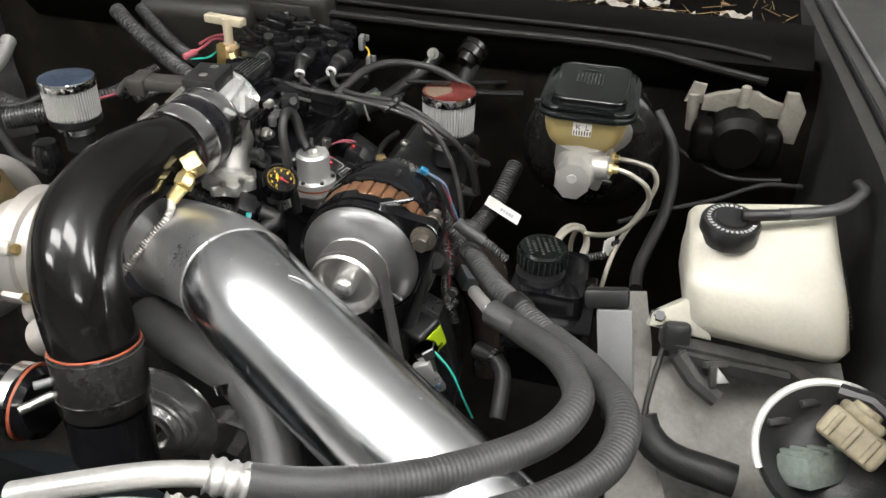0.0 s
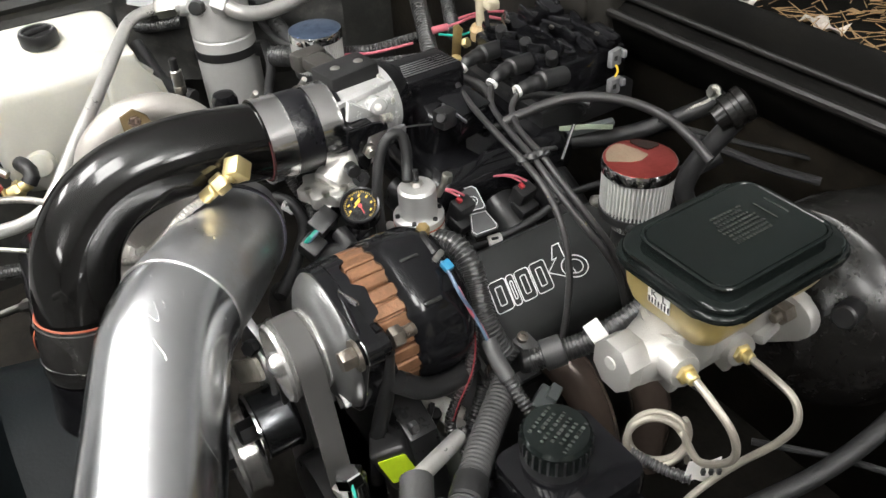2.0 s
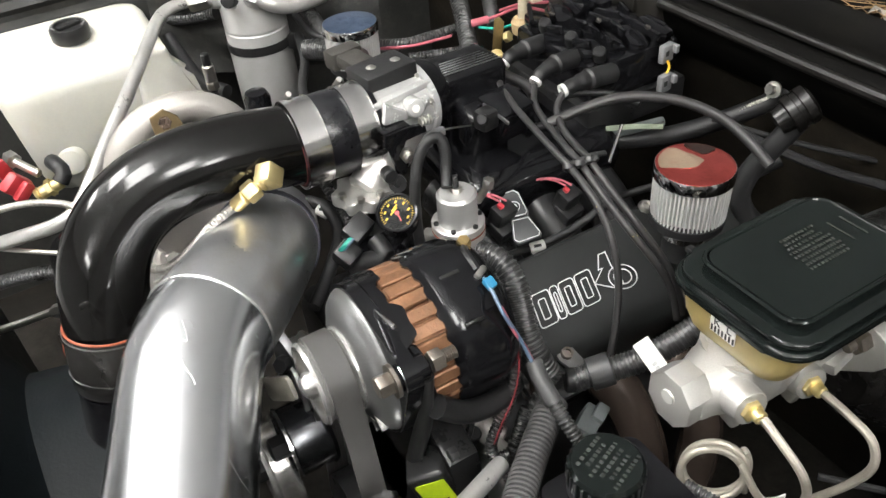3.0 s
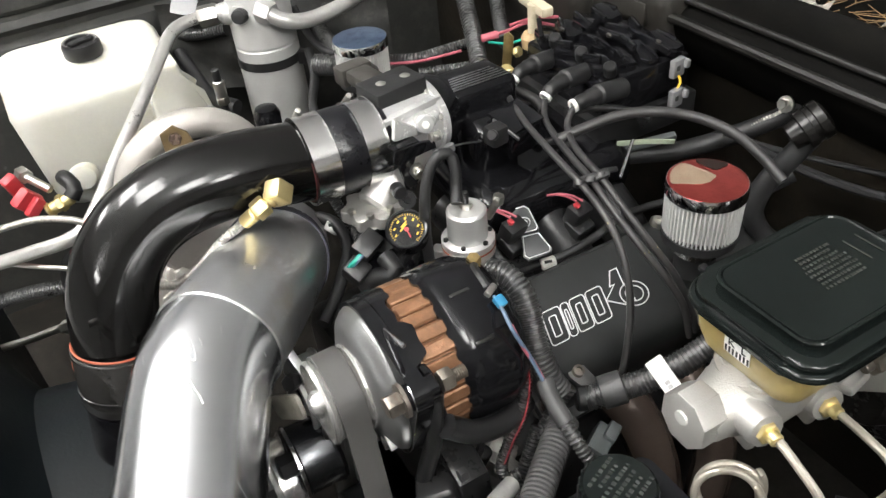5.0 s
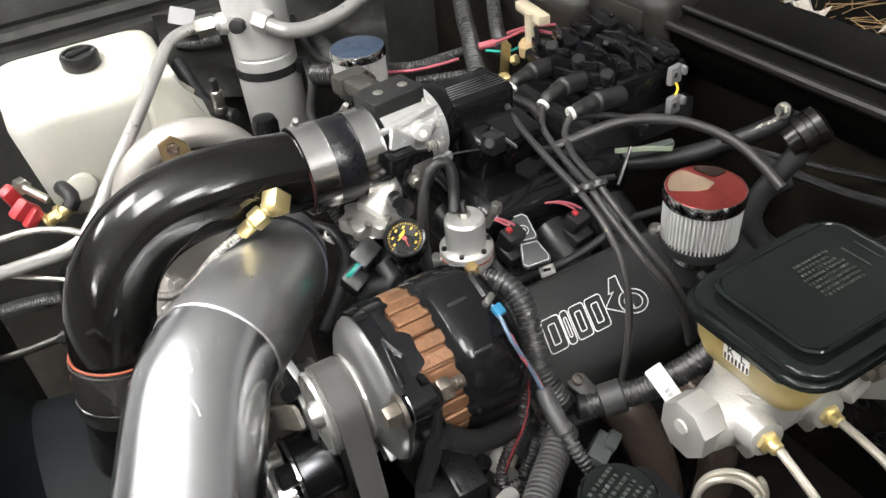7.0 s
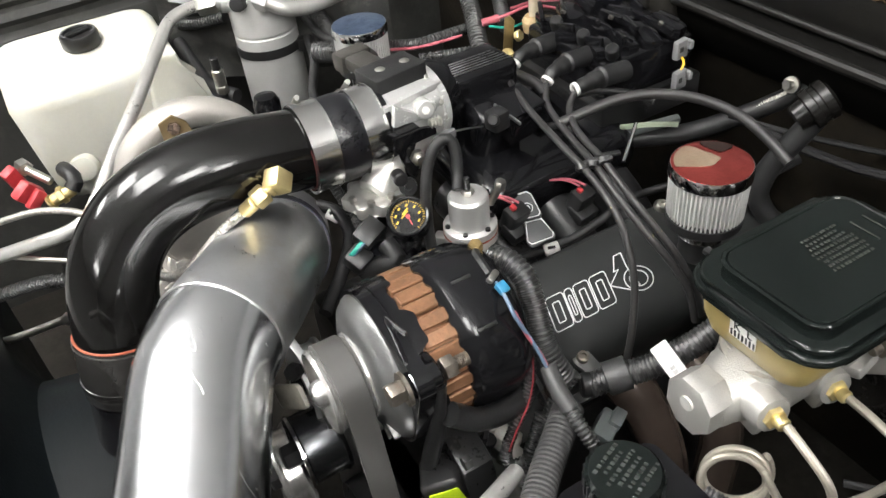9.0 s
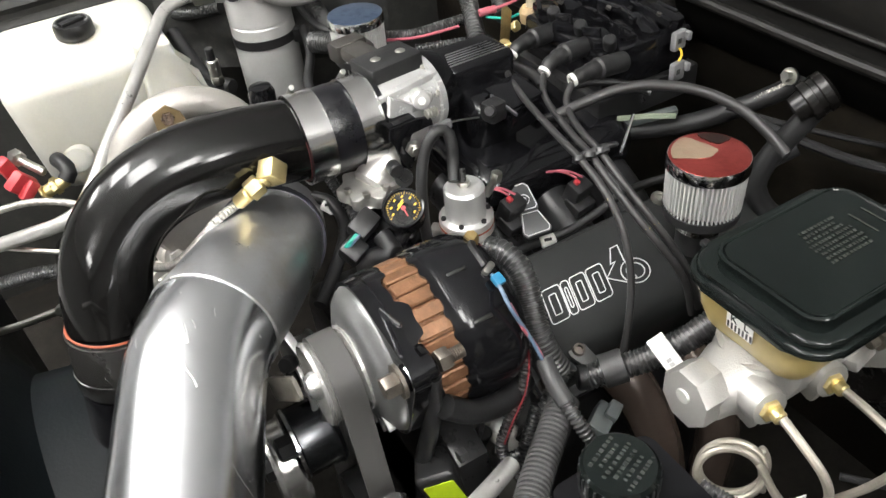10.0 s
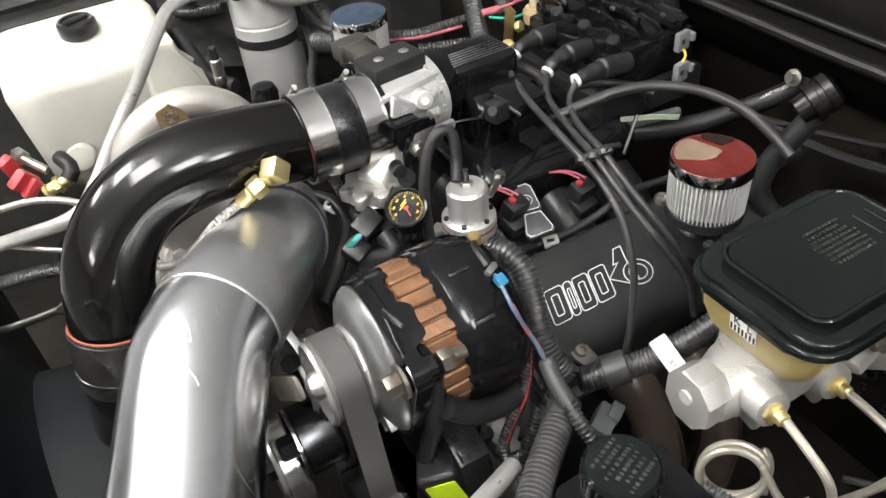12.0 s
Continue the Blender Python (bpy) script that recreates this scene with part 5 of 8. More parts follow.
def split(outline, step=0.012):
    """More points along the long edges of an outline."""
    out = []
    for k, p in enumerate(outline):
        q = outline[(k + 1) % len(outline)]
        n = max(1, round((Vector(q) - Vector(p)).length / step))
        out += [tuple(Vector(p).lerp(Vector(q), i / n)) for i in range(n)]
    return out


rings = [bottle_ring(-1.115, -1.005, 0.625, 0.80, 0.60, 0.03), bottle_ring(-1.125, -0.992, 0.612, 0.81, 0.625, 0.035), bottle_ring(-1.13, -0.985, 0.605, 0.825, 0.69, 0.035), bottle_ring(-1.135, -0.978, 0.598, 0.845, 0.76, 0.035), bottle_ring(-1.135, -0.98, 0.600, 0.846, 0.778, 0.036), bottle_ring(-1.132, -0.986, 0.605, 0.842, 0.790, 0.036), bottle_ring(-1.125, -0.995, 0.613, 0.835, 0.798, 0.034), bottle_ring(-1.112, -1.01, 0.628, 0.822, 0.802, 0.03), bottle_ring(-1.09, -1.03, 0.66, 0.79, 0.804, 0.02), bottle_ring(-1.07, -1.05, 0.70, 0.75, 0.8045, 0.008)]
count = len(split(rings[3]))
even = []
for r in rings:
    loop = [Vector(p) for p in r] + [Vector(r[0])]
    run = [0.0]
    for a, b in zip(loop, loop[1:]):
        run.append(run[-1] + (b - a).length)
    pts, j = [], 0
    for k in range(count):
        s = run[-1] * k / count
        while run[j + 1] < s:
            j += 1
        pts.append(loop[j].lerp(loop[j + 1], (s - run[j]) / max(run[j + 1] - run[j], 1e-9)))
    even.append(pts)
tank = loft(even)
for v in tank.verts:
    x, y, z = v.co
    top = min(1, max(0, (z - 0.755) / 0.04))
    back = min(1, max(0, (-1.03 - x) / 0.07))
    v.co.z += top * back * 0.020
    v.co.z -= top * (1 - back) * 0.012 * min(1, max(0, (x + 1.03) / 0.05))
part("tank", tank, WHITE_TANK, cb, angle=60)
part("mount_tab", prism([(-0.06, -0.05), (0.015, -0.012), (0.040, -0.006), (0.043, 0.002), (0.034, 0.014), (0.020, 0.036), (0.009, 0.064), (0.002, 0.092), (-0.05, 0.10)], 0, 0.048, Matrix.Translation((-1.022, 0.840, 0.697)) @ Matrix(((0, 0, 1, 0), (1, 0, 0, 0), (0, 1, 0, 0), (0, 0, 0, 1))), 0.010, 3), WHITE_TANK, cb)
part("tab_bolt", lathe((-0.985, 0.868, 0.698), (0, 0, 1), [(0, 0.007), (0.008, 0.007), (0.01, 0.004)], 16), SATIN_BLACK, cb)
part("outlet", merge(lathe((-0.99, 0.66, 0.655), (1, -0.2, 0.1), [(-0.02, 0.024), (0.004, 0.024), (0.01, 0.019), (0.012, 0.01)], 24)), WHITE_TANK, cb)
cap = part("cap", lathe((-1.056, 0.728, 0.808), (0.05, 0, 1), [(0, 0.0265), (0.003, 0.028), (0.018, 0.028), (0.022, 0.026), (0.022, 0.021), (0.019, 0.02)], 40), PLASTIC, cb, "black screw cap")
part("cap_grip", box((-1.056, 0.728, 0.829), (0.012, 0.036, 0.006), 0.002, (0, 0, 20)), PLASTIC, cap)
part("cap_text_bars", merge(*[box((-1.057 + 0.0238 * math.cos(a), 0.728 + 0.0238 * math.sin(a), 0.8308), (0.0028, 0.0012, 0.0006), 0, (0, 0, math.degrees(a))) for a in [k * 0.21 for k in range(4, 26)]]), CAP_PRINT, cap, "worn white text ring")

# ---- accumulator and refrigerant lines ----
ac = thing("accumulator", (-0.985, 0.98, 0.6), "satin silver air conditioning accumulator canister", "accumulator")
AC = Vector((-0.985, 0.985, 0.60))
part("can", lathe(AC, (0, 0, 1), [(0, 0.044), (0.01, 0.049), (0.180, 0.049), (0.182, 0.0475), (0.184, 0.0475), (0.186, 0.049), (0.29, 0.048), (0.30, 0.044), (0.305, 0.036)], 56), SATIN_ALU, ac)
part("strap", ring(AC + Vector((0, 0, 0.150)), (0, 0, 1), 0.0488, 0.0505, 0.014, 48), SATIN_BLACK, ac, "black mounting strap")
part("strap_clip", box(AC + Vector((0.035, 0.045, 0.154)), (0.03, 0.018, 0.022), 0.004, (0, 0, 45)), SATIN_BLACK, ac)
head = part("head", merge(lathe((-0.9715, 0.9518, 0.8382), (0.75, -0.45, 0.1), [(-0.02, 0.02), (0.0, 0.018), (0.006, 0.016)], 28), lathe((-0.9630, 0.9769, 0.8428), (0.6, 0.5, 0.1), [(-0.02, 0.024), (0.004, 0.021)], 28), lathe((-0.9913, 0.9372, 0.8361), (-0.1, -1, 0.1), [(-0.03, 0.02), (0.01, 0.016)], 28)), SATIN_ALU, ac)
part("switch_plug", lathe((-0.9453, 0.9437, 0.8440), (0.75, -0.45, 0.2), [(-0.012, 0.0115), (0.004, 0.0115), (0.012, 0.010), (0.013, 0.006)], 20), RUBBER, head, "black rubber port cap")
part("port_ring", lathe((-0.9530, 0.9449, 0.8422), (0.75, -0.45, 0.2), [(-0.01, 0.0155), (0.004, 0.0155)], 6), REGALU, head)
part("inlet_nut", hexnut((-0.9932, 0.9244, 0.8390), (-1.0044, 0.8969, 0.8359), 0.0165), STEEL, head)
part("inlet_collar", rod((-0.9885, 0.9356, 0.8400), (-0.9936, 0.9226, 0.8384), 0.0135), REGALU, head)
part("outlet_nut", hexnut((-0.9418, 0.9725, 0.8485), (-0.9223, 0.9861, 0.8422), 0.018), REGALU, head)
li = thing("refrigerant_line", (-1.0087, 0.8875, 0.8354), "long bent bare aluminium refrigerant line", "refrigerant line", "refrigerant lines")
part("tube", tube([(-1.0064, 0.9062, 0.8354), (-0.9956, 0.8760, 0.8382), (-0.9686, 0.8461, 0.8388), (-0.9301, 0.8182, 0.8274), (-0.8504, 0.7641, 0.8024), (-0.7805, 0.7054, 0.7697), (-0.7340, 0.6620, 0.7403), (-0.7194, 0.6415, 0.7279), (-0.7229, 0.6170, 0.7178), (-0.7457, 0.5766, 0.7043), (-0.7843, 0.5188, 0.6826), (-0.8389, 0.4423, 0.6522)], 0.0088, 14, 0.008), BARE_ALU, li)
li2 = thing("refrigerant_line", (-0.9352, 1.0036, 0.8264), "short bent bare aluminium refrigerant line", "refrigerant line", "refrigerant lines")
part("tube", tube([(-0.9248, 0.9818, 0.8426), (-0.9153, 0.9973, 0.8326), (-0.9143, 1.0267, 0.8240), (-0.9200, 1.0708, 0.8235), (-0.9357, 1.1167, 0.8273), (-0.9527, 1.1559, 0.8368)], 0.0115, 16, 0.008), BARE_ALU, li2)
sv = thing("service_port", (-0.895, 0.881, 0.72), "small brass and steel service port", "service port")
part("stem", rod((-0.893, 0.876, 0.70), (-0.893, 0.877, 0.80), 0.006), RUBBER, sv)
part("collar", merge(hexnut((-0.893, 0.877, 0.745), (-0.893, 0.877, 0.757), 0.0095), rod((-0.893, 0.877, 0.757), (-0.893, 0.877, 0.782), 0.0085)), STEEL, sv)
wh = thing("warning_label", (-1.1218, 0.9001, 0.8178), "small silver label on the inner fender", "label")
part("plate", prism(rounded(0.04, 0.028, 0.002), 0, 0.001, Matrix.Translation((-1.1014, 0.8966, 0.8248)) @ pose(0, 0, 0, 50, 15, 60)), GREYPAINT, wh)

# ---- left front: brass valve, red clip, braided line ----
bv = thing("brass_valve", (-0.875, 0.625, 0.68), "brass drain fitting with a black elbow hose", "brass fitting")
part("body", merge(rod((-0.8785, 0.6071, 0.6789), (-0.8726, 0.6374, 0.6895), 0.009), hexnut((-0.8769, 0.6175, 0.6830), (-0.8753, 0.6259, 0.6861), 0.0125), rod((-0.8793, 0.6019, 0.6768), (-0.8785, 0.6071, 0.6789), 0.012)), BRASS, bv)
part("elbow_hose", tube([(-0.8730, 0.6357, 0.6890), (-0.8769, 0.6444, 0.6985), (-0.8920, 0.6401, 0.7053), (-0.9124, 0.6358, 0.7018)], 0.011, 12), RUBBER, bv)
rc = thing("red_clip", (-0.8972, 0.5790, 0.7003), "bright red plastic wire clip", "wire clip")
part("jaw", merge(box((-0.9077, 0.5752, 0.7102), (0.014, 0.02, 0.055), 0.004, (20, 20, 30)), box((-0.8863, 0.5828, 0.6982), (0.016, 0.03, 0.04), 0.005, (35, 20, 30)), box((-0.8763, 0.5887, 0.6901), (0.012, 0.03, 0.018), 0.004, (35, 10, 30))), RED, rc)
part("stud", merge(hexnut((-0.9257, 0.5876, 0.7217), (-0.9084, 0.5929, 0.7212), 0.011), rod((-0.9084, 0.5929, 0.7212), (-0.8827, 0.6160, 0.7051), 0.006)), STEEL, rc)
bd = thing("braided_line", (-0.7160, 0.5954, 0.7625), "braided stainless line along the front", "braided line")
part("hose", ribbed([(-0.6248, 0.6507, 0.7875), (-0.6580, 0.6318, 0.7821), (-0.7062, 0.5963, 0.7680), (-0.7506, 0.5548, 0.7462), (-0.8091, 0.4939, 0.7129)], 0.0042, 0.0034, 0.0009, 12), BRAID, bd)
ln = thing("steel_line", (-0.7342, 0.5682, 0.6863), "thin steel line along the front", "steel line")
part("tube", tube([(-0.7143, 0.6049, 0.6846), (-0.7462, 0.5688, 0.6841), (-0.8204, 0.5097, 0.6700)], 0.003, 8), STEEL, ln)
lo = thing("wire_loom", (-0.7671, 0.5517, 0.6331), "black corrugated wire loom", "wire loom", "wire looms")
part("sleeve", ribbed([(-0.7242, 0.6070, 0.6484), (-0.7590, 0.5728, 0.6360), (-0.7922, 0.5355, 0.6200), (-0.8469, 0.4562, 0.5880)], 0.0095, 0.005, 0.0014, 12), LOOM, lo)
ln = thing("steel_line", (-0.6487, 0.5463, 0.6570), "bare steel cooler line", "steel line")
part("tube", tube([(-0.5917, 0.6067, 0.6916), (-0.6188, 0.5802, 0.6749), (-0.6494, 0.5387, 0.6534), (-0.6983, 0.4746, 0.6236)], 0.0045, 10), STEEL, ln)
part("nut", hexnut((-0.6047, 0.5948, 0.6835), (-0.6182, 0.5813, 0.6748), 0.008), STEEL, ln)
ip = thing("intercooler_pipe", (-0.6237, 0.6333, 0.6540), "dark pipe end with an orange silicone edge", "charge pipe")
part("tube", rod((-0.5121, 0.6178, 0.6874), (-0.7650, 0.6248, 0.6432), 0.036, n=36), GLOSS_BLACK, ip)
part("edge", ring((-0.5291, 0.6200, 0.6832), (-0.99, -0.1, 0.1), 0.035, 0.0395, 0.003, 36), ORANGE, ip)
part("clamp", ring((-0.5365, 0.6197, 0.6822), (-0.99, -0.1, 0.1), 0.0355, 0.0385, 0.013, 36), CLAMP, ip)
part("t_bolt", rod((-0.5152, 0.5887, 0.7040), (-0.4947, 0.6143, 0.7073), 0.005), STEEL, ip)
fs = thing("fan_shroud", (-0.45, 0.56, 0.45), "black plastic radiator fan shroud", "fan shroud")
part("ring", lathe((-0.47, 0.50, 0.46), Y, [(0, 0.30), (0.01, 0.24), (0.03, 0.205), (0.09, 0.195), (0.095, 0.188), (0.03, 0.19), (0.005, 0.2)], 56, closed=False), SHROUD, fs)
part("panel", box((-0.45, 0.47, 0.32), (0.95, 0.03, 0.5), 0.01), SHROUD, fs)
part("motor", lathe((-0.47, 0.52, 0.46), Y, [(0, 0.05), (0.06, 0.05), (0.07, 0.03)], 32), SHROUD, fs)

# ---- coil pack ----
cp = thing("coil_pack", (-0.48, 1.25, 0.8), "black ignition coil pack with three rubber plug boots", "coil pack")
part("body", box((-0.505, 1.262, 0.832), (0.15, 0.13, 0.05), 0.006), GLOSS_BLACK, cp)
part("base", box((-0.505, 1.262, 0.79), (0.165, 0.15, 0.036), 0.004), SATIN_BLACK, cp)
rng = random.Random(4)
for i in range(3):
    x = -0.556 + 0.05 * i
    for j in range(4):
        y = 1.215 + 0.03 * j
        part("coil_tower", prism([(-0.021, -0.012), (0.017, -0.013), (0.022, -0.004), (0.018, 0.010), (-0.006, 0.013), (-0.022, 0.006)], 0, rng.uniform(0.014, 0.026), pose(x + rng.uniform(-0.004, 0.004), y, 0.853, rng.uniform(-14, 10), rng.uniform(-12, 12), rng.uniform(-25, 25)), 0.0035), GLOSS_BLACK, cp)
    for j in range(5):
        y = 1.205 + 0.026 * j
        part("tower_rib", box((x + rng.uniform(-0.012, 0.012), y, 0.874 + rng.uniform(-0.004, 0.004)), (rng.uniform(0.024, 0.044), 0.006, 0.010), 0.0022, (rng.uniform(-15, 15), rng.uniform(-14, 14), rng.uniform(-35, 20))), GLOSS_BLACK, cp)
    part("terminal", rod((x + 0.02, 1.21, 0.862), (x + 0.024, 1.205, 0.876), 0.0075), SATIN_BLACK, cp)
    part("tower_clip", box((x + 0.016, 1.222 + 0.03 * i, 0.878), (0.006, 0.005, 0.004), 0.001, (10, 20, 30)), GREYPLASTIC, cp, "small grey clip")
for q0, q1, q2, q3 in (((-0.5200, 1.1382, 0.8466), (-0.5222, 1.1478, 0.8514), (-0.5268, 1.1672, 0.8516), (-0.5330, 1.2067, 0.8489)), ((-0.4545, 1.1357, 0.8515), (-0.4572, 1.1454, 0.8569), (-0.4623, 1.1656, 0.8581), (-0.4681, 1.2046, 0.8547)), ((-0.4079, 1.1376, 0.8594), (-0.4078, 1.1457, 0.8607), (-0.4100, 1.1687, 0.8602), (-0.4133, 1.2094, 0.8550))):
    run = spline([q0, q1, q2, q3], 0.0025)
    n = len(run)
    bt = part("plug_boot", sweep(run, [0.0068 if k < 0.1 * n else (0.0080 if k < 0.3 * n else (0.0094 if k < 0.45 * n else 0.0112 + 0.0005 * (k < 0.52 * n))) for k in range(n)], 20), BOOT, cp, "dark grey rubber plug boot")
    part("boot_collar", ring(run[0] - (run[1] - run[0]).normalized() * 0.0025, run[1] - run[0], 0.0040, 0.0073, 0.004, 20), PAPER, bt, "bright collar at the wire")
for q in ((-0.4192, 1.2946, 0.8507), (-0.4029, 1.2804, 0.8239)):
    q = Vector(q)
    part("connector", merge(box(q, (0.008, 0.020, 0.022), 0.002, (0, 0, 10)), box(q + Vector((0.003, 0.010, 0.004)), (0.010, 0.006, 0.010), 0.0015)), GREYPLUG, cp, "grey wiring connector")
    part("connector_slot", box(q + Vector((0.004, -0.003, 0.001)), (0.002, 0.006, 0.006), 0), INK, cp, "dark slot")
part("connector_wire", tube([(-0.4107, 1.2889, 0.8458), (-0.4061, 1.2888, 0.8405), (-0.4036, 1.2822, 0.8338)], 0.0014, 6), DIALYELLOW, cp, "yellow wire")
bk = thing("coil_bracket", (-0.62, 1.22, 0.8), "gold plated steel bracket beside the coil pack", "bracket")
part("plate", prism([(-0.006, -0.030), (0.006, -0.028), (0.007, 0.02), (0.0, 0.026), (-0.006, 0.022)], 0, 0.003, Matrix.Translation((-0.6046, 1.1863, 0.8380)) @ pose(0, 0, 0, 90, 5, 40), 0.0008), GOLDPLATE, bk)
part("stud", merge(hexnut((-0.5871, 1.1858, 0.8420), (-0.5811, 1.1885, 0.8448), 0.007), rod((-0.5818, 1.1671, 0.8251), (-0.5597, 1.1598, 0.8281), 0.009)), BRASS, bk)

# ---- transmission dipstick, wires, heater hoses at the firewall ----
dp = thing("dipstick_handle", (-0.618, 1.235, 0.83), "tan plastic T-shaped dipstick handle", "dipstick")
part("grip", box((-0.6208, 1.2406, 0.8797), (0.068, 0.017, 0.013), 0.003, (0, 0, -8)), TAN, dp)
part("stem", lathe((-0.6140, 1.2318, 0.8424), (0.03, 0, 1), [(0, 0.0065), (0.042, 0.0075)], 14), TAN, dp)
part("collar", lathe((-0.6138, 1.2315, 0.8371), (0, 0, 1), [(-0.01, 0.014), (0.004, 0.0155), (0.01, 0.012)], 20), TAN_DIRTY, dp, "dirty tan collar")
part("guide_tube", rod((-0.6127, 1.2308, 0.8322), (-0.60, 1.26, 0.62), 0.009), SATIN_BLACK, dp)
for pts, m_, nm in (([(-0.6635, 1.1906, 0.8346), (-0.6540, 1.2179, 0.8395), (-0.6524, 1.2535, 0.8420), (-0.6440, 1.2994, 0.8263)], PINK, "pink"), ([(-0.6590, 1.1910, 0.8297), (-0.6438, 1.2151, 0.8262), (-0.6448, 1.2714, 0.8274), (-0.6362, 1.3032, 0.8196)], TEAL, "teal"), ([(-0.6639, 1.2292, 0.8411), (-0.6610, 1.2643, 0.8419), (-0.6603, 1.3067, 0.8330)], PINK, "pink")):
    w = thing("wire", pts[0], nm + " insulated wire near the firewall", "wire", "firewall wires")
    part("strand", tube(pts, 0.0022 if nm == "pink" else 0.0018, 8), m_, w)
wc = thing("wire_connector", (-0.6623, 1.1962, 0.8366), "pink taped wire splice", "wire splice")
part("sleeve", rod((-0.6658, 1.1848, 0.8339), (-0.6574, 1.2065, 0.8369), 0.0052), PINK, wc)
hh = thing("heater_hose", (-0.7014, 1.1936, 0.8310), "black corrugated vertical hose at the firewall", "hose", "firewall hoses")
part("hose", ribbed([(-0.8141, 1.2445, 0.8756), (-0.7597, 1.2187, 0.8472), (-0.7100, 1.1978, 0.8270), (-0.6518, 1.1710, 0.8099), (-0.6330, 1.1619, 0.7994)], 0.0125, 0.006, 0.0016, 16), LOOM, hh)
hh = thing("heater_hose", (-0.7322, 1.2560, 0.8372), "black corrugated vertical hose at the firewall", "hose", "firewall hoses")
part("hose", ribbed([(-0.8060, 1.2980, 0.8648), (-0.7584, 1.2696, 0.8426), (-0.7104, 1.2447, 0.8220), (-0.6714, 1.2260, 0.8153)], 0.0105, 0.005, 0.0014, 14), LOOM, hh)
for pts, r in (([(-0.9424, 1.0569, 0.8004), (-0.8978, 1.0582, 0.7826), (-0.8648, 1.0565, 0.7764)], 0.012), ([(-0.8665, 1.0196, 0.7733), (-0.8310, 1.0416, 0.7778), (-0.7850, 1.0573, 0.7830)], 0.016), ([(-0.7892, 1.1048, 0.7827), (-0.7618, 1.1372, 0.7863), (-0.7528, 1.1891, 0.7897), (-0.7412, 1.2209, 0.7948)], 0.0085), ([(-0.7093, 1.1089, 0.7911), (-0.6925, 1.1442, 0.7923), (-0.6722, 1.1866, 0.7935)], 0.0075), ([(-1.1727, 0.8733, 0.7630), (-1.1318, 0.9021, 0.7653), (-1.0882, 0.9504, 0.7758)], 0.010), ([(-1.2744, 0.8498, 0.7683), (-1.2299, 0.8790, 0.7668), (-1.2082, 0.9056, 0.7735)], 0.008)):
    w = thing("wire_loom", pts[0], "black corrugated wire loom", "wire loom", "wire looms")
    part("sleeve", ribbed(pts, r, 0.0048, 0.0013, 12), LOOM, w)
w = thing("wire", (-0.7477, 1.1487, 0.7930), "red insulated wire along a loom", "wire", "firewall wires")
part("strand", tube([(-0.7782, 1.0993, 0.7831), (-0.7510, 1.1313, 0.7867), (-0.7356, 1.1695, 0.7911), (-0.7282, 1.1889, 0.7939)], 0.0022, 8), PINK, w)
hb = thing("heater_box", (-0.52, 1.38, 0.85), "dark grey moulded heater box on the firewall", "heater box")
part("shell", box((-0.60, 1.385, 0.855), (0.22, 0.09, 0.11), 0.02, (8, 0, 0), 4), HEATERBOX, hb)
part("rib", box((-0.60, 1.338, 0.87), (0.16, 0.01, 0.03), 0.004), HEATERBOX, hb)
part("cover", box((-0.72, 1.36, 0.83), (0.20, 0.11, 0.12), 0.025, (10, 0, 4), 4), HEATERBOX, hb)
bx = thing("relay_box", (-0.4629, 1.0847, 0.8202), "black sensor box behind the throttle linkage", "sensor")
part("box", box((-0.4420, 1.0850, 0.8290), (0.036, 0.040, 0.034), 0.003, (0, 12, 10)), GLOSS_BLACK, bx)
part("lid", box((-0.4440, 1.0880, 0.8480), (0.042, 0.046, 0.004), 0.0015, (0, 12, 10)), GLOSS_BLACK, bx)
part("lid_edge", box((-0.4300, 1.0660, 0.8460), (0.040, 0.0022, 0.004), 0.0006, (0, 12, 10)), BRUSHED, bx, "bare worn edge")
part("plug", merge(box((-0.4340, 1.0560, 0.8420), (0.02, 0.022, 0.022), 0.004, (0, 0, 10)), rod((-0.4300, 1.0520, 0.8440), (-0.4240, 1.0440, 0.8500), 0.006)), PLASTIC, bx)

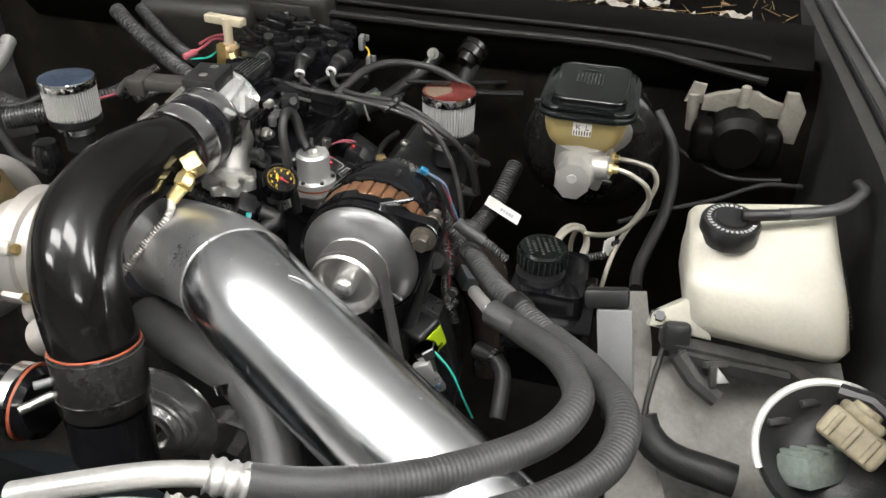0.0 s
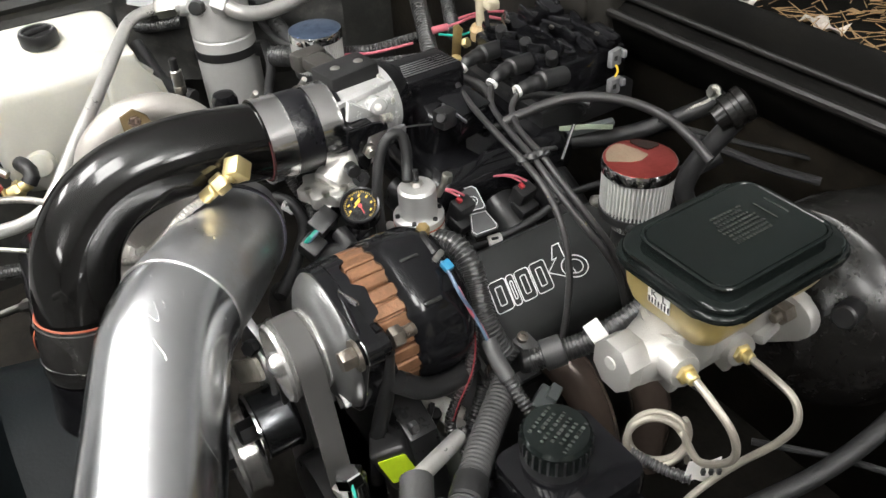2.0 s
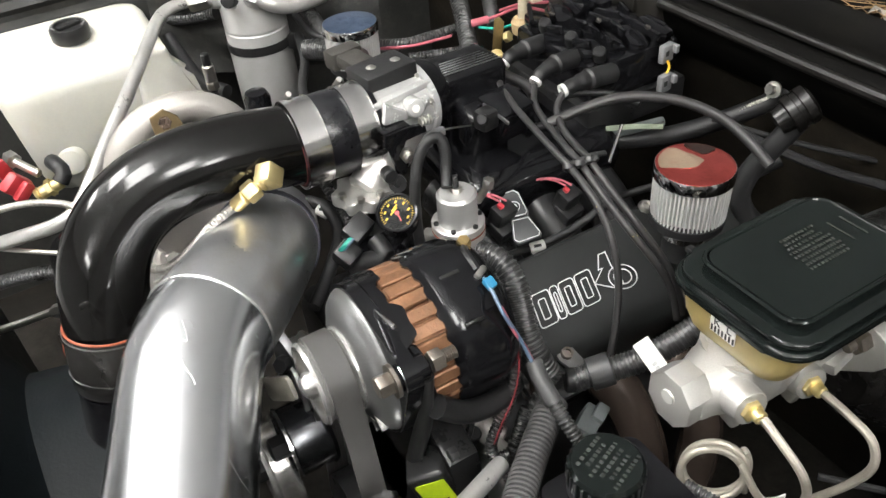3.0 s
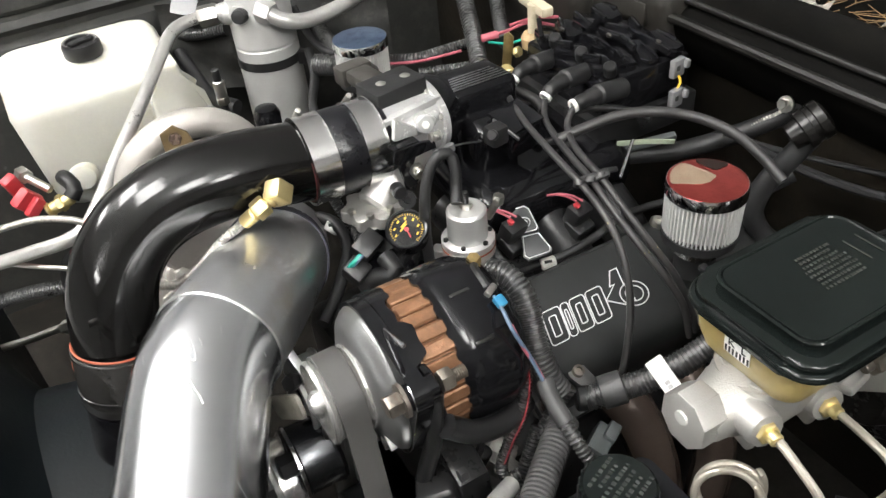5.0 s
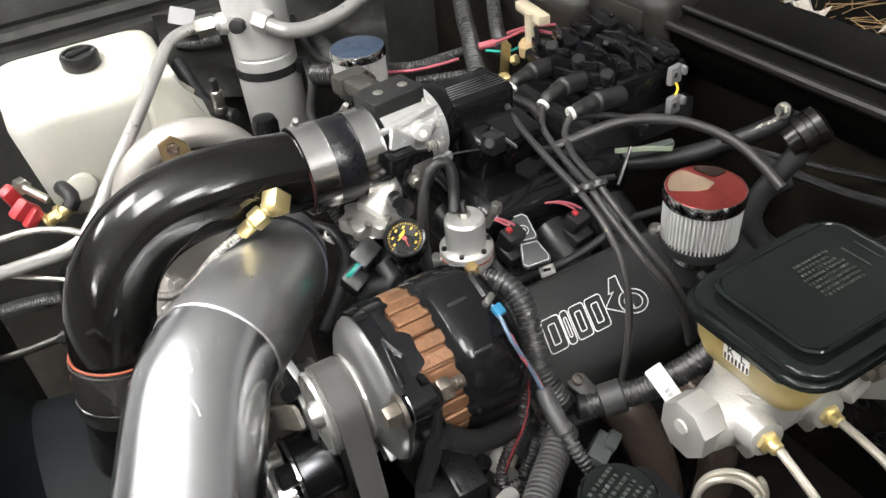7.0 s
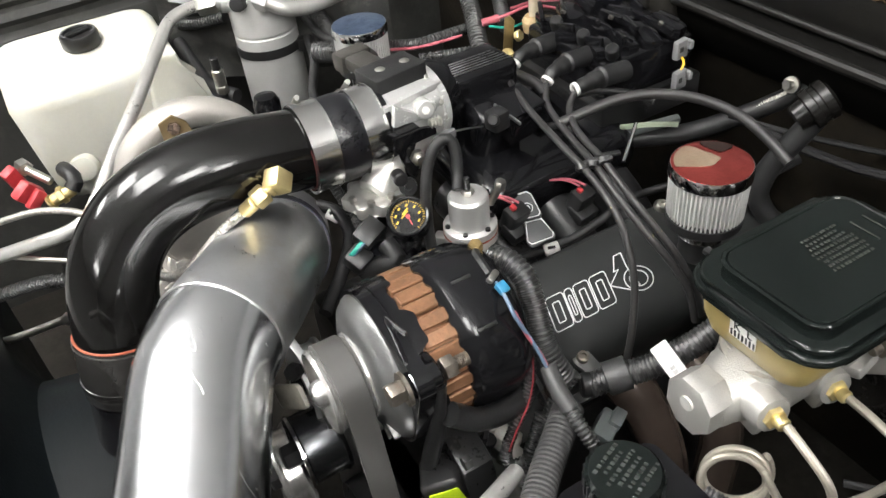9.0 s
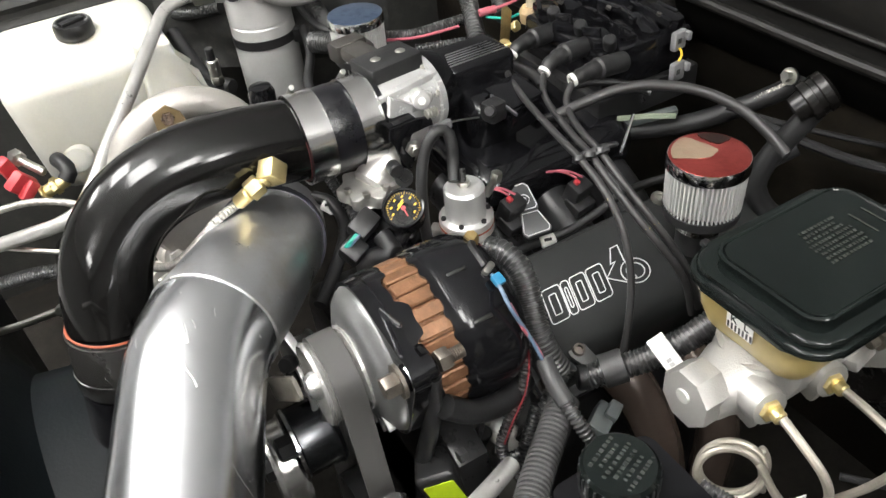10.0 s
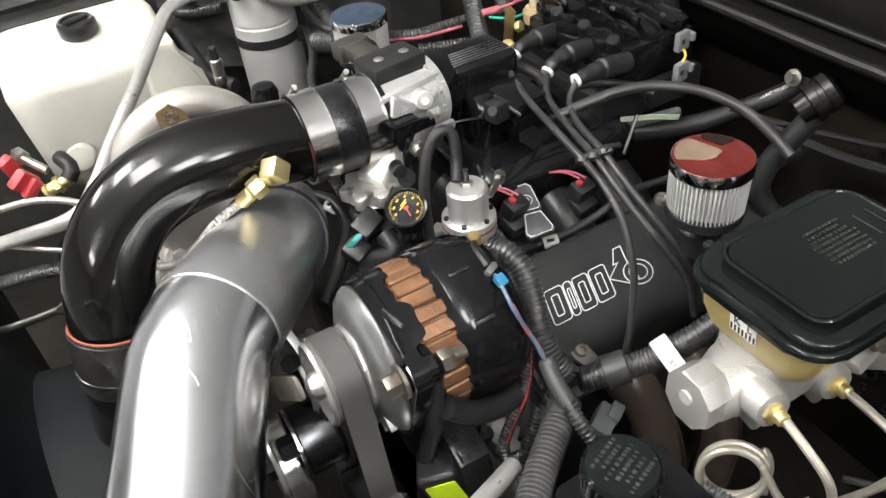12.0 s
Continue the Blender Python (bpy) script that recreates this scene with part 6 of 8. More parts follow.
# ---- plug wires ----
for pts in ([(-0.5189, 1.1366, 0.8460), (-0.4903, 1.1095, 0.8497), (-0.4295, 1.0887, 0.8493), (-0.3684, 1.0734, 0.8518), (-0.3215, 1.0655, 0.8505), (-0.2991, 1.0634, 0.8479), (-0.2532, 1.0554, 0.8395), (-0.2272, 1.0532, 0.8167), (-0.2063, 1.0472, 0.7812), (-0.1935, 1.0368, 0.7442), (-0.1867, 1.0261, 0.7057)],
            [(-0.4530, 1.1331, 0.8481), (-0.4345, 1.1196, 0.8404), (-0.3873, 1.1016, 0.8409), (-0.3404, 1.0871, 0.8440), (-0.2996, 1.0758, 0.8476), (-0.2590, 1.0688, 0.8377), (-0.2238, 1.0730, 0.8160), (-0.2011, 1.0853, 0.7890), (-0.1900, 1.0981, 0.7593), (-0.1846, 1.1076, 0.7180)],
            [(-0.4057, 1.1352, 0.8571), (-0.3981, 1.1221, 0.8489), (-0.3673, 1.1058, 0.8448), (-0.3279, 1.0916, 0.8485), (-0.2980, 1.0838, 0.8504), (-0.2618, 1.0796, 0.8391), (-0.2282, 1.0872, 0.8130), (-0.2064, 1.1018, 0.7803), (-0.1950, 1.1154, 0.7425), (-0.1918, 1.1231, 0.7108)]):
    w = thing("plug_wire", pts[0], "dark grey silicone spark plug wire", "plug wire", "plug wires")
    part("cable", tube(pts, 0.0035, 12, 0.005), WIRE, w)
    for k in range(4):
        q = Vector(pts[6]).lerp(Vector(pts[7]), 0.15 + 0.12 * k)
        part("print_bar", box(q + Vector((0.0015, -0.0010, 0.0026)), (0.0022, 0.0045, 0.0012), 0, (0, 25, -20)), CAP_GOLD, w, "small yellow print bar")
tie = thing("wire_separator", (-0.2990, 1.0743, 0.8542), "black clip that holds the plug wires", "wire clip")
part("bar", merge(box((-0.2990, 1.0745, 0.8510), (0.010, 0.034, 0.005), 0.002, (20, 20, -20)), *[ring(q, (0.55, -0.45, -0.6), 0.0042, 0.0062, 0.005, 16) for q in ((-0.3030, 1.0638, 0.8494), (-0.2996, 1.0736, 0.8511), (-0.2964, 1.0836, 0.8532))]), PLASTIC, tie)
part("tail", box((-0.2932, 1.0901, 0.8567), (0.006, 0.016, 0.003), 0.001, (0, 0, -20)), PLASTIC, tie)


def cable(name, pts, r, material, label, category, group, rib=0.0, n=12):
    e = thing(name, pts[0], label, category, group)
    part("run", ribbed(pts, r, rib, rib * 0.28, n) if rib else tube(pts, r, n, max(0.004, r)), material, e)
    return e


# ---- hoses and looms over the engine ----
cable("vacuum_hose", [(-0.3873, 1.1016, 0.8409), (-0.3799, 1.1286, 0.8480), (-0.3686, 1.1635, 0.8554), (-0.3533, 1.1955, 0.8562), (-0.3268, 1.2337, 0.8479), (-0.2915, 1.2552, 0.8362), (-0.2590, 1.2635, 0.8201), (-0.2323, 1.2648, 0.8064)], 0.0056, WIRE, "thick black vacuum hose arching to the booster", "vacuum hose", "vacuum hoses")
cable("vacuum_hose", [(-0.4391, 1.1523, 0.8320), (-0.4330, 1.1874, 0.8290), (-0.4125, 1.2193, 0.8239), (-0.3884, 1.2313, 0.8195)], 0.004, RUBBER, "thin black vacuum hose", "vacuum hose", "vacuum hoses")
cable("vacuum_hose", [(-0.5879, 1.0461, 0.8272), (-0.5963, 1.0747, 0.8289), (-0.5837, 1.1080, 0.8338), (-0.5578, 1.1324, 0.8345), (-0.5282, 1.1409, 0.8299), (-0.4932, 1.1487, 0.8269), (-0.4751, 1.1476, 0.8217)], 0.0062, WIRE, "thick black vacuum hose behind the plenum", "vacuum hose", "vacuum hoses")
cable("vacuum_hose", [(-0.3786, 0.9367, 0.7520), (-0.3850, 0.9381, 0.7927), (-0.3914, 0.9442, 0.8280), (-0.3980, 0.9550, 0.8531), (-0.3990, 0.9683, 0.8668), (-0.3969, 0.9784, 0.8653), (-0.3905, 0.9799, 0.8524), (-0.3852, 0.9766, 0.8347), (-0.3742, 0.9696, 0.8229)], 0.0058, RUBBER, "black vacuum hose looping to the regulator", "vacuum hose", "vacuum hoses")
cable("vacuum_hose", [(-0.4221, 1.0335, 0.7764), (-0.4219, 1.0630, 0.7769), (-0.4155, 1.0965, 0.7727), (-0.4088, 1.1228, 0.7640)], 0.0045, RUBBER, "black fuel hose behind the regulator", "fuel hose", "fuel hoses")
cable("vacuum_hose", [(-0.4957, 1.0495, 0.7724), (-0.4857, 1.0826, 0.7801), (-0.4708, 1.1203, 0.7847), (-0.4483, 1.1521, 0.7935)], 0.005, RUBBER, "black hose across the intake runners", "vacuum hose", "vacuum hoses")
cable("vacuum_hose", [(-0.4834, 1.0338, 0.7655), (-0.4726, 1.0659, 0.7716), (-0.4595, 1.1043, 0.7788)], 0.005, RUBBER, "black hose across the intake runners", "vacuum hose", "vacuum hoses")
cable("plug_wire", [(-0.3538, 1.0187, 0.7221), (-0.3563, 1.0460, 0.7164), (-0.3526, 1.0644, 0.7179), (-0.3464, 1.0916, 0.7232), (-0.3447, 1.1210, 0.7302), (-0.3446, 1.1518, 0.7397), (-0.3443, 1.1837, 0.7415), (-0.3341, 1.2111, 0.7457)], 0.0046, RUBBER, "black plug wire along the valve cover", "plug wire", "plug wires")
for q, ends in (((-0.3501, 1.0625, 0.7188), ((-0.3526, 1.0553, 0.7175), (-0.3470, 1.0708, 0.7201))), ((-0.4984, 0.8805, 0.7592), ((-0.5034, 0.8750, 0.7617), (-0.4927, 0.8840, 0.7548)))):
    wt = thing("wire_tag", q, "white printed sleeve on a wire", "wire tag", "wire tags")
    part("sleeve", rod(ends[0], ends[1], 0.0066), PAPER, wt)
    part("print_bar", box(Vector(q) + Vector((0.0035, -0.0018, 0.0045)), (0.003, 0.008, 0.003), 0, (0, 30, -20)), INK, wt)
cable("wire_loom", [(-0.5133, 0.8887, 0.7973), (-0.4884, 0.8889, 0.7851), (-0.4624, 0.8916, 0.7732), (-0.4323, 0.8864, 0.7683)], 0.0062, LOOM, "black corrugated wire loom", "wire loom", "wire looms", 0.0045)
cable("wire_loom", [(-0.5201, 0.8714, 0.7626), (-0.4996, 0.8829, 0.7620), (-0.4641, 0.8823, 0.7534), (-0.4250, 0.8524, 0.7402), (-0.3915, 0.8169, 0.7301)], 0.007, RUBBER, "black rubber coolant hose", "hose", "firewall hoses")
cable("wire_loom", [(-0.4133, 0.8725, 0.7384), (-0.4016, 0.8882, 0.7503), (-0.3872, 0.9013, 0.7577), (-0.4088, 0.9006, 0.7658)], 0.010, RUBBER, "black rubber coolant hose", "hose", "firewall hoses")
gp = thing("sensor_plug", (-0.425, 0.876, 0.77), "black sensor plug with teal and white wires", "sensor plug")
part("plug", merge(box((-0.4239, 0.8889, 0.7763), (0.022, 0.03, 0.022), 0.003, (20, 30, 30)), box((-0.4161, 0.8704, 0.7567), (0.024, 0.024, 0.024), 0.004, (20, 30, 30))), PLASTIC, gp)
for k, m_ in enumerate((TEAL, TEAL, BLUE)):
    s_ = Vector((0.001, 0.0022, 0.0002)) * k
    part("wire", tube([Vector((-0.4147, 0.8597, 0.7652)) + s_, Vector((-0.4113, 0.8678, 0.7741)) + s_, Vector((-0.4156, 0.8807, 0.7783)) + s_], 0.0018, 8), m_, gp)
sn = thing("coolant_sensor", (-0.40, 0.88, 0.74), "black coolant neck with a chrome ended sensor", "coolant neck")
part("neck", lathe((-0.4389, 0.9061, 0.7546), (0.3, -0.3, 1), [(-0.05, 0.03), (0, 0.028), (0.01, 0.024), (0.012, 0.012)], 28), SATIN_BLACK, sn)
part("housing", box((-0.4217, 0.9098, 0.7371), (0.07, 0.06, 0.05), 0.012, (10, 0, 30), 3), GLOSS_BLACK, sn)

# ---- injectors, plaque and red connectors ----
for q in ((-0.3763, 1.0351, 0.7575), (-0.3760, 1.1218, 0.7420)):
    q = Vector(q)
    ij = thing("injector", q, "black fuel injector plug with a red clip", "fuel injector", "fuel injectors")
    part("plug", merge(box(q, (0.02, 0.026, 0.03), 0.004, (0, 20, 10)), box(q + Vector((0.004, 0.0, -0.014)), (0.024, 0.03, 0.016), 0.004, (0, 20, 10))), PLASTIC, ij)
    part("clip", box(q + Vector((0.004, -0.004, 0.017)), (0.007, 0.006, 0.005), 0.0015, (0, 20, 10)), RED, ij, "bright red clip")
    for k in range(2):
        s_ = Vector((0.003, 0.006, 0.0)) * k
        part("wire", tube([q + s_ + Vector((0.003, -0.004, 0.022)), q + s_ + Vector((-0.006, -0.012, 0.027)), q + s_ + Vector((-0.016, -0.022, 0.028)), q + s_ + Vector((-0.026, -0.028, 0.022))], 0.0013, 8), PINK, ij)
PLAQUE_M = mat("dark_grey_plaque", (0.055, 0.057, 0.058), 0.35, 0.0, 0.15, 30)
pq = thing("plaque", (-0.387, 1.048, 0.75), "black plaque with bright machined edges on the intake", "plaque")
PQ = Matrix.Translation((-0.3820, 1.0540, 0.7560)) @ pose(0, 0, 0, 10, 18, -14) @ Matrix.Diagonal((0.85, 0.95, 1, 1))
part("upper_plate", prism([(-0.022, -0.009), (-0.019, -0.012), (0.012, -0.015), (0.018, -0.009), (0.020, 0.010), (0.016, 0.013), (-0.016, 0.012), (-0.022, 0.008)], 0, 0.006, PQ, 0.001), PLAQUE_M, pq)
part("lower_plate", prism([(0.0195, -0.009), (0.050, -0.016), (0.056, -0.012), (0.056, 0.014), (0.050, 0.017), (0.023, 0.011)], 0, 0.006, PQ, 0.001), PLAQUE_M, pq)


def plaque_line(pts):
    bm = outline_shape(pts, 0.0007)
    bmesh.ops.transform(bm, matrix=PQ @ Matrix.Translation((0, 0, 0.0062)), verts=bm.verts)
    return bm


part("edge_line", plaque_line([(-0.021, -0.008), (-0.018, -0.011), (0.011, -0.014), (0.017, -0.008), (0.019, 0.009), (0.015, 0.012), (-0.015, 0.011), (-0.021, 0.007)]), SILVER_INK, pq, "bright edge line")
part("emblem_line", plaque_line([(0.003 + 0.008 * math.cos(a), 0.007 * math.sin(a)) for a in [k * math.pi / 8 for k in range(16)]]), SILVER_INK, pq, "bright loop emblem")
part("emblem_line", plaque_line([(0.003 + 0.004 * math.cos(a), 0.0035 * math.sin(a)) for a in [k * math.pi / 6 for k in range(12)]]), SILVER_INK, pq, "bright loop emblem")
part("edge_line", plaque_line([(0.022, -0.008), (0.049, -0.0145), (0.0545, -0.011), (0.0545, 0.013), (0.049, 0.0155), (0.024, 0.010)]), SILVER_INK, pq, "bright edge line")

# ---- alternator wiring ----
aw = thing("alternator_loom", (-0.2481, 0.9466, 0.8197), "thick black corrugated loom over the alternator", "wire loom", "wire looms")
part("sleeve", ribbed([(-0.2670, 0.9378, 0.8281), (-0.2498, 0.9457, 0.8292), (-0.2330, 0.9490, 0.8202), (-0.2170, 0.9470, 0.8005), (-0.2020, 0.9430, 0.7811), (-0.1885, 0.9460, 0.7593), (-0.1800, 0.9520, 0.7430)], 0.0108, 0.0042, 0.0014, 18), LOOM, aw)
for pts, m_ in (([(-0.2195, 0.9130, 0.8456), (-0.2040, 0.9101, 0.8457), (-0.1866, 0.9081, 0.8376), (-0.1795, 0.9185, 0.8094), (-0.1703, 0.9283, 0.7752)], BLUE), ([(-0.1894, 0.9090, 0.8397), (-0.1811, 0.9144, 0.8187), (-0.1777, 0.9253, 0.7918), (-0.1690, 0.9290, 0.7725)], PINK)):
    part("wire", tube(pts, 0.0017, 8), m_, aw)
part("crimp", box((-0.2105, 0.9128, 0.8470), (0.010, 0.009, 0.006), 0.0015, (0, 30, 10)), CLIPBLUE, aw, "blue crimp connector")
part("strap", sweep(spline([(-0.2610, 0.9200, 0.8465), (-0.2520, 0.9150, 0.8500), (-0.2400, 0.9130, 0.8500), (-0.2280, 0.9122, 0.8475)], 0.004), 0.0042, 8), SATIN_BLACK, aw, "black sleeved strap")
part("ring_terminal", merge(box((-0.2590, 0.9190, 0.8460), (0.016, 0.011, 0.004), 0.001, (0, -15, -30)), hexnut((-0.2640, 0.9220, 0.8440), (-0.2630, 0.9215, 0.8530), 0.0062)), GOLDPLATE, aw, "yellow zinc ring terminal")
part("lug", merge(box((-0.2251, 0.9124, 0.8467), (0.006, 0.014, 0.010), 0.002, (0, 30, 30)), hexnut((-0.2573, 0.9247, 0.8338), (-0.2550, 0.9252, 0.8396), 0.006)), STEEL, aw)
cable("wire_loom", [(-0.2148, 0.9280, 0.8033), (-0.2021, 0.9268, 0.7880), (-0.1912, 0.9234, 0.7655), (-0.1817, 0.9116, 0.7396), (-0.1777, 0.8955, 0.7176), (-0.1738, 0.8847, 0.6988), (-0.1691, 0.8857, 0.6858), (-0.1646, 0.8974, 0.6875)], 0.0055, LOOM, "thin corrugated loom with a red wire showing", "wire loom", "wire looms", 0.0036)
cable("wire", [(-0.2098, 0.9280, 0.8073), (-0.1972, 0.9269, 0.7922), (-0.1865, 0.9235, 0.7699), (-0.1770, 0.9118, 0.7442), (-0.1730, 0.8960, 0.7224), (-0.1699, 0.8852, 0.7045)], 0.0008, DIMRED, "red wire along a thin loom", "wire", "firewall wires", n=8)
cable("wire_sleeve", [(-0.1743, 0.9296, 0.7774), (-0.1608, 0.9269, 0.7701), (-0.1417, 0.9267, 0.7595)], 0.0075, HOSE, "grey rubber splice sleeve on a wire", "wire sleeve", "wire looms")
cable("wire_loom", [(-0.1428, 0.9265, 0.7606), (-0.1294, 0.9276, 0.7508), (-0.1130, 0.9321, 0.7346)], 0.0062, LOOM, "thin black corrugated loom", "wire loom", "wire looms", 0.004)
cable("wire_loom", [(-0.1859, 0.9307, 0.7067), (-0.1789, 0.9183, 0.6915), (-0.1722, 0.9054, 0.6764), (-0.1622, 0.8921, 0.6573)], 0.006, LOOM, "thin grey corrugated loom", "wire loom", "wire looms", 0.0036)
cable("wire_loom", [(-0.1804, 0.9627, 0.7433), (-0.1832, 0.9440, 0.7194), (-0.1796, 0.9292, 0.6987)], 0.0062, LOOM, "thin black corrugated loom", "wire loom", "wire looms", 0.004)
cable("wire_loom", [(-0.1864, 0.9851, 0.7062), (-0.1754, 1.0073, 0.7146), (-0.1630, 1.0318, 0.7226), (-0.1502, 1.0575, 0.7390), (-0.1433, 1.0817, 0.7533), (-0.1360, 1.1112, 0.7701)], 0.0118, LOOM, "thick black corrugated loom along the valve cover", "wire loom", "wire looms", 0.0042, 18)
jc = thing("loom_clamp", (-0.1730, 1.0049, 0.7185), "grey rubber clamp round the thick loom", "loom clamp")
part("band", lathe((-0.1798, 0.9961, 0.7131), Vector((-0.1709, 1.0161, 0.7193)) - Vector((-0.1798, 0.9961, 0.7131)), [(0, 0.0135), (0.001, 0.0155), (0.021, 0.0155), (0.022, 0.0135)], 24), HOSE, jc)
part("sleeve", rod((-0.1911, 0.9771, 0.7069), (-0.1859, 0.9872, 0.7068), 0.0115), RUBBER, jc)
lt = thing("wire_label", (-0.14, 1.046, 0.725), "white printed flag label on the thick loom", "wire tag", "wire tags")
FA, FB = Vector((-0.162, 1.041, 0.739)), Vector((-0.118, 1.044, 0.714))
FU = Vector((0.32, -0.36, 0.62)).normalized()
FX_ = (FB - FA).normalized()
FZ = (FU - FX_ * FU.dot(FX_)).normalized()
FM = Matrix.Translation((FA + FB) / 2 + FU * 0.016 - FX_ * 0.004) @ Matrix((FX_, FZ.cross(FX_), FZ)).transposed().to_4x4()
part("flag", prism(rounded((FB - FA).length, 0.016, 0.001, 2), 0, 0.0008, FM), PAPER, lt)
for k in range(5):
    part("print_bar", prism([(-0.0016, -0.0022), (0.0016, -0.0022), (0.0016, 0.0022), (-0.0016, 0.0022)], 0.0008, 0.0012, FM @ Matrix.Translation((0.002 + 0.0042 * (k - 1), -0.001, 0))), CAP_PRINT, lt)

# ---- two large hoses across the front ----
HU = [(-0.1080, 0.8120, 0.7480), (-0.0732, 0.7920, 0.7479), (-0.0250, 0.7308, 0.7695), (-0.0052, 0.6735, 0.7787), (-0.0216, 0.6309, 0.7770), (-0.0697, 0.5828, 0.7790), (-0.1202, 0.5407, 0.7906), (-0.1573, 0.5145, 0.8024), (-0.2107, 0.4868, 0.8207)]
hu = thing("heater_hose_pair_upper", HU[4], "thick grey-black sleeved hose across the engine front", "hose", "front hoses")
part("ribbed_sleeve", ribbed(HU[1:8], 0.0142, 0.0042, 0.00035, 22), HOSE, hu)
part("smooth_end", tube([HU[0], Vector(HU[0]).lerp(Vector(HU[1]), 0.5), HU[1]], 0.0135, 20), HOSE, hu)
part("rear_nipple", rod((-0.1080, 0.8120, 0.7480), (-0.1380, 0.8720, 0.7255), 0.0075), BARE_ALU, hu, "bare aluminium tube end")
part("smooth_sleeve", tube([(-0.1553, 0.5155, 0.8025), (-0.1838, 0.4997, 0.8102), (-0.2140, 0.4848, 0.8221)], 0.0135, 22), HOSE, hu)
part("crimp", ribbed([(-0.2115, 0.4864, 0.8207), (-0.2251, 0.4804, 0.8268), (-0.2371, 0.4761, 0.8322)], 0.0135, 0.009, 0.002, 22), BARE_ALU, hu, "silver crimped collar")
part("alloy_tube", tube([(-0.2364, 0.4765, 0.8322), (-0.2578, 0.4661, 0.8373), (-0.2832, 0.4570, 0.8359), (-0.3625, 0.4373, 0.8155)], 0.0088, 16), BARE_ALU, hu, "bare aluminium tube")
HL = [(-0.1609, 0.9406, 0.7341), (-0.1116, 0.8759, 0.7326), (-0.0422, 0.7999, 0.7389), (0.0102, 0.7314, 0.7570), (0.0348, 0.6764, 0.7661), (0.0273, 0.6254, 0.7654), (-0.0127, 0.5742, 0.7670), (-0.0808, 0.5211, 0.7753), (-0.1510, 0.4807, 0.7927), (-0.1880, 0.4612, 0.8079), (-0.2210, 0.4472, 0.8227)]
hl = thing("heater_hose_pair_lower", HL[5], "thick grey-black sleeved hose below the first one", "hose", "front hoses")
part("ribbed_sleeve", ribbed(HL[2:10], 0.0152, 0.0042, 0.00035, 22), HOSE, hl)
part("upper_run", ribbed(HL[:3], 0.0132, 0.0045, 0.0012, 20), HOSE, hl)
part("cuff", lathe(HL[1], Vector(HL[2]) - Vector(HL[1]), [(0.03, 0.0135), (0.032, 0.015), (0.052, 0.015), (0.054, 0.0135)], 22), RUBBER, hl)
part("smooth_sleeve", tube([(-0.1861, 0.4619, 0.8076), (-0.2051, 0.4533, 0.8154), (-0.2242, 0.4456, 0.8244)], 0.0145, 22), HOSE, hl)
part("crimp", ribbed([(-0.2215, 0.4465, 0.8238), (-0.2349, 0.4421, 0.8300), (-0.2473, 0.4374, 0.8353)], 0.0145, 0.009, 0.002, 22), BARE_ALU, hl, "silver crimped collar")
part("alloy_tube", tube([(-0.2465, 0.4378, 0.8353), (-0.2682, 0.4317, 0.8373), (-0.3305, 0.4186, 0.8237)], 0.0092, 16), BARE_ALU, hl, "bare aluminium tube")
rh = thing("radiator_hose", (-0.2917, 0.6457, 0.7274), "smooth dark grey radiator hose", "radiator hose")
part("hose", tube([(-0.4627, 0.7240, 0.7262), (-0.3831, 0.6945, 0.7255), (-0.3139, 0.6626, 0.7283), (-0.2765, 0.6348, 0.7122), (-0.2567, 0.6044, 0.6858), (-0.2408, 0.5694, 0.6648)], 0.024, 24), HOSE, rh)
part("clamp", ring((-0.3227, 0.6670, 0.7307), (0.35, -0.3, -0.7), 0.024, 0.0262, 0.01, 28), CLAMP, rh)
lb = thing("lower_bracket", (-0.1664, 0.7705, 0.6893), "bare metal tube stubs and bracket below the alternator", "bracket")
part("plate", box((-0.1624, 0.7750, 0.6750), (0.02, 0.010, 0.05), 0.004, (10, -25, 10)), REGALU, lb)
part("ferrule", merge(rod((-0.1694, 0.7827, 0.7074), (-0.1617, 0.7805, 0.6819), 0.011), hexnut((-0.1705, 0.7790, 0.7121), (-0.1655, 0.7795, 0.7008), 0.013)), CHROME, lb)
part("wire", tube([(-0.1624, 0.7775, 0.7140), (-0.1385, 0.7720, 0.6915), (-0.1230, 0.7686, 0.6593), (-0.1118, 0.7685, 0.6343)], 0.0013, 8), TEAL, lb, "green wire")
part("blue_mark", box((-0.1540, 0.7752, 0.6653), (0.010, 0.004, 0.008), 0.001), BLUE, lb)
part("stub", rod((-0.1258, 0.8411, 0.6685), (-0.1009, 0.8283, 0.6713), 0.010), RUBBER, lb)
part("stub_ring", ring((-0.1030, 0.8294, 0.6711), (0.0249, -0.0128, 0.0028), 0.009, 0.0115, 0.005, 20), CHROME, lb, "bright crimp ring")
part("stub", tube([(-0.1009, 0.8283, 0.6713), (-0.0900, 0.8180, 0.6640), (-0.0870, 0.8000, 0.6480), (-0.0862, 0.7790, 0.6300)], 0.009, 14), RUBBER, lb)

# ---- exhaust header, engine side clutter ----
ex = thing("exhaust_header", (-0.15, 1.1, 0.6), "brown heat-stained exhaust header tube", "exhaust header")
part("primary_tube", tube([(-0.225, 1.040, 0.662), (-0.195, 1.052, 0.638), (-0.168, 1.062, 0.588), (-0.152, 1.066, 0.52), (-0.145, 1.066, 0.44)], 0.024, 28), HEADER, ex)
part("primary_tube", tube([(-0.225, 1.130, 0.640), (-0.185, 1.140, 0.610), (-0.158, 1.145, 0.555), (-0.146, 1.130, 0.48)], 0.023, 28), HEADER, ex)
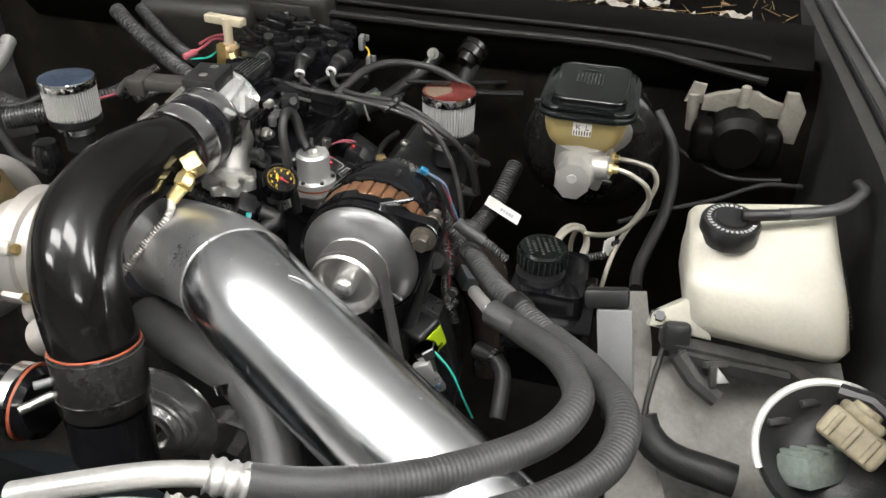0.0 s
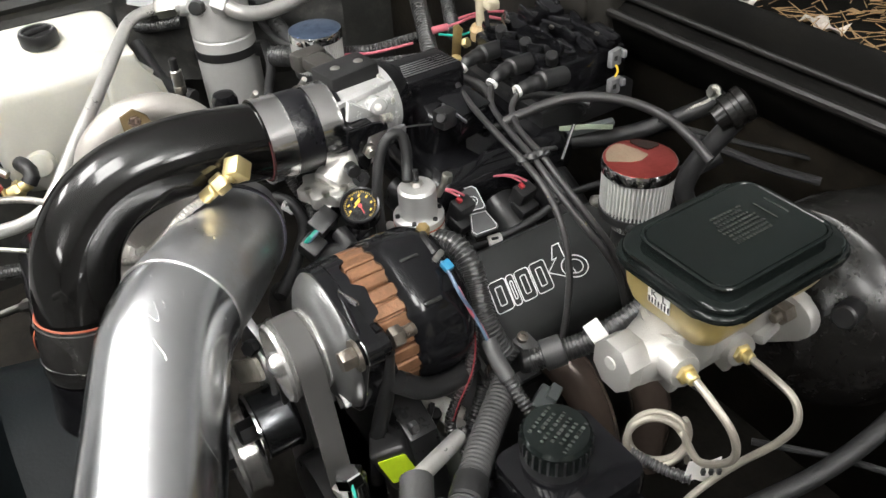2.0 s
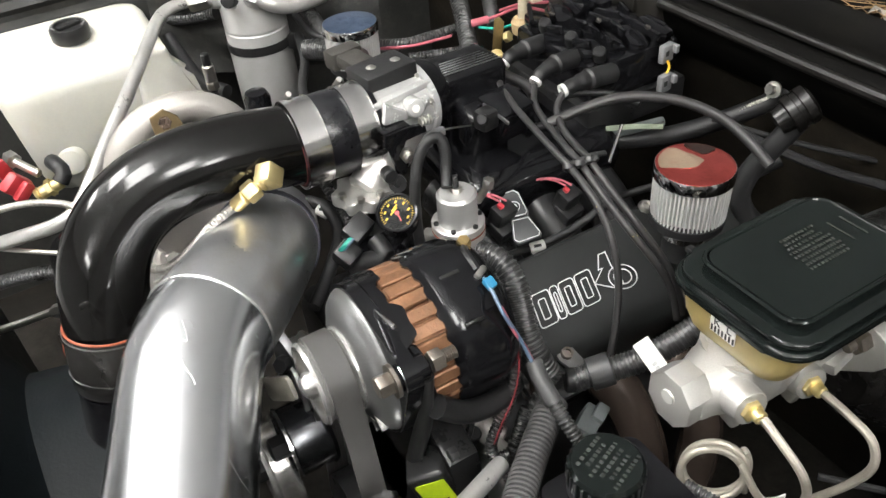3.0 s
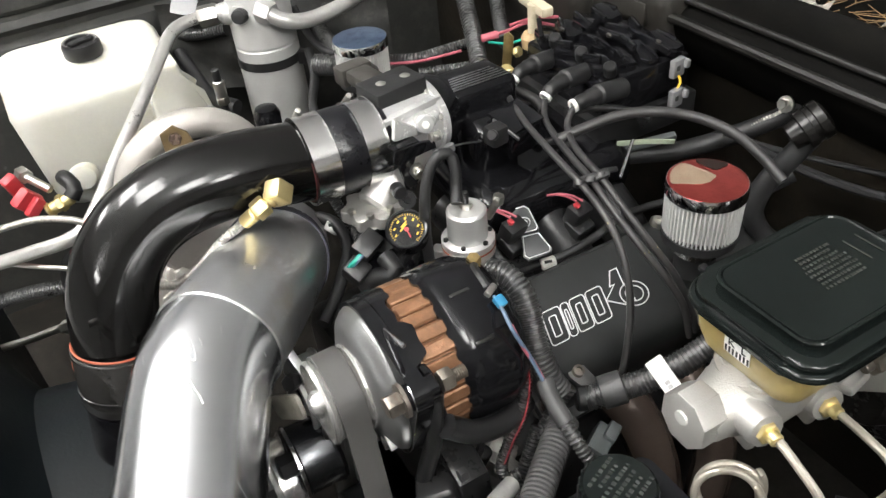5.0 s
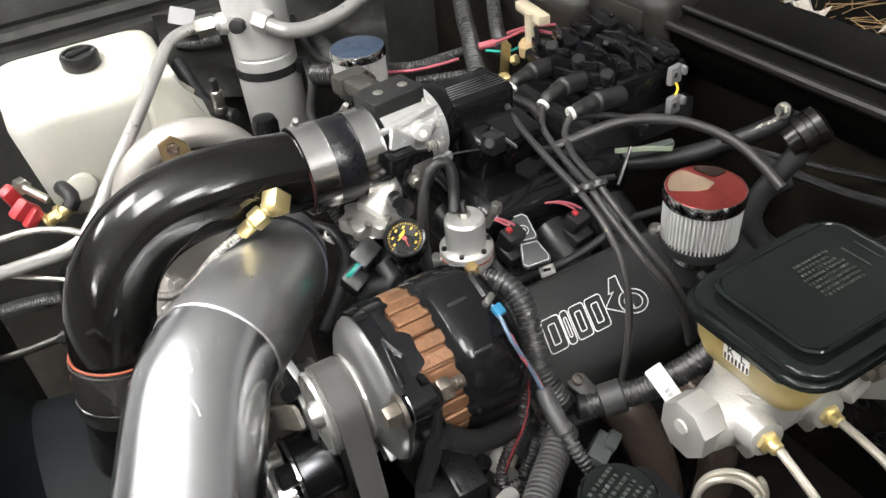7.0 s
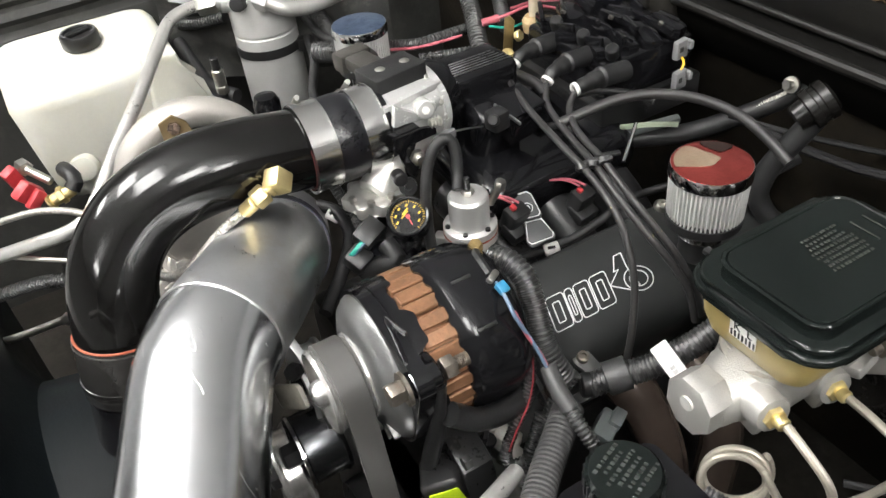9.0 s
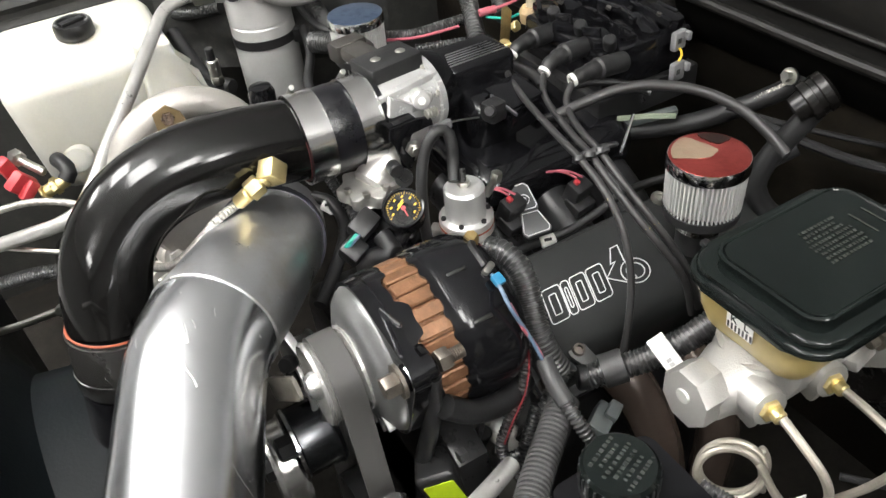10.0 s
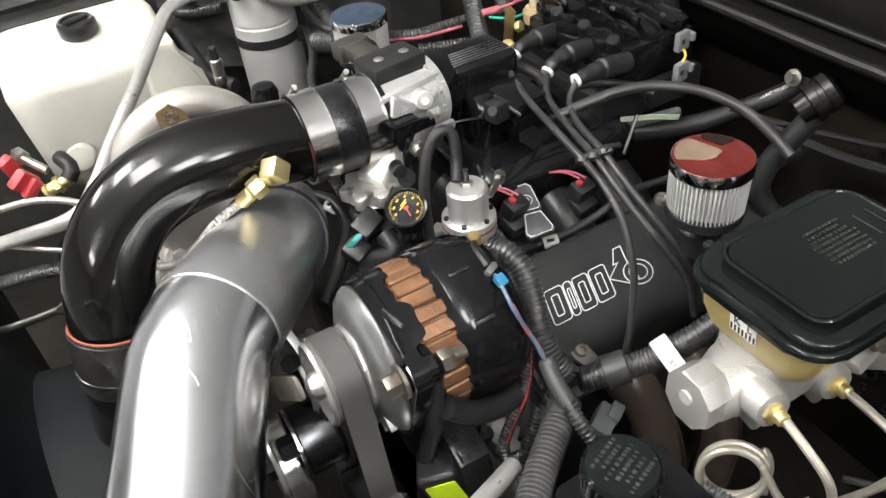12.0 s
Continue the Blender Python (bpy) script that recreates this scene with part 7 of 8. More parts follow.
part("flange", box((-0.238, 1.09, 0.650), (0.014, 0.24, 0.045), 0.004, (0, 25, 0)), HEADER, ex)
cn = thing("wire_connector", (-0.1696, 0.9929, 0.6590), "grey four-way wiring connector", "wire connector")
part("shell", merge(box((-0.1697, 0.9897, 0.6571), (0.02, 0.034, 0.022), 0.003, (0, 20, 30)), box((-0.1683, 1.0017, 0.6625), (0.012, 0.02, 0.018), 0.002, (0, 20, 30))), GREYBOX, cn)
cn = thing("wire_connector", (-0.1706, 0.9508, 0.6683), "dull bracket with bare steel fittings", "bracket")
part("tab", merge(box((-0.2121, 0.8977, 0.6527), (0.05, 0.02, 0.03), 0.004, (0, 20, 20)), rod((-0.2227, 0.8990, 0.6655), (-0.2028, 0.9136, 0.6512), 0.011)), CAST, cn)
part("bolt", hexnut((-0.2126, 0.8821, 0.6767), (-0.2093, 0.8859, 0.6751), 0.011), SATIN_BLACK, cn)

# ---- power steering reservoir ----
ps = thing("steering_reservoir", (-0.06, 0.92, 0.65), "black power steering reservoir with ribbed cap", "fluid reservoir")
part("tank", loft([[( -0.058 + a * s, 0.925 + b * s, z) for a, b in rounded(0.085, 0.10, 0.012, 4)] for s, z in ((0.9, 0.60), (1.0, 0.62), (1.0, 0.728), (0.96, 0.735), (0.6, 0.738))]), GLOSS_BLACK, ps)
part("step", box((-0.052, 0.915, 0.702), (0.098, 0.112, 0.007), 0.0025), GLOSS_BLACK, ps, "glossy moulded ledge")
part("step", box((-0.052, 0.915, 0.668), (0.100, 0.115, 0.007), 0.0025), GLOSS_BLACK, ps, "glossy moulded ledge")
part("neck", lathe((-0.07, 0.92, 0.735), (0, 0, 1), [(0, 0.029), (0.012, 0.027), (0.014, 0.024)], 32), PLASTIC, ps)
pc = part("cap", lathe((-0.07, 0.92, 0.747), (0, 0, 1), [(0, 0.0275), (0.002, 0.029), (0.02, 0.0285), (0.023, 0.026)], 40), LID_BLACK, ps, "black screw cap with faint text")
part("cap_text", text_rows((-0.07, 0.92, 0.7703), 6, 0.036, 0.0065, 0.0024, 5, 20), CAPTEXT, pc, "faint worn print")
for k in range(28):
    a = 2 * math.pi * k / 28
    part("cap_rib", box((-0.07 + 0.0288 * math.cos(a), 0.92 + 0.0288 * math.sin(a), 0.757), (0.0016, 0.0016, 0.016), 0), PLASTIC, pc)

# ---- grey plate ----
gb = thing("support_plate", (0.025, 0.815, 0.72), "flat grey metal support plate with a black end cap", "support plate")
part("plate", box((0.025, 0.815, 0.722), (0.036, 0.009, 0.092), 0.002, (-22, -11, 0)), GREYPAINT, gb)
part("end_cap", box((0.036, 0.795, 0.668), (0.032, 0.02, 0.03), 0.005, (-22, -11, 0)), RUBBER, gb, "black rubber end cap")
part("top_cap", box((0.008, 0.842, 0.77), (0.045, 0.02, 0.02), 0.004, (-22, -11, 0)), SATIN_BLACK, gb)

# ---- washer bottle ----
wb = thing("washer_bottle", (0.15, 0.87, 0.7), "off-white plastic washer bottle with black cap", "washer bottle")


def quad_ring(c00, c10, c11, c01, r=0.16, n=4):
    """A rounded four-cornered outline between four corners."""
    c = [Vector(p) for p in (c00, c10, c11, c01)]
    out = []
    for k in range(4):
        a, b, d = c[k - 1], c[k], c[(k + 1) % 4]
        p, q = b.lerp(a, r), b.lerp(d, r)
        for i in range(n + 1):
            t = i / n
            out.append(p.lerp(b, t).lerp(b.lerp(q, t), t))
    return out


part("tank", loft([quad_ring((0.105, 0.85, 0.742), (0.22, 0.83, 0.75), (0.225, 0.95, 0.745), (0.10, 0.94, 0.74)),
                   quad_ring((0.093, 0.838, 0.748), (0.234, 0.808, 0.760), (0.240, 0.965, 0.752), (0.085, 0.95, 0.748)),
                   quad_ring((0.086, 0.833, 0.765), (0.238, 0.802, 0.775), (0.242, 0.97, 0.77), (0.078, 0.95, 0.77)),
                   quad_ring((0.082, 0.842, 0.79), (0.232, 0.825, 0.80), (0.238, 0.968, 0.805), (0.076, 0.945, 0.80)),
                   quad_ring((0.0810, 0.8475, 0.802), (0.2280, 0.8400, 0.812), (0.236, 0.967, 0.816), (0.0765, 0.943, 0.811)),
                   quad_ring((0.0815, 0.8530, 0.8045), (0.2265, 0.8470, 0.8145), (0.2345, 0.966, 0.818), (0.0775, 0.942, 0.8135)),
                   quad_ring((0.077, 0.862, 0.832), (0.216, 0.885, 0.84), (0.226, 0.965, 0.845), (0.076, 0.935, 0.838)),
                   quad_ring((0.080, 0.870, 0.8435), (0.209, 0.898, 0.850), (0.220, 0.960, 0.852), (0.080, 0.930, 0.846)),
                   quad_ring((0.090, 0.880, 0.847), (0.200, 0.905, 0.853), (0.210, 0.955, 0.853), (0.090, 0.924, 0.848))]), WHITE_TANK_OLD, wb, angle=70)
part("mount_tab", prism([(-0.034, -0.008), (-0.03, 0.006), (0.02, 0.036), (0.03, -0.016)], -0.01, 0.01, Matrix.Translation((0.085, 0.842, 0.757)) @ pose(0, 0, 0, 62, 0, 5), 0.004), WHITE_TANK_OLD, wb)
part("tab_bolt", merge(lathe((0.063, 0.838, 0.758), (-0.1, -0.6, 0.8), [(0, 0.010), (0.004, 0.010), (0.005, 0.007)], 20), hexnut((0.0625, 0.835, 0.762), (0.062, 0.831, 0.767), 0.006)), SATIN_BLACK, wb)
wcap = part("cap", lathe((0.114, 0.888, 0.836), (0, -0.12, 1), [(0, 0.027), (0.003, 0.029), (0.02, 0.029), (0.023, 0.027), (0.023, 0.017), (0.0255, 0.016), (0.026, 0.01)], 48), PLASTIC, wb, "black cap with a worn text ring")
part("cap_spout", tube([(0.122, 0.882, 0.866), (0.145, 0.886, 0.868), (0.165, 0.893, 0.868)], 0.006, 12), PLASTIC, wcap)
for k in range(30):
    a = 2 * math.pi * k / 30
    if 3 < k < 28:
        part("cap_text_bar", box((0.114 + 0.022 * math.cos(a + 0.3), 0.885 + 0.022 * math.sin(a + 0.3), 0.8592 + 0.12 * 0.022 * math.sin(a + 0.3)), (0.0036, 0.0026, 0.0007), 0, (6, 0, math.degrees(a + 0.3))), CAP_PRINT, wcap)
cable("washer_hose", [(0.158, 0.892, 0.868), (0.19, 0.905, 0.868), (0.22, 0.925, 0.868), (0.245, 0.96, 0.87), (0.25, 1.0, 0.86)], 0.0062, HOSE, "grey rubber washer hose from the cap", "washer hose", "vacuum hoses")

# ---- front corner: apron, rail, horn, lamp socket ----
solo("apron", sheet([[(0.0290, 0.8845, 0.7529), (0.0499, 0.9018, 0.7448)], [(0.0354, 0.8407, 0.7173), (0.0630, 0.8548, 0.7097)], [(0.0527, 0.7962, 0.6738), (0.0716, 0.7982, 0.6645)], [(0.0363, 0.7587, 0.6344), (0.0819, 0.7683, 0.6360)], [(0.0380, 0.7158, 0.5939), (0.0974, 0.7309, 0.6120)], [(0.0499, 0.6788, 0.5549), (0.1133, 0.6968, 0.5743)]], 0.004), APRON, "dusty dark inner apron panel", "apron", kind="structure")
solo("tray", sheet([[(0.0639, 0.8311, 0.7132), (0.1074, 0.8490, 0.7094), (0.2535, 0.8707, 0.7170)], [(0.0643, 0.8013, 0.6910), (0.1296, 0.8263, 0.6830), (0.2662, 0.8270, 0.6863)], [(0.0744, 0.7660, 0.6555), (0.1291, 0.7731, 0.6481), (0.2781, 0.7847, 0.6581)], [(0.0962, 0.7374, 0.6037), (0.1741, 0.7547, 0.5951), (0.2921, 0.7585, 0.6145)]], 0.003), APRON, "dusty grey metal tray below the bottle", "tray", kind="structure")
cr_ = thing("support_rail", (0.1415, 0.8142, 0.7305), "dusty black support rail with a notch", "support rail")
part("channel", merge(sweep([Vector((0.0782, 0.8228, 0.7375)), Vector((0.1333, 0.8211, 0.7360)), Vector((0.1911, 0.8157, 0.7368)), Vector((0.2098, 0.7975, 0.7363))], 0.012, 4), sweep([Vector((0.0850, 0.8150, 0.7353)), Vector((0.1361, 0.8113, 0.7336)), Vector((0.1906, 0.8044, 0.7363))], 0.009, 4)), DUSTBLACK, cr_)
part("leg", sweep([Vector((0.0844, 0.8122, 0.7373)), Vector((0.1049, 0.8007, 0.7180)), Vector((0.1291, 0.7908, 0.7073))], 0.010, 8), DUSTBLACK, cr_)
part("tab", prism([(-0.006, -0.008), (0.007, -0.008), (-0.004, 0.008)], 0, 0.003, Matrix.Translation((0.1275, 0.7980, 0.7321)) @ pose(0, 0, 0, 50, 0, 20), 0.0006), PALEMETAL, cr_, "small pale clip")
part("slot_frame", merge(box((0.1215, 0.8043, 0.7389), (0.024, 0.006, 0.006), 0.001, (-30, 0, 20)), box((0.1198, 0.7959, 0.7289), (0.006, 0.006, 0.022), 0.001, (-30, 0, 20))), DUSTBLACK, cr_)
part("end_block", box((0.0803, 0.8309, 0.7470), (0.028, 0.03, 0.03), 0.006, (-20, 0, 10)), SATIN_BLACK, cr_)
cable("drain_hose", [(0.0597, 0.7720, 0.6817), (0.0693, 0.7594, 0.6677), (0.0926, 0.7449, 0.6603), (0.1209, 0.7344, 0.6642), (0.1524, 0.7291, 0.6638)], 0.016, RUBBER, "black rubber boot at the front corner", "hose", "front hoses", n=18)
cable("panel_edge", [(0.0730, 0.8339, 0.7288), (0.0656, 0.8003, 0.6924), (0.0624, 0.7711, 0.6610)], 0.003, DUSTBLACK, "dark rolled edge of the dusty panel", "panel edge", "front hoses")
ho = thing("horn", (0.1798, 0.7236, 0.7460), "black horn disc with a pale metal rim", "horn")
HO, HN = Vector((0.1965, 0.6670, 0.7820)), Vector((-0.139, -0.540, 0.830)).normalized()
part("disc", lathe(HO - HN * 0.03, HN, [(0, 0.03), (0.005, 0.050), (0.02, 0.0560), (0.030, 0.0565), (0.033, 0.054), (0.030, 0.050), (0.022, 0.040), (0.018, 0.030), (0.019, 0.012)], 52), PLASTIC, ho)
HX = (Vector((-0.010, 0.042, 0.039)) - HN * HN.dot(Vector((-0.010, 0.042, 0.039)))).normalized()
HY = HN.cross(HX)
part("rim", sweep([HO + HN * 0.001 + 0.0575 * (math.cos(radians(g)) * HX + math.sin(radians(g)) * HY) for g in range(-32, 108, 4)], 0.0036, 10), PALEMETAL, ho, "pale bare metal rim")
for g in (10, 52):
    part("slot", box(HO - HN * 0.006 + 0.043 * (math.cos(radians(g)) * HX + math.sin(radians(g)) * HY), (0.030, 0.007, 0.005), 0.002, (40, 10, 35)), INK, ho, "dark slot in the disc")
part("arm", sweep([HO + HX * 0.050 - HY * 0.012, HO + HX * 0.040 - HY * 0.034 + HN * 0.006, HO + HX * 0.022 - HY * 0.048 + HN * 0.006], 0.008, 10), SATIN_BLACK, ho)
so = thing("lamp_socket", (0.2084, 0.671, 0.78), "dirty cream lamp socket with a grey-green connector", "lamp socket")
SM = Matrix.Translation((0.2084, 0.6710, 0.8040)) @ pose(0, 0, 0, -38, 14, -32)


def on_socket(bm):
    bmesh.ops.transform(bm, matrix=SM, verts=bm.verts)
    return bm


part("socket", on_socket(box((0, 0, -0.004), (0.050, 0.044, 0.026), 0.005, (0, 0, 0), 3)), CREAMDIRT, so)
part("socket_step", on_socket(box((-0.004, 0.003, 0.012), (0.034, 0.030, 0.010), 0.004, (0, 0, 8), 3)), CREAMDIRT, so)
part("socket_collar", on_socket(lathe((-0.004, 0.004, 0.016), (0, 0, 1), [(0, 0.012), (0.005, 0.0115), (0.006, 0.008), (0.002, 0.006)], 20)), CREAMDIRT, so)
for k in range(3):
    part("socket_rib", on_socket(box((-0.016 + 0.015 * k, -0.022, -0.004), (0.005, 0.006, 0.022), 0.0015)), CREAMDIRT, so)
part("locking_tab", on_socket(box((0.024, -0.012, 0.008), (0.008, 0.012, 0.008), 0.002, (0, 20, 0))), PALESCRAP, so, "small pale tab")
GM = Matrix.Translation((0.1860, 0.6640, 0.7660)) @ pose(0, 0, 0, -35, 10, 38)
plug_bm = box((0, 0, 0), (0.048, 0.032, 0.026), 0.004, (0, 0, 0), 2)
bmesh.ops.transform(plug_bm, matrix=GM, verts=plug_bm.verts)
gplug = part("plug", plug_bm, GREENGREY, so, "grey-green connector")
for k in range(4):
    rib_bm = box((-0.017 + 0.0115 * k, 0, 0.0135), (0.0045, 0.030, 0.005), 0.0012)
    bmesh.ops.transform(rib_bm, matrix=GM, verts=rib_bm.verts)
    part("plug_rib", rib_bm, GREENGREY, gplug)
lead_bm = tube([(0.022, 0, 0), (0.036, 0.004, -0.004), (0.050, 0.016, -0.020)], 0.005, 10)
bmesh.ops.transform(lead_bm, matrix=GM, verts=lead_bm.verts)
part("plug_lead", lead_bm, RUBBER, so)
# corner of the bay behind the bottle
cable("wire_loom", [(0.2252, 0.9825, 0.8124), (0.2351, 0.9493, 0.7975), (0.2447, 0.9083, 0.7724), (0.2498, 0.8815, 0.7515)], 0.008, LOOM, "dusty corrugated loom along the fender", "wire loom", "wire looms", 0.0045)
cable("vacuum_hose", [(0.0406, 1.2347, 0.8197), (0.0655, 1.1981, 0.7908), (0.0708, 1.1288, 0.7665), (0.0635, 1.0697, 0.7459), (0.0490, 1.0130, 0.7330), (0.0398, 0.9643, 0.7276), (0.0396, 0.9341, 0.7231)], 0.0075, RUBBER, "black rubber hose down the inner fender", "hose", "front hoses")
cable("wire", [(0.0094, 1.0618, 0.7340), (0.0638, 1.1036, 0.7374), (0.1274, 1.1301, 0.7501), (0.1883, 1.1491, 0.7725), (0.2333, 1.1478, 0.7779)], 0.003, RUBBER, "thin black wire across the inner fender", "wire", "firewall wires", n=8)
cable("wire", [(0.0610, 1.2509, 0.7748), (0.0994, 1.2303, 0.7588), (0.1505, 1.2071, 0.7489), (0.2131, 1.1828, 0.7660)], 0.003, RUBBER, "thin black wire across the inner fender", "wire", "firewall wires", n=8)
cable("wire_loom", [(-0.048, 0.985, 0.716), (-0.02, 0.995, 0.716), (0.0, 1.005, 0.718)], 0.005, LOOM, "thin black corrugated loom", "wire loom", "wire looms", 0.0036)
wm = thing("wiper_motor", (0.15, 1.26, 0.82), "pale cast bracket over a dark wiper motor", "wiper motor")
part("arch", prism([(-0.05, -0.012), (0.06, -0.012), (0.06, 0.008), (0.03, 0.012), (0.02, 0.022), (-0.01, 0.022), (-0.03, 0.012), (-0.05, 0.008)], 0, 0.012, Matrix.Translation((0.148, 1.245, 0.838)) @ UPRIGHT, 0.003), CREAM, wm)
part("post", rod((0.090, 1.262, 0.79), (0.086, 1.258, 0.846), 0.007, 0.009), CREAM, wm)
part("post", lathe((0.15, 1.242, 0.84), (0, 0, 1), [(0, 0.008), (0.028, 0.0065), (0.03, 0.004)], 14), CREAM, wm)
part("flap", prism([(-0.012, -0.034), (0.014, -0.036), (0.018, 0.012), (0.004, 0.036), (-0.012, 0.036)], 0, 0.012, Matrix.Translation((0.213, 1.235, 0.832)) @ UPRIGHT, 0.003), CREAM, wm)
part("ear", prism([(-0.014, -0.01), (0.01, -0.01), (0.012, 0.018), (-0.006, 0.02)], 0, 0.008, Matrix.Translation((0.088, 1.255, 0.842)) @ UPRIGHT, 0.002), CREAM, wm)
part("motor_can", lathe((0.15, 1.20, 0.795), Y, [(0, 0.03), (0.01, 0.042), (0.06, 0.045), (0.09, 0.04)], 36), BODY_BLACK, wm)
part("gear_cover", box((0.15, 1.23, 0.79), (0.12, 0.05, 0.06), 0.015, (0, 0, 0), 3), BODY_BLACK, wm)

# ---- firewall details ----
for y0, z0, y1, z1, r in ((1.352, 0.868, 1.352, 0.856, 0.0065), (1.372, 0.885, 1.37, 0.883, 0.004)):
    sp = thing("seal_strip", (-0.1, y0, z0), "dark grey rubber strip along the cowl", "seal strip", "cowl strips")
    part("strip", tube([(-0.55, y0, z0 + 0.004), (-0.3, y0, z0 + 0.002), (0.0, y0, z0), (0.12, y0 - 0.004, z1 - 0.004), (0.19, y0 - 0.01, z1 - 0.012)], r, 10, 0.03), STRIP, sp)
solo("cowl", sheet([[(x, 1.40, 0.80), (x, 1.362, 0.848), (x, 1.358, 0.862), (x, 1.372, 0.876), (x, 1.395, 0.884), (x, 1.42, 0.896), (x, 1.424, 0.902), (x, 1.43, 0.885), (x, 1.52, 0.875), (x, 1.62, 0.905), (x, 1.80, 1.05)] for x in [-1.1 + 0.15 * k for k in range(10)]], 0.003), COWL_BLACK, "black steel cowl panel with a trough", "cowl", kind="structure")
rng = random.Random(8)
lf = bmesh.new()
for k in range(300):
    x, y = rng.uniform(-0.75, 0.24) if k % 2 else rng.gauss(-0.2, 0.09), rng.uniform(1.44, 1.60)
    z = 0.877 + max(0, y - 1.52) * 0.3 + rng.uniform(0.003, 0.012)
    L, w, a = rng.uniform(0.015, 0.06), rng.uniform(0.0004, 0.0010), rng.uniform(0, math.pi)
    if k % 9 == 0:
        L, w = rng.uniform(0.008, 0.016), rng.uniform(0.006, 0.010)
    d, s, tilt = Vector((math.cos(a), math.sin(a), 0)), Vector((-math.sin(a), math.cos(a), 0)), rng.uniform(0, 0.25) * L
    ps_ = [Vector((x, y, z)) - d * L / 2 - s * w, Vector((x, y, z)) - d * L / 2 + s * w, Vector((x, y, z + tilt)) + d * L / 2 + s * w * 0.4, Vector((x, y, z + tilt)) + d * L / 2 - s * w * 0.4]
    top = [lf.verts.new(p) for p in ps_]
    bot = [lf.verts.new(p - Vector((0, 0, 0.0008))) for p in ps_]
    lf.faces.new(top)
    lf.faces.new(bot[::-1])
    for i in range(4):
        lf.faces.new((top[i], bot[i], bot[(i + 1) % 4], top[(i + 1) % 4]))
solo("leaf_litter", lf, LEAF, "dry pine needles and leaf scraps in the cowl trough", "leaf litter", kind="stuff")
for x, y, w in ((-0.08, 1.50, 0.07), (0.02, 1.47, 0.06), (-0.30, 1.47, 0.05), (0.12, 1.50, 0.05), (-0.18, 1.455, 0.04), (0.06, 1.455, 0.045), (-0.02, 1.53, 0.06), (-0.42, 1.46, 0.05)):
    dbr = thing("paper_scrap", (x, y, 0.885), "crumpled pale scrap in the cowl trough", "paper scrap", "cowl scraps")
    part("scrap", sheet([[(x + w * u, y + 0.022 * v + 0.004 * math.sin(7 * u), 0.889 + 0.006 * math.sin(9 * u + 5 * v)) for u in (0, 0.2, 0.4, 0.6, 0.8, 1.0)] for v in (0, 0.4, 0.8, 1)], 0.0008), PALESCRAP, dbr)
gr = thing("booster_hose", (-0.235, 1.31, 0.85), "black vacuum hose with a ribbed valve at the firewall", "vacuum hose", "vacuum hoses")
part("valve", lathe((-0.2388, 1.3180, 0.8600), (-0.35, -0.75, -0.55), [(0, 0.015), (0.004, 0.021), (0.012, 0.021), (0.013, 0.019), (0.018, 0.019), (0.019, 0.021), (0.027, 0.021), (0.028, 0.016), (0.04, 0.014)], 28), GLOSSY_SHELL, gr)
part("hose", tube([(-0.2386, 1.3108, 0.8483), (-0.2461, 1.2997, 0.8261), (-0.2568, 1.2869, 0.7984), (-0.2633, 1.2753, 0.7748), (-0.2637, 1.2695, 0.7475), (-0.2504, 1.2783, 0.7211), (-0.2303, 1.2938, 0.7071)], 0.0115, 16), RUBBER, gr)
gs = thing("ground_strap", (-0.323, 1.379, 0.818), "braided ground strap bolted to the firewall", "ground strap")
part("lug", merge(ring((-0.324, 1.372, 0.818), (0.1, -1, 0.3), 0.004, 0.0095, 0.003, 18), hexnut((-0.324, 1.369, 0.819), (-0.324, 1.362, 0.821), 0.0062)), STEEL, gs)
part("braid", ribbed([(-0.3258, 1.3774, 0.8127), (-0.3317, 1.3713, 0.8029), (-0.3430, 1.3593, 0.7926), (-0.3537, 1.3423, 0.7788)], 0.0032, 0.003, 0.0007, 8), BRAID, gs)
cable("wire_loom", [(-0.4223, 1.2249, 0.7571), (-0.3918, 1.2854, 0.7571), (-0.3639, 1.3365, 0.7709), (-0.3357, 1.3740, 0.7928), (-0.3163, 1.3916, 0.8133)], 0.011, RUBBER, "black taped loom across the firewall", "wire loom", "wire looms")
cable("wire", [(-0.3512, 1.3104, 0.7900), (-0.3061, 1.3336, 0.7843), (-0.2564, 1.3657, 0.7785), (-0.1949, 1.4151, 0.7691)], 0.0035, RUBBER, "black wire across the firewall", "wire", "firewall wires", n=8)
cable("wire", [(-0.3109, 1.3216, 0.7829), (-0.2642, 1.3411, 0.7732), (-0.2206, 1.3601, 0.7668), (-0.1737, 1.3881, 0.7618)], 0.0055, RUBBER, "black hose across the firewall", "hose", "firewall hoses", n=8)
ft = thing("fuse_strip", (-0.4035, 1.2410, 0.7774), "small clear connector with pale wires", "wire connector")
part("shell", box((-0.4035, 1.2410, 0.7774), (0.010, 0.072, 0.010), 0.003, (10, 10, -25)), GREYBOX, ft)
for k in range(3):
    s_ = Vector((0.0, 0.0, -0.0022)) * k
    part("wire", tube([Vector((-0.4142, 1.2072, 0.7863)) + s_, Vector((-0.3959, 1.2331, 0.7884)) + s_, Vector((-0.3789, 1.2621, 0.7858)) + s_], 0.0012, 6), PALEWIRE, ft)
st = thing("strut_rod", (-0.3781, 1.1913, 0.7846), "thin bright dipstick tube", "dipstick")
part("tube", rod((-0.3661, 1.1721, 0.7761), (-0.3933, 1.2116, 0.7976), 0.0022), CHROME, st)
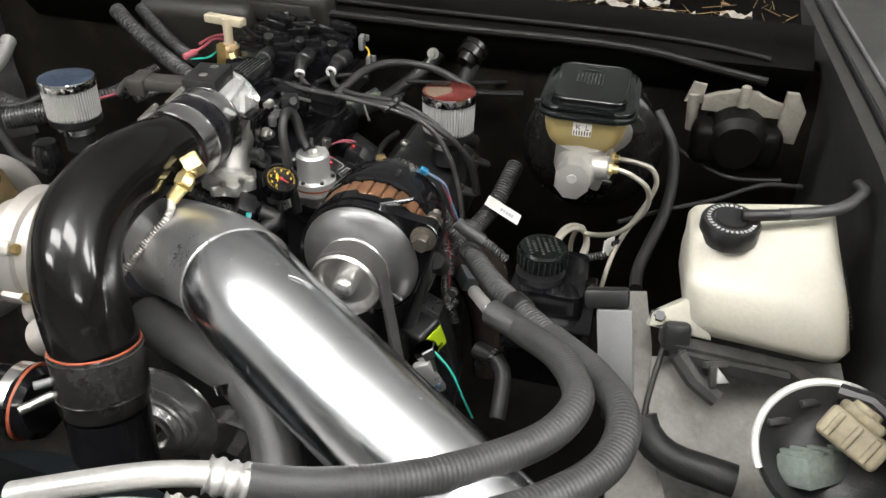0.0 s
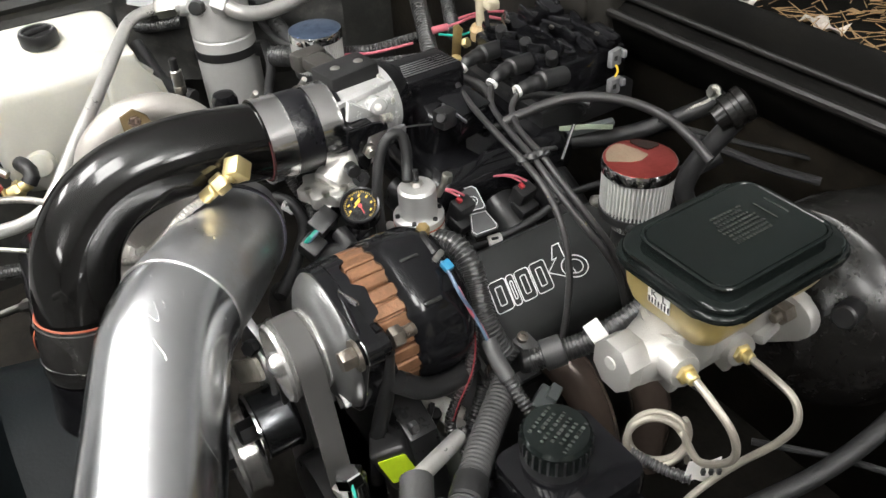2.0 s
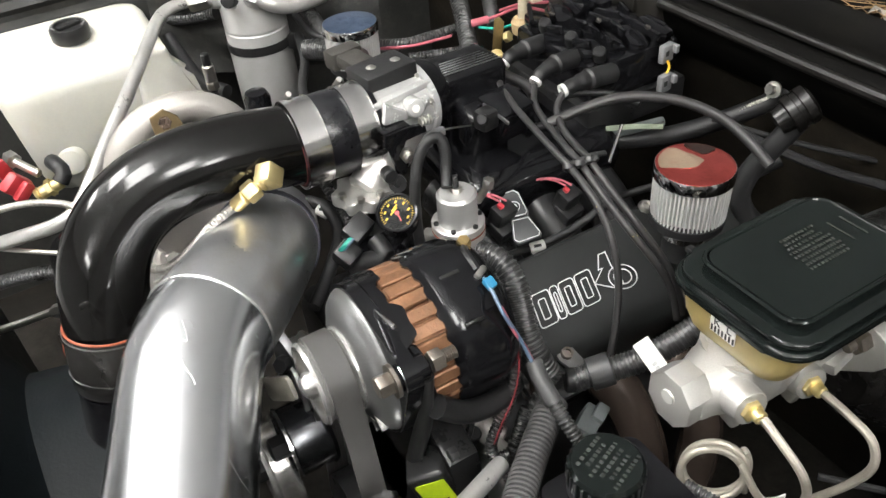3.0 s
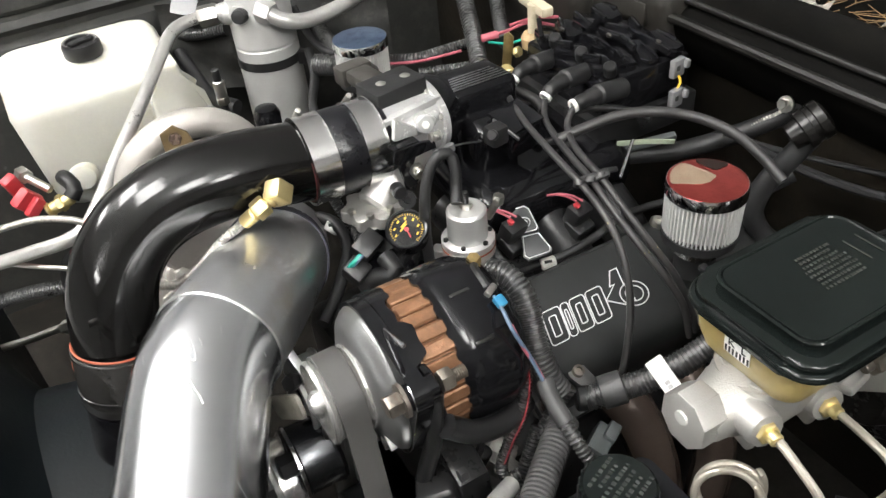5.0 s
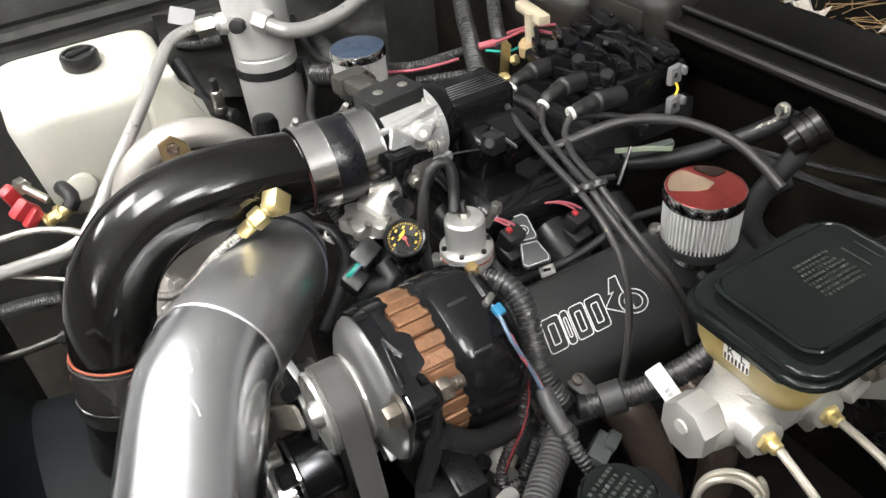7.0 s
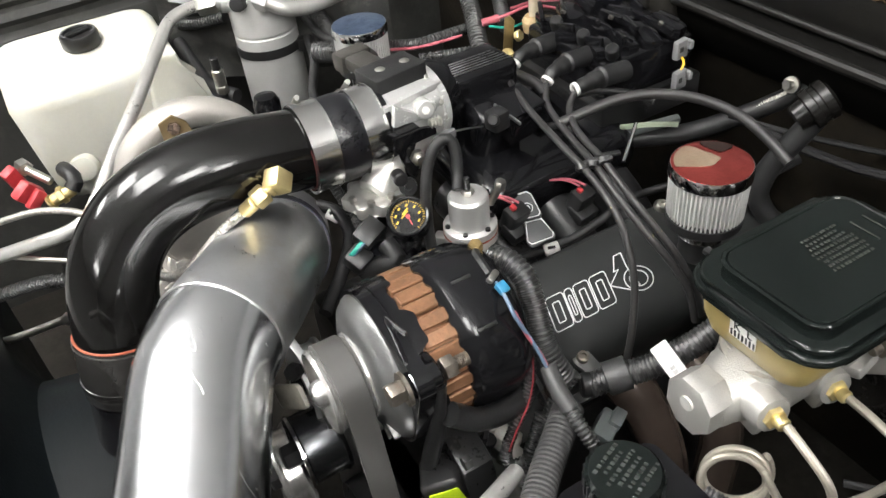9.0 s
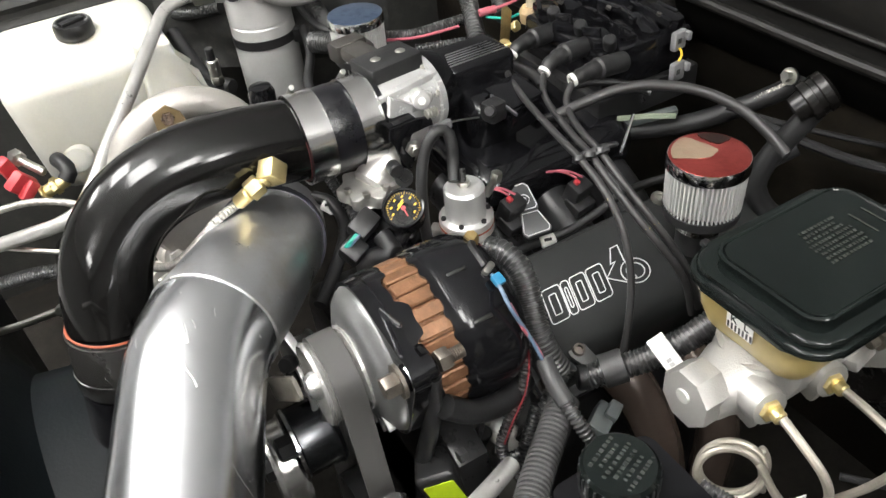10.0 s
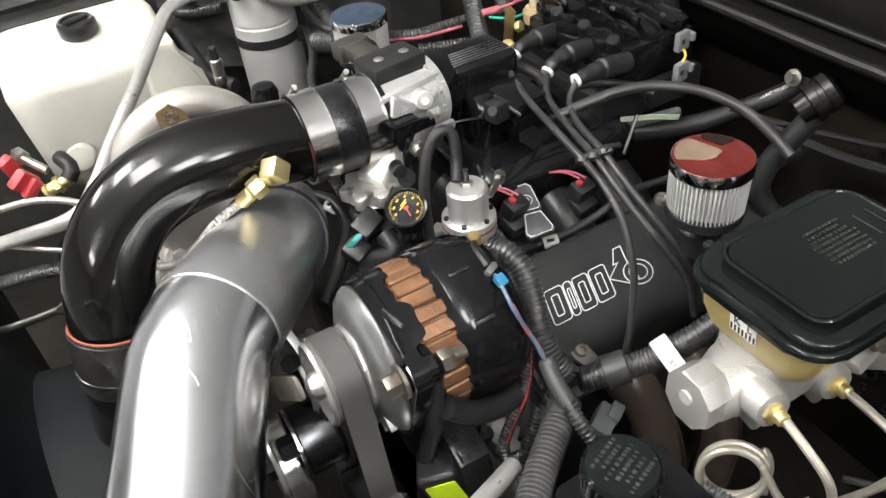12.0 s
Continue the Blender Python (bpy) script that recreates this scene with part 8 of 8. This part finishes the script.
cable("wire_loom", [(-0.2898, 1.2723, 0.7464), (-0.2766, 1.2973, 0.7621), (-0.2636, 1.3217, 0.7775)], 0.010, RUBBER, "black taped loom behind the breather", "wire loom", "wire looms")

# ---- crumpled liner and lines behind the accumulator ----
sh = thing("splash_shield", (-1.1360, 0.9083, 0.6760), "crumpled dusty black rubber splash shield", "splash shield")
SU, SV, SO = Vector((0.30, 0.62, 0.0)).normalized(), Vector((0, 0, 1)), Vector((-1.16, 0.86, 0.66))
part("liner", sheet([[SO + SU * (0.02 * i) + SV * (0.02 * k) + Vector((0.8, -0.4, 0)) * (0.009 * math.sin(1.1 * i + 0.5 * k) + 0.006 * math.sin(1.7 * k + 0.4 * i)) for i in range(20)] for k in range(9)], 0.003), DUSTBLACK, sh, angle=70)
for pts, r in (([(-1.0972, 0.8684, 0.7550), (-1.0465, 0.8733, 0.7323), (-0.9846, 0.8809, 0.7145), (-0.9405, 0.9046, 0.7102)], 0.011), ([(-0.9292, 1.0312, 0.7704), (-0.8777, 1.0164, 0.7517), (-0.8316, 0.9896, 0.7322), (-0.7731, 0.9793, 0.7243)], 0.007), ([(-0.9923, 1.0423, 0.8166), (-0.9389, 1.0415, 0.7875), (-0.8712, 1.0507, 0.7804), (-0.8453, 1.0868, 0.7878)], 0.006)):
    cable("coolant_hose", pts, r, RUBBER, "black rubber hose beside the accumulator", "hose", "firewall hoses")

# ---- castings below the alternator ----
cs = thing("accessory_bracket", (-0.2336, 0.8985, 0.6452), "rough cast aluminium bracket below the alternator", "bracket")
part("casting", prism([(-0.05, -0.03), (-0.01, -0.05), (0.04, -0.045), (0.055, -0.01), (0.03, 0.012), (-0.01, 0.02), (-0.045, 0.01)], 0, 0.022, Matrix.Translation((-0.2255, 0.8925, 0.6324)) @ pose(0, 0, 0, 62, 10, 30), 0.005), CAST, cs)
part("arm", tube([(-0.2507, 0.8831, 0.6721), (-0.2348, 0.8910, 0.6666), (-0.2201, 0.9035, 0.6651), (-0.2050, 0.9151, 0.6545)], 0.010, 14), CAST, cs)
part("pin", rod((-0.2148, 0.8840, 0.6559), (-0.2090, 0.8883, 0.6761), 0.008), SATIN_BLACK, cs)
for q0, q1 in (((-0.2016, 0.8969, 0.6482), (-0.1959, 0.8972, 0.6582)), ((-0.2138, 0.8704, 0.6388), (-0.2082, 0.8714, 0.6492))):
    part("bolt", hexnut(q0, q1, 0.008), STEEL, cs)
tw = thing("tensioner_wheel", (-0.283, 0.745, 0.70), "dark glossy idler wheel with a bright rim on the engine front", "pulley", "front drive pulleys")
TW = Vector((-0.3130, 0.7380, 0.6530))
part("wheel", lathe(TW, Y, [(0.010, 0.010), (0.008, 0.025), (0.001, 0.031), (0.0, 0.0350), (0.002, 0.0372), (0.004, 0.0350), (0.034, 0.0350), (0.038, 0.0372), (0.042, 0.035)], 48), CHROMEDARK, tw)
part("rim", ring(TW - Y * 0.0008, Y, 0.0345, 0.0374, 0.003, 48), CHROME, tw, "bright rim")
part("hub", merge(lathe(TW, Y, [(-0.016, 0.008), (-0.014, 0.0125), (0.008, 0.013)], 6)), SATIN_BLACK, tw, "black hub bolt")
for k in range(3):
    q = SO + SU * (0.06 + 0.11 * k) + SV * 0.13 + Vector((0.8, -0.4, 0)) * 0.02
    part("push_clip", lathe(q, (0.8, -0.4, 0.2), [(-0.01, 0.008), (0.0, 0.009), (0.003, 0.006)], 16), PLASTIC, sh)
fw = thing("fender_seal", (0.25, 0.9, 0.9), "black rubber seal along the fender lip", "seal strip", "cowl strips")
part("strip", tube([(x + 0.016, y, 0.9035) for x, y in FX], 0.0045, 10, 0.03), RUBBER, fw)
fw2 = thing("fender_seal", (0.27, 0.9, 0.89), "grey bead along the fender edge", "seal strip", "cowl strips")
part("strip", tube([(x + 0.047, y, 0.8985) for x, y in FX], 0.003, 10, 0.03), GREYPAINT, fw2)
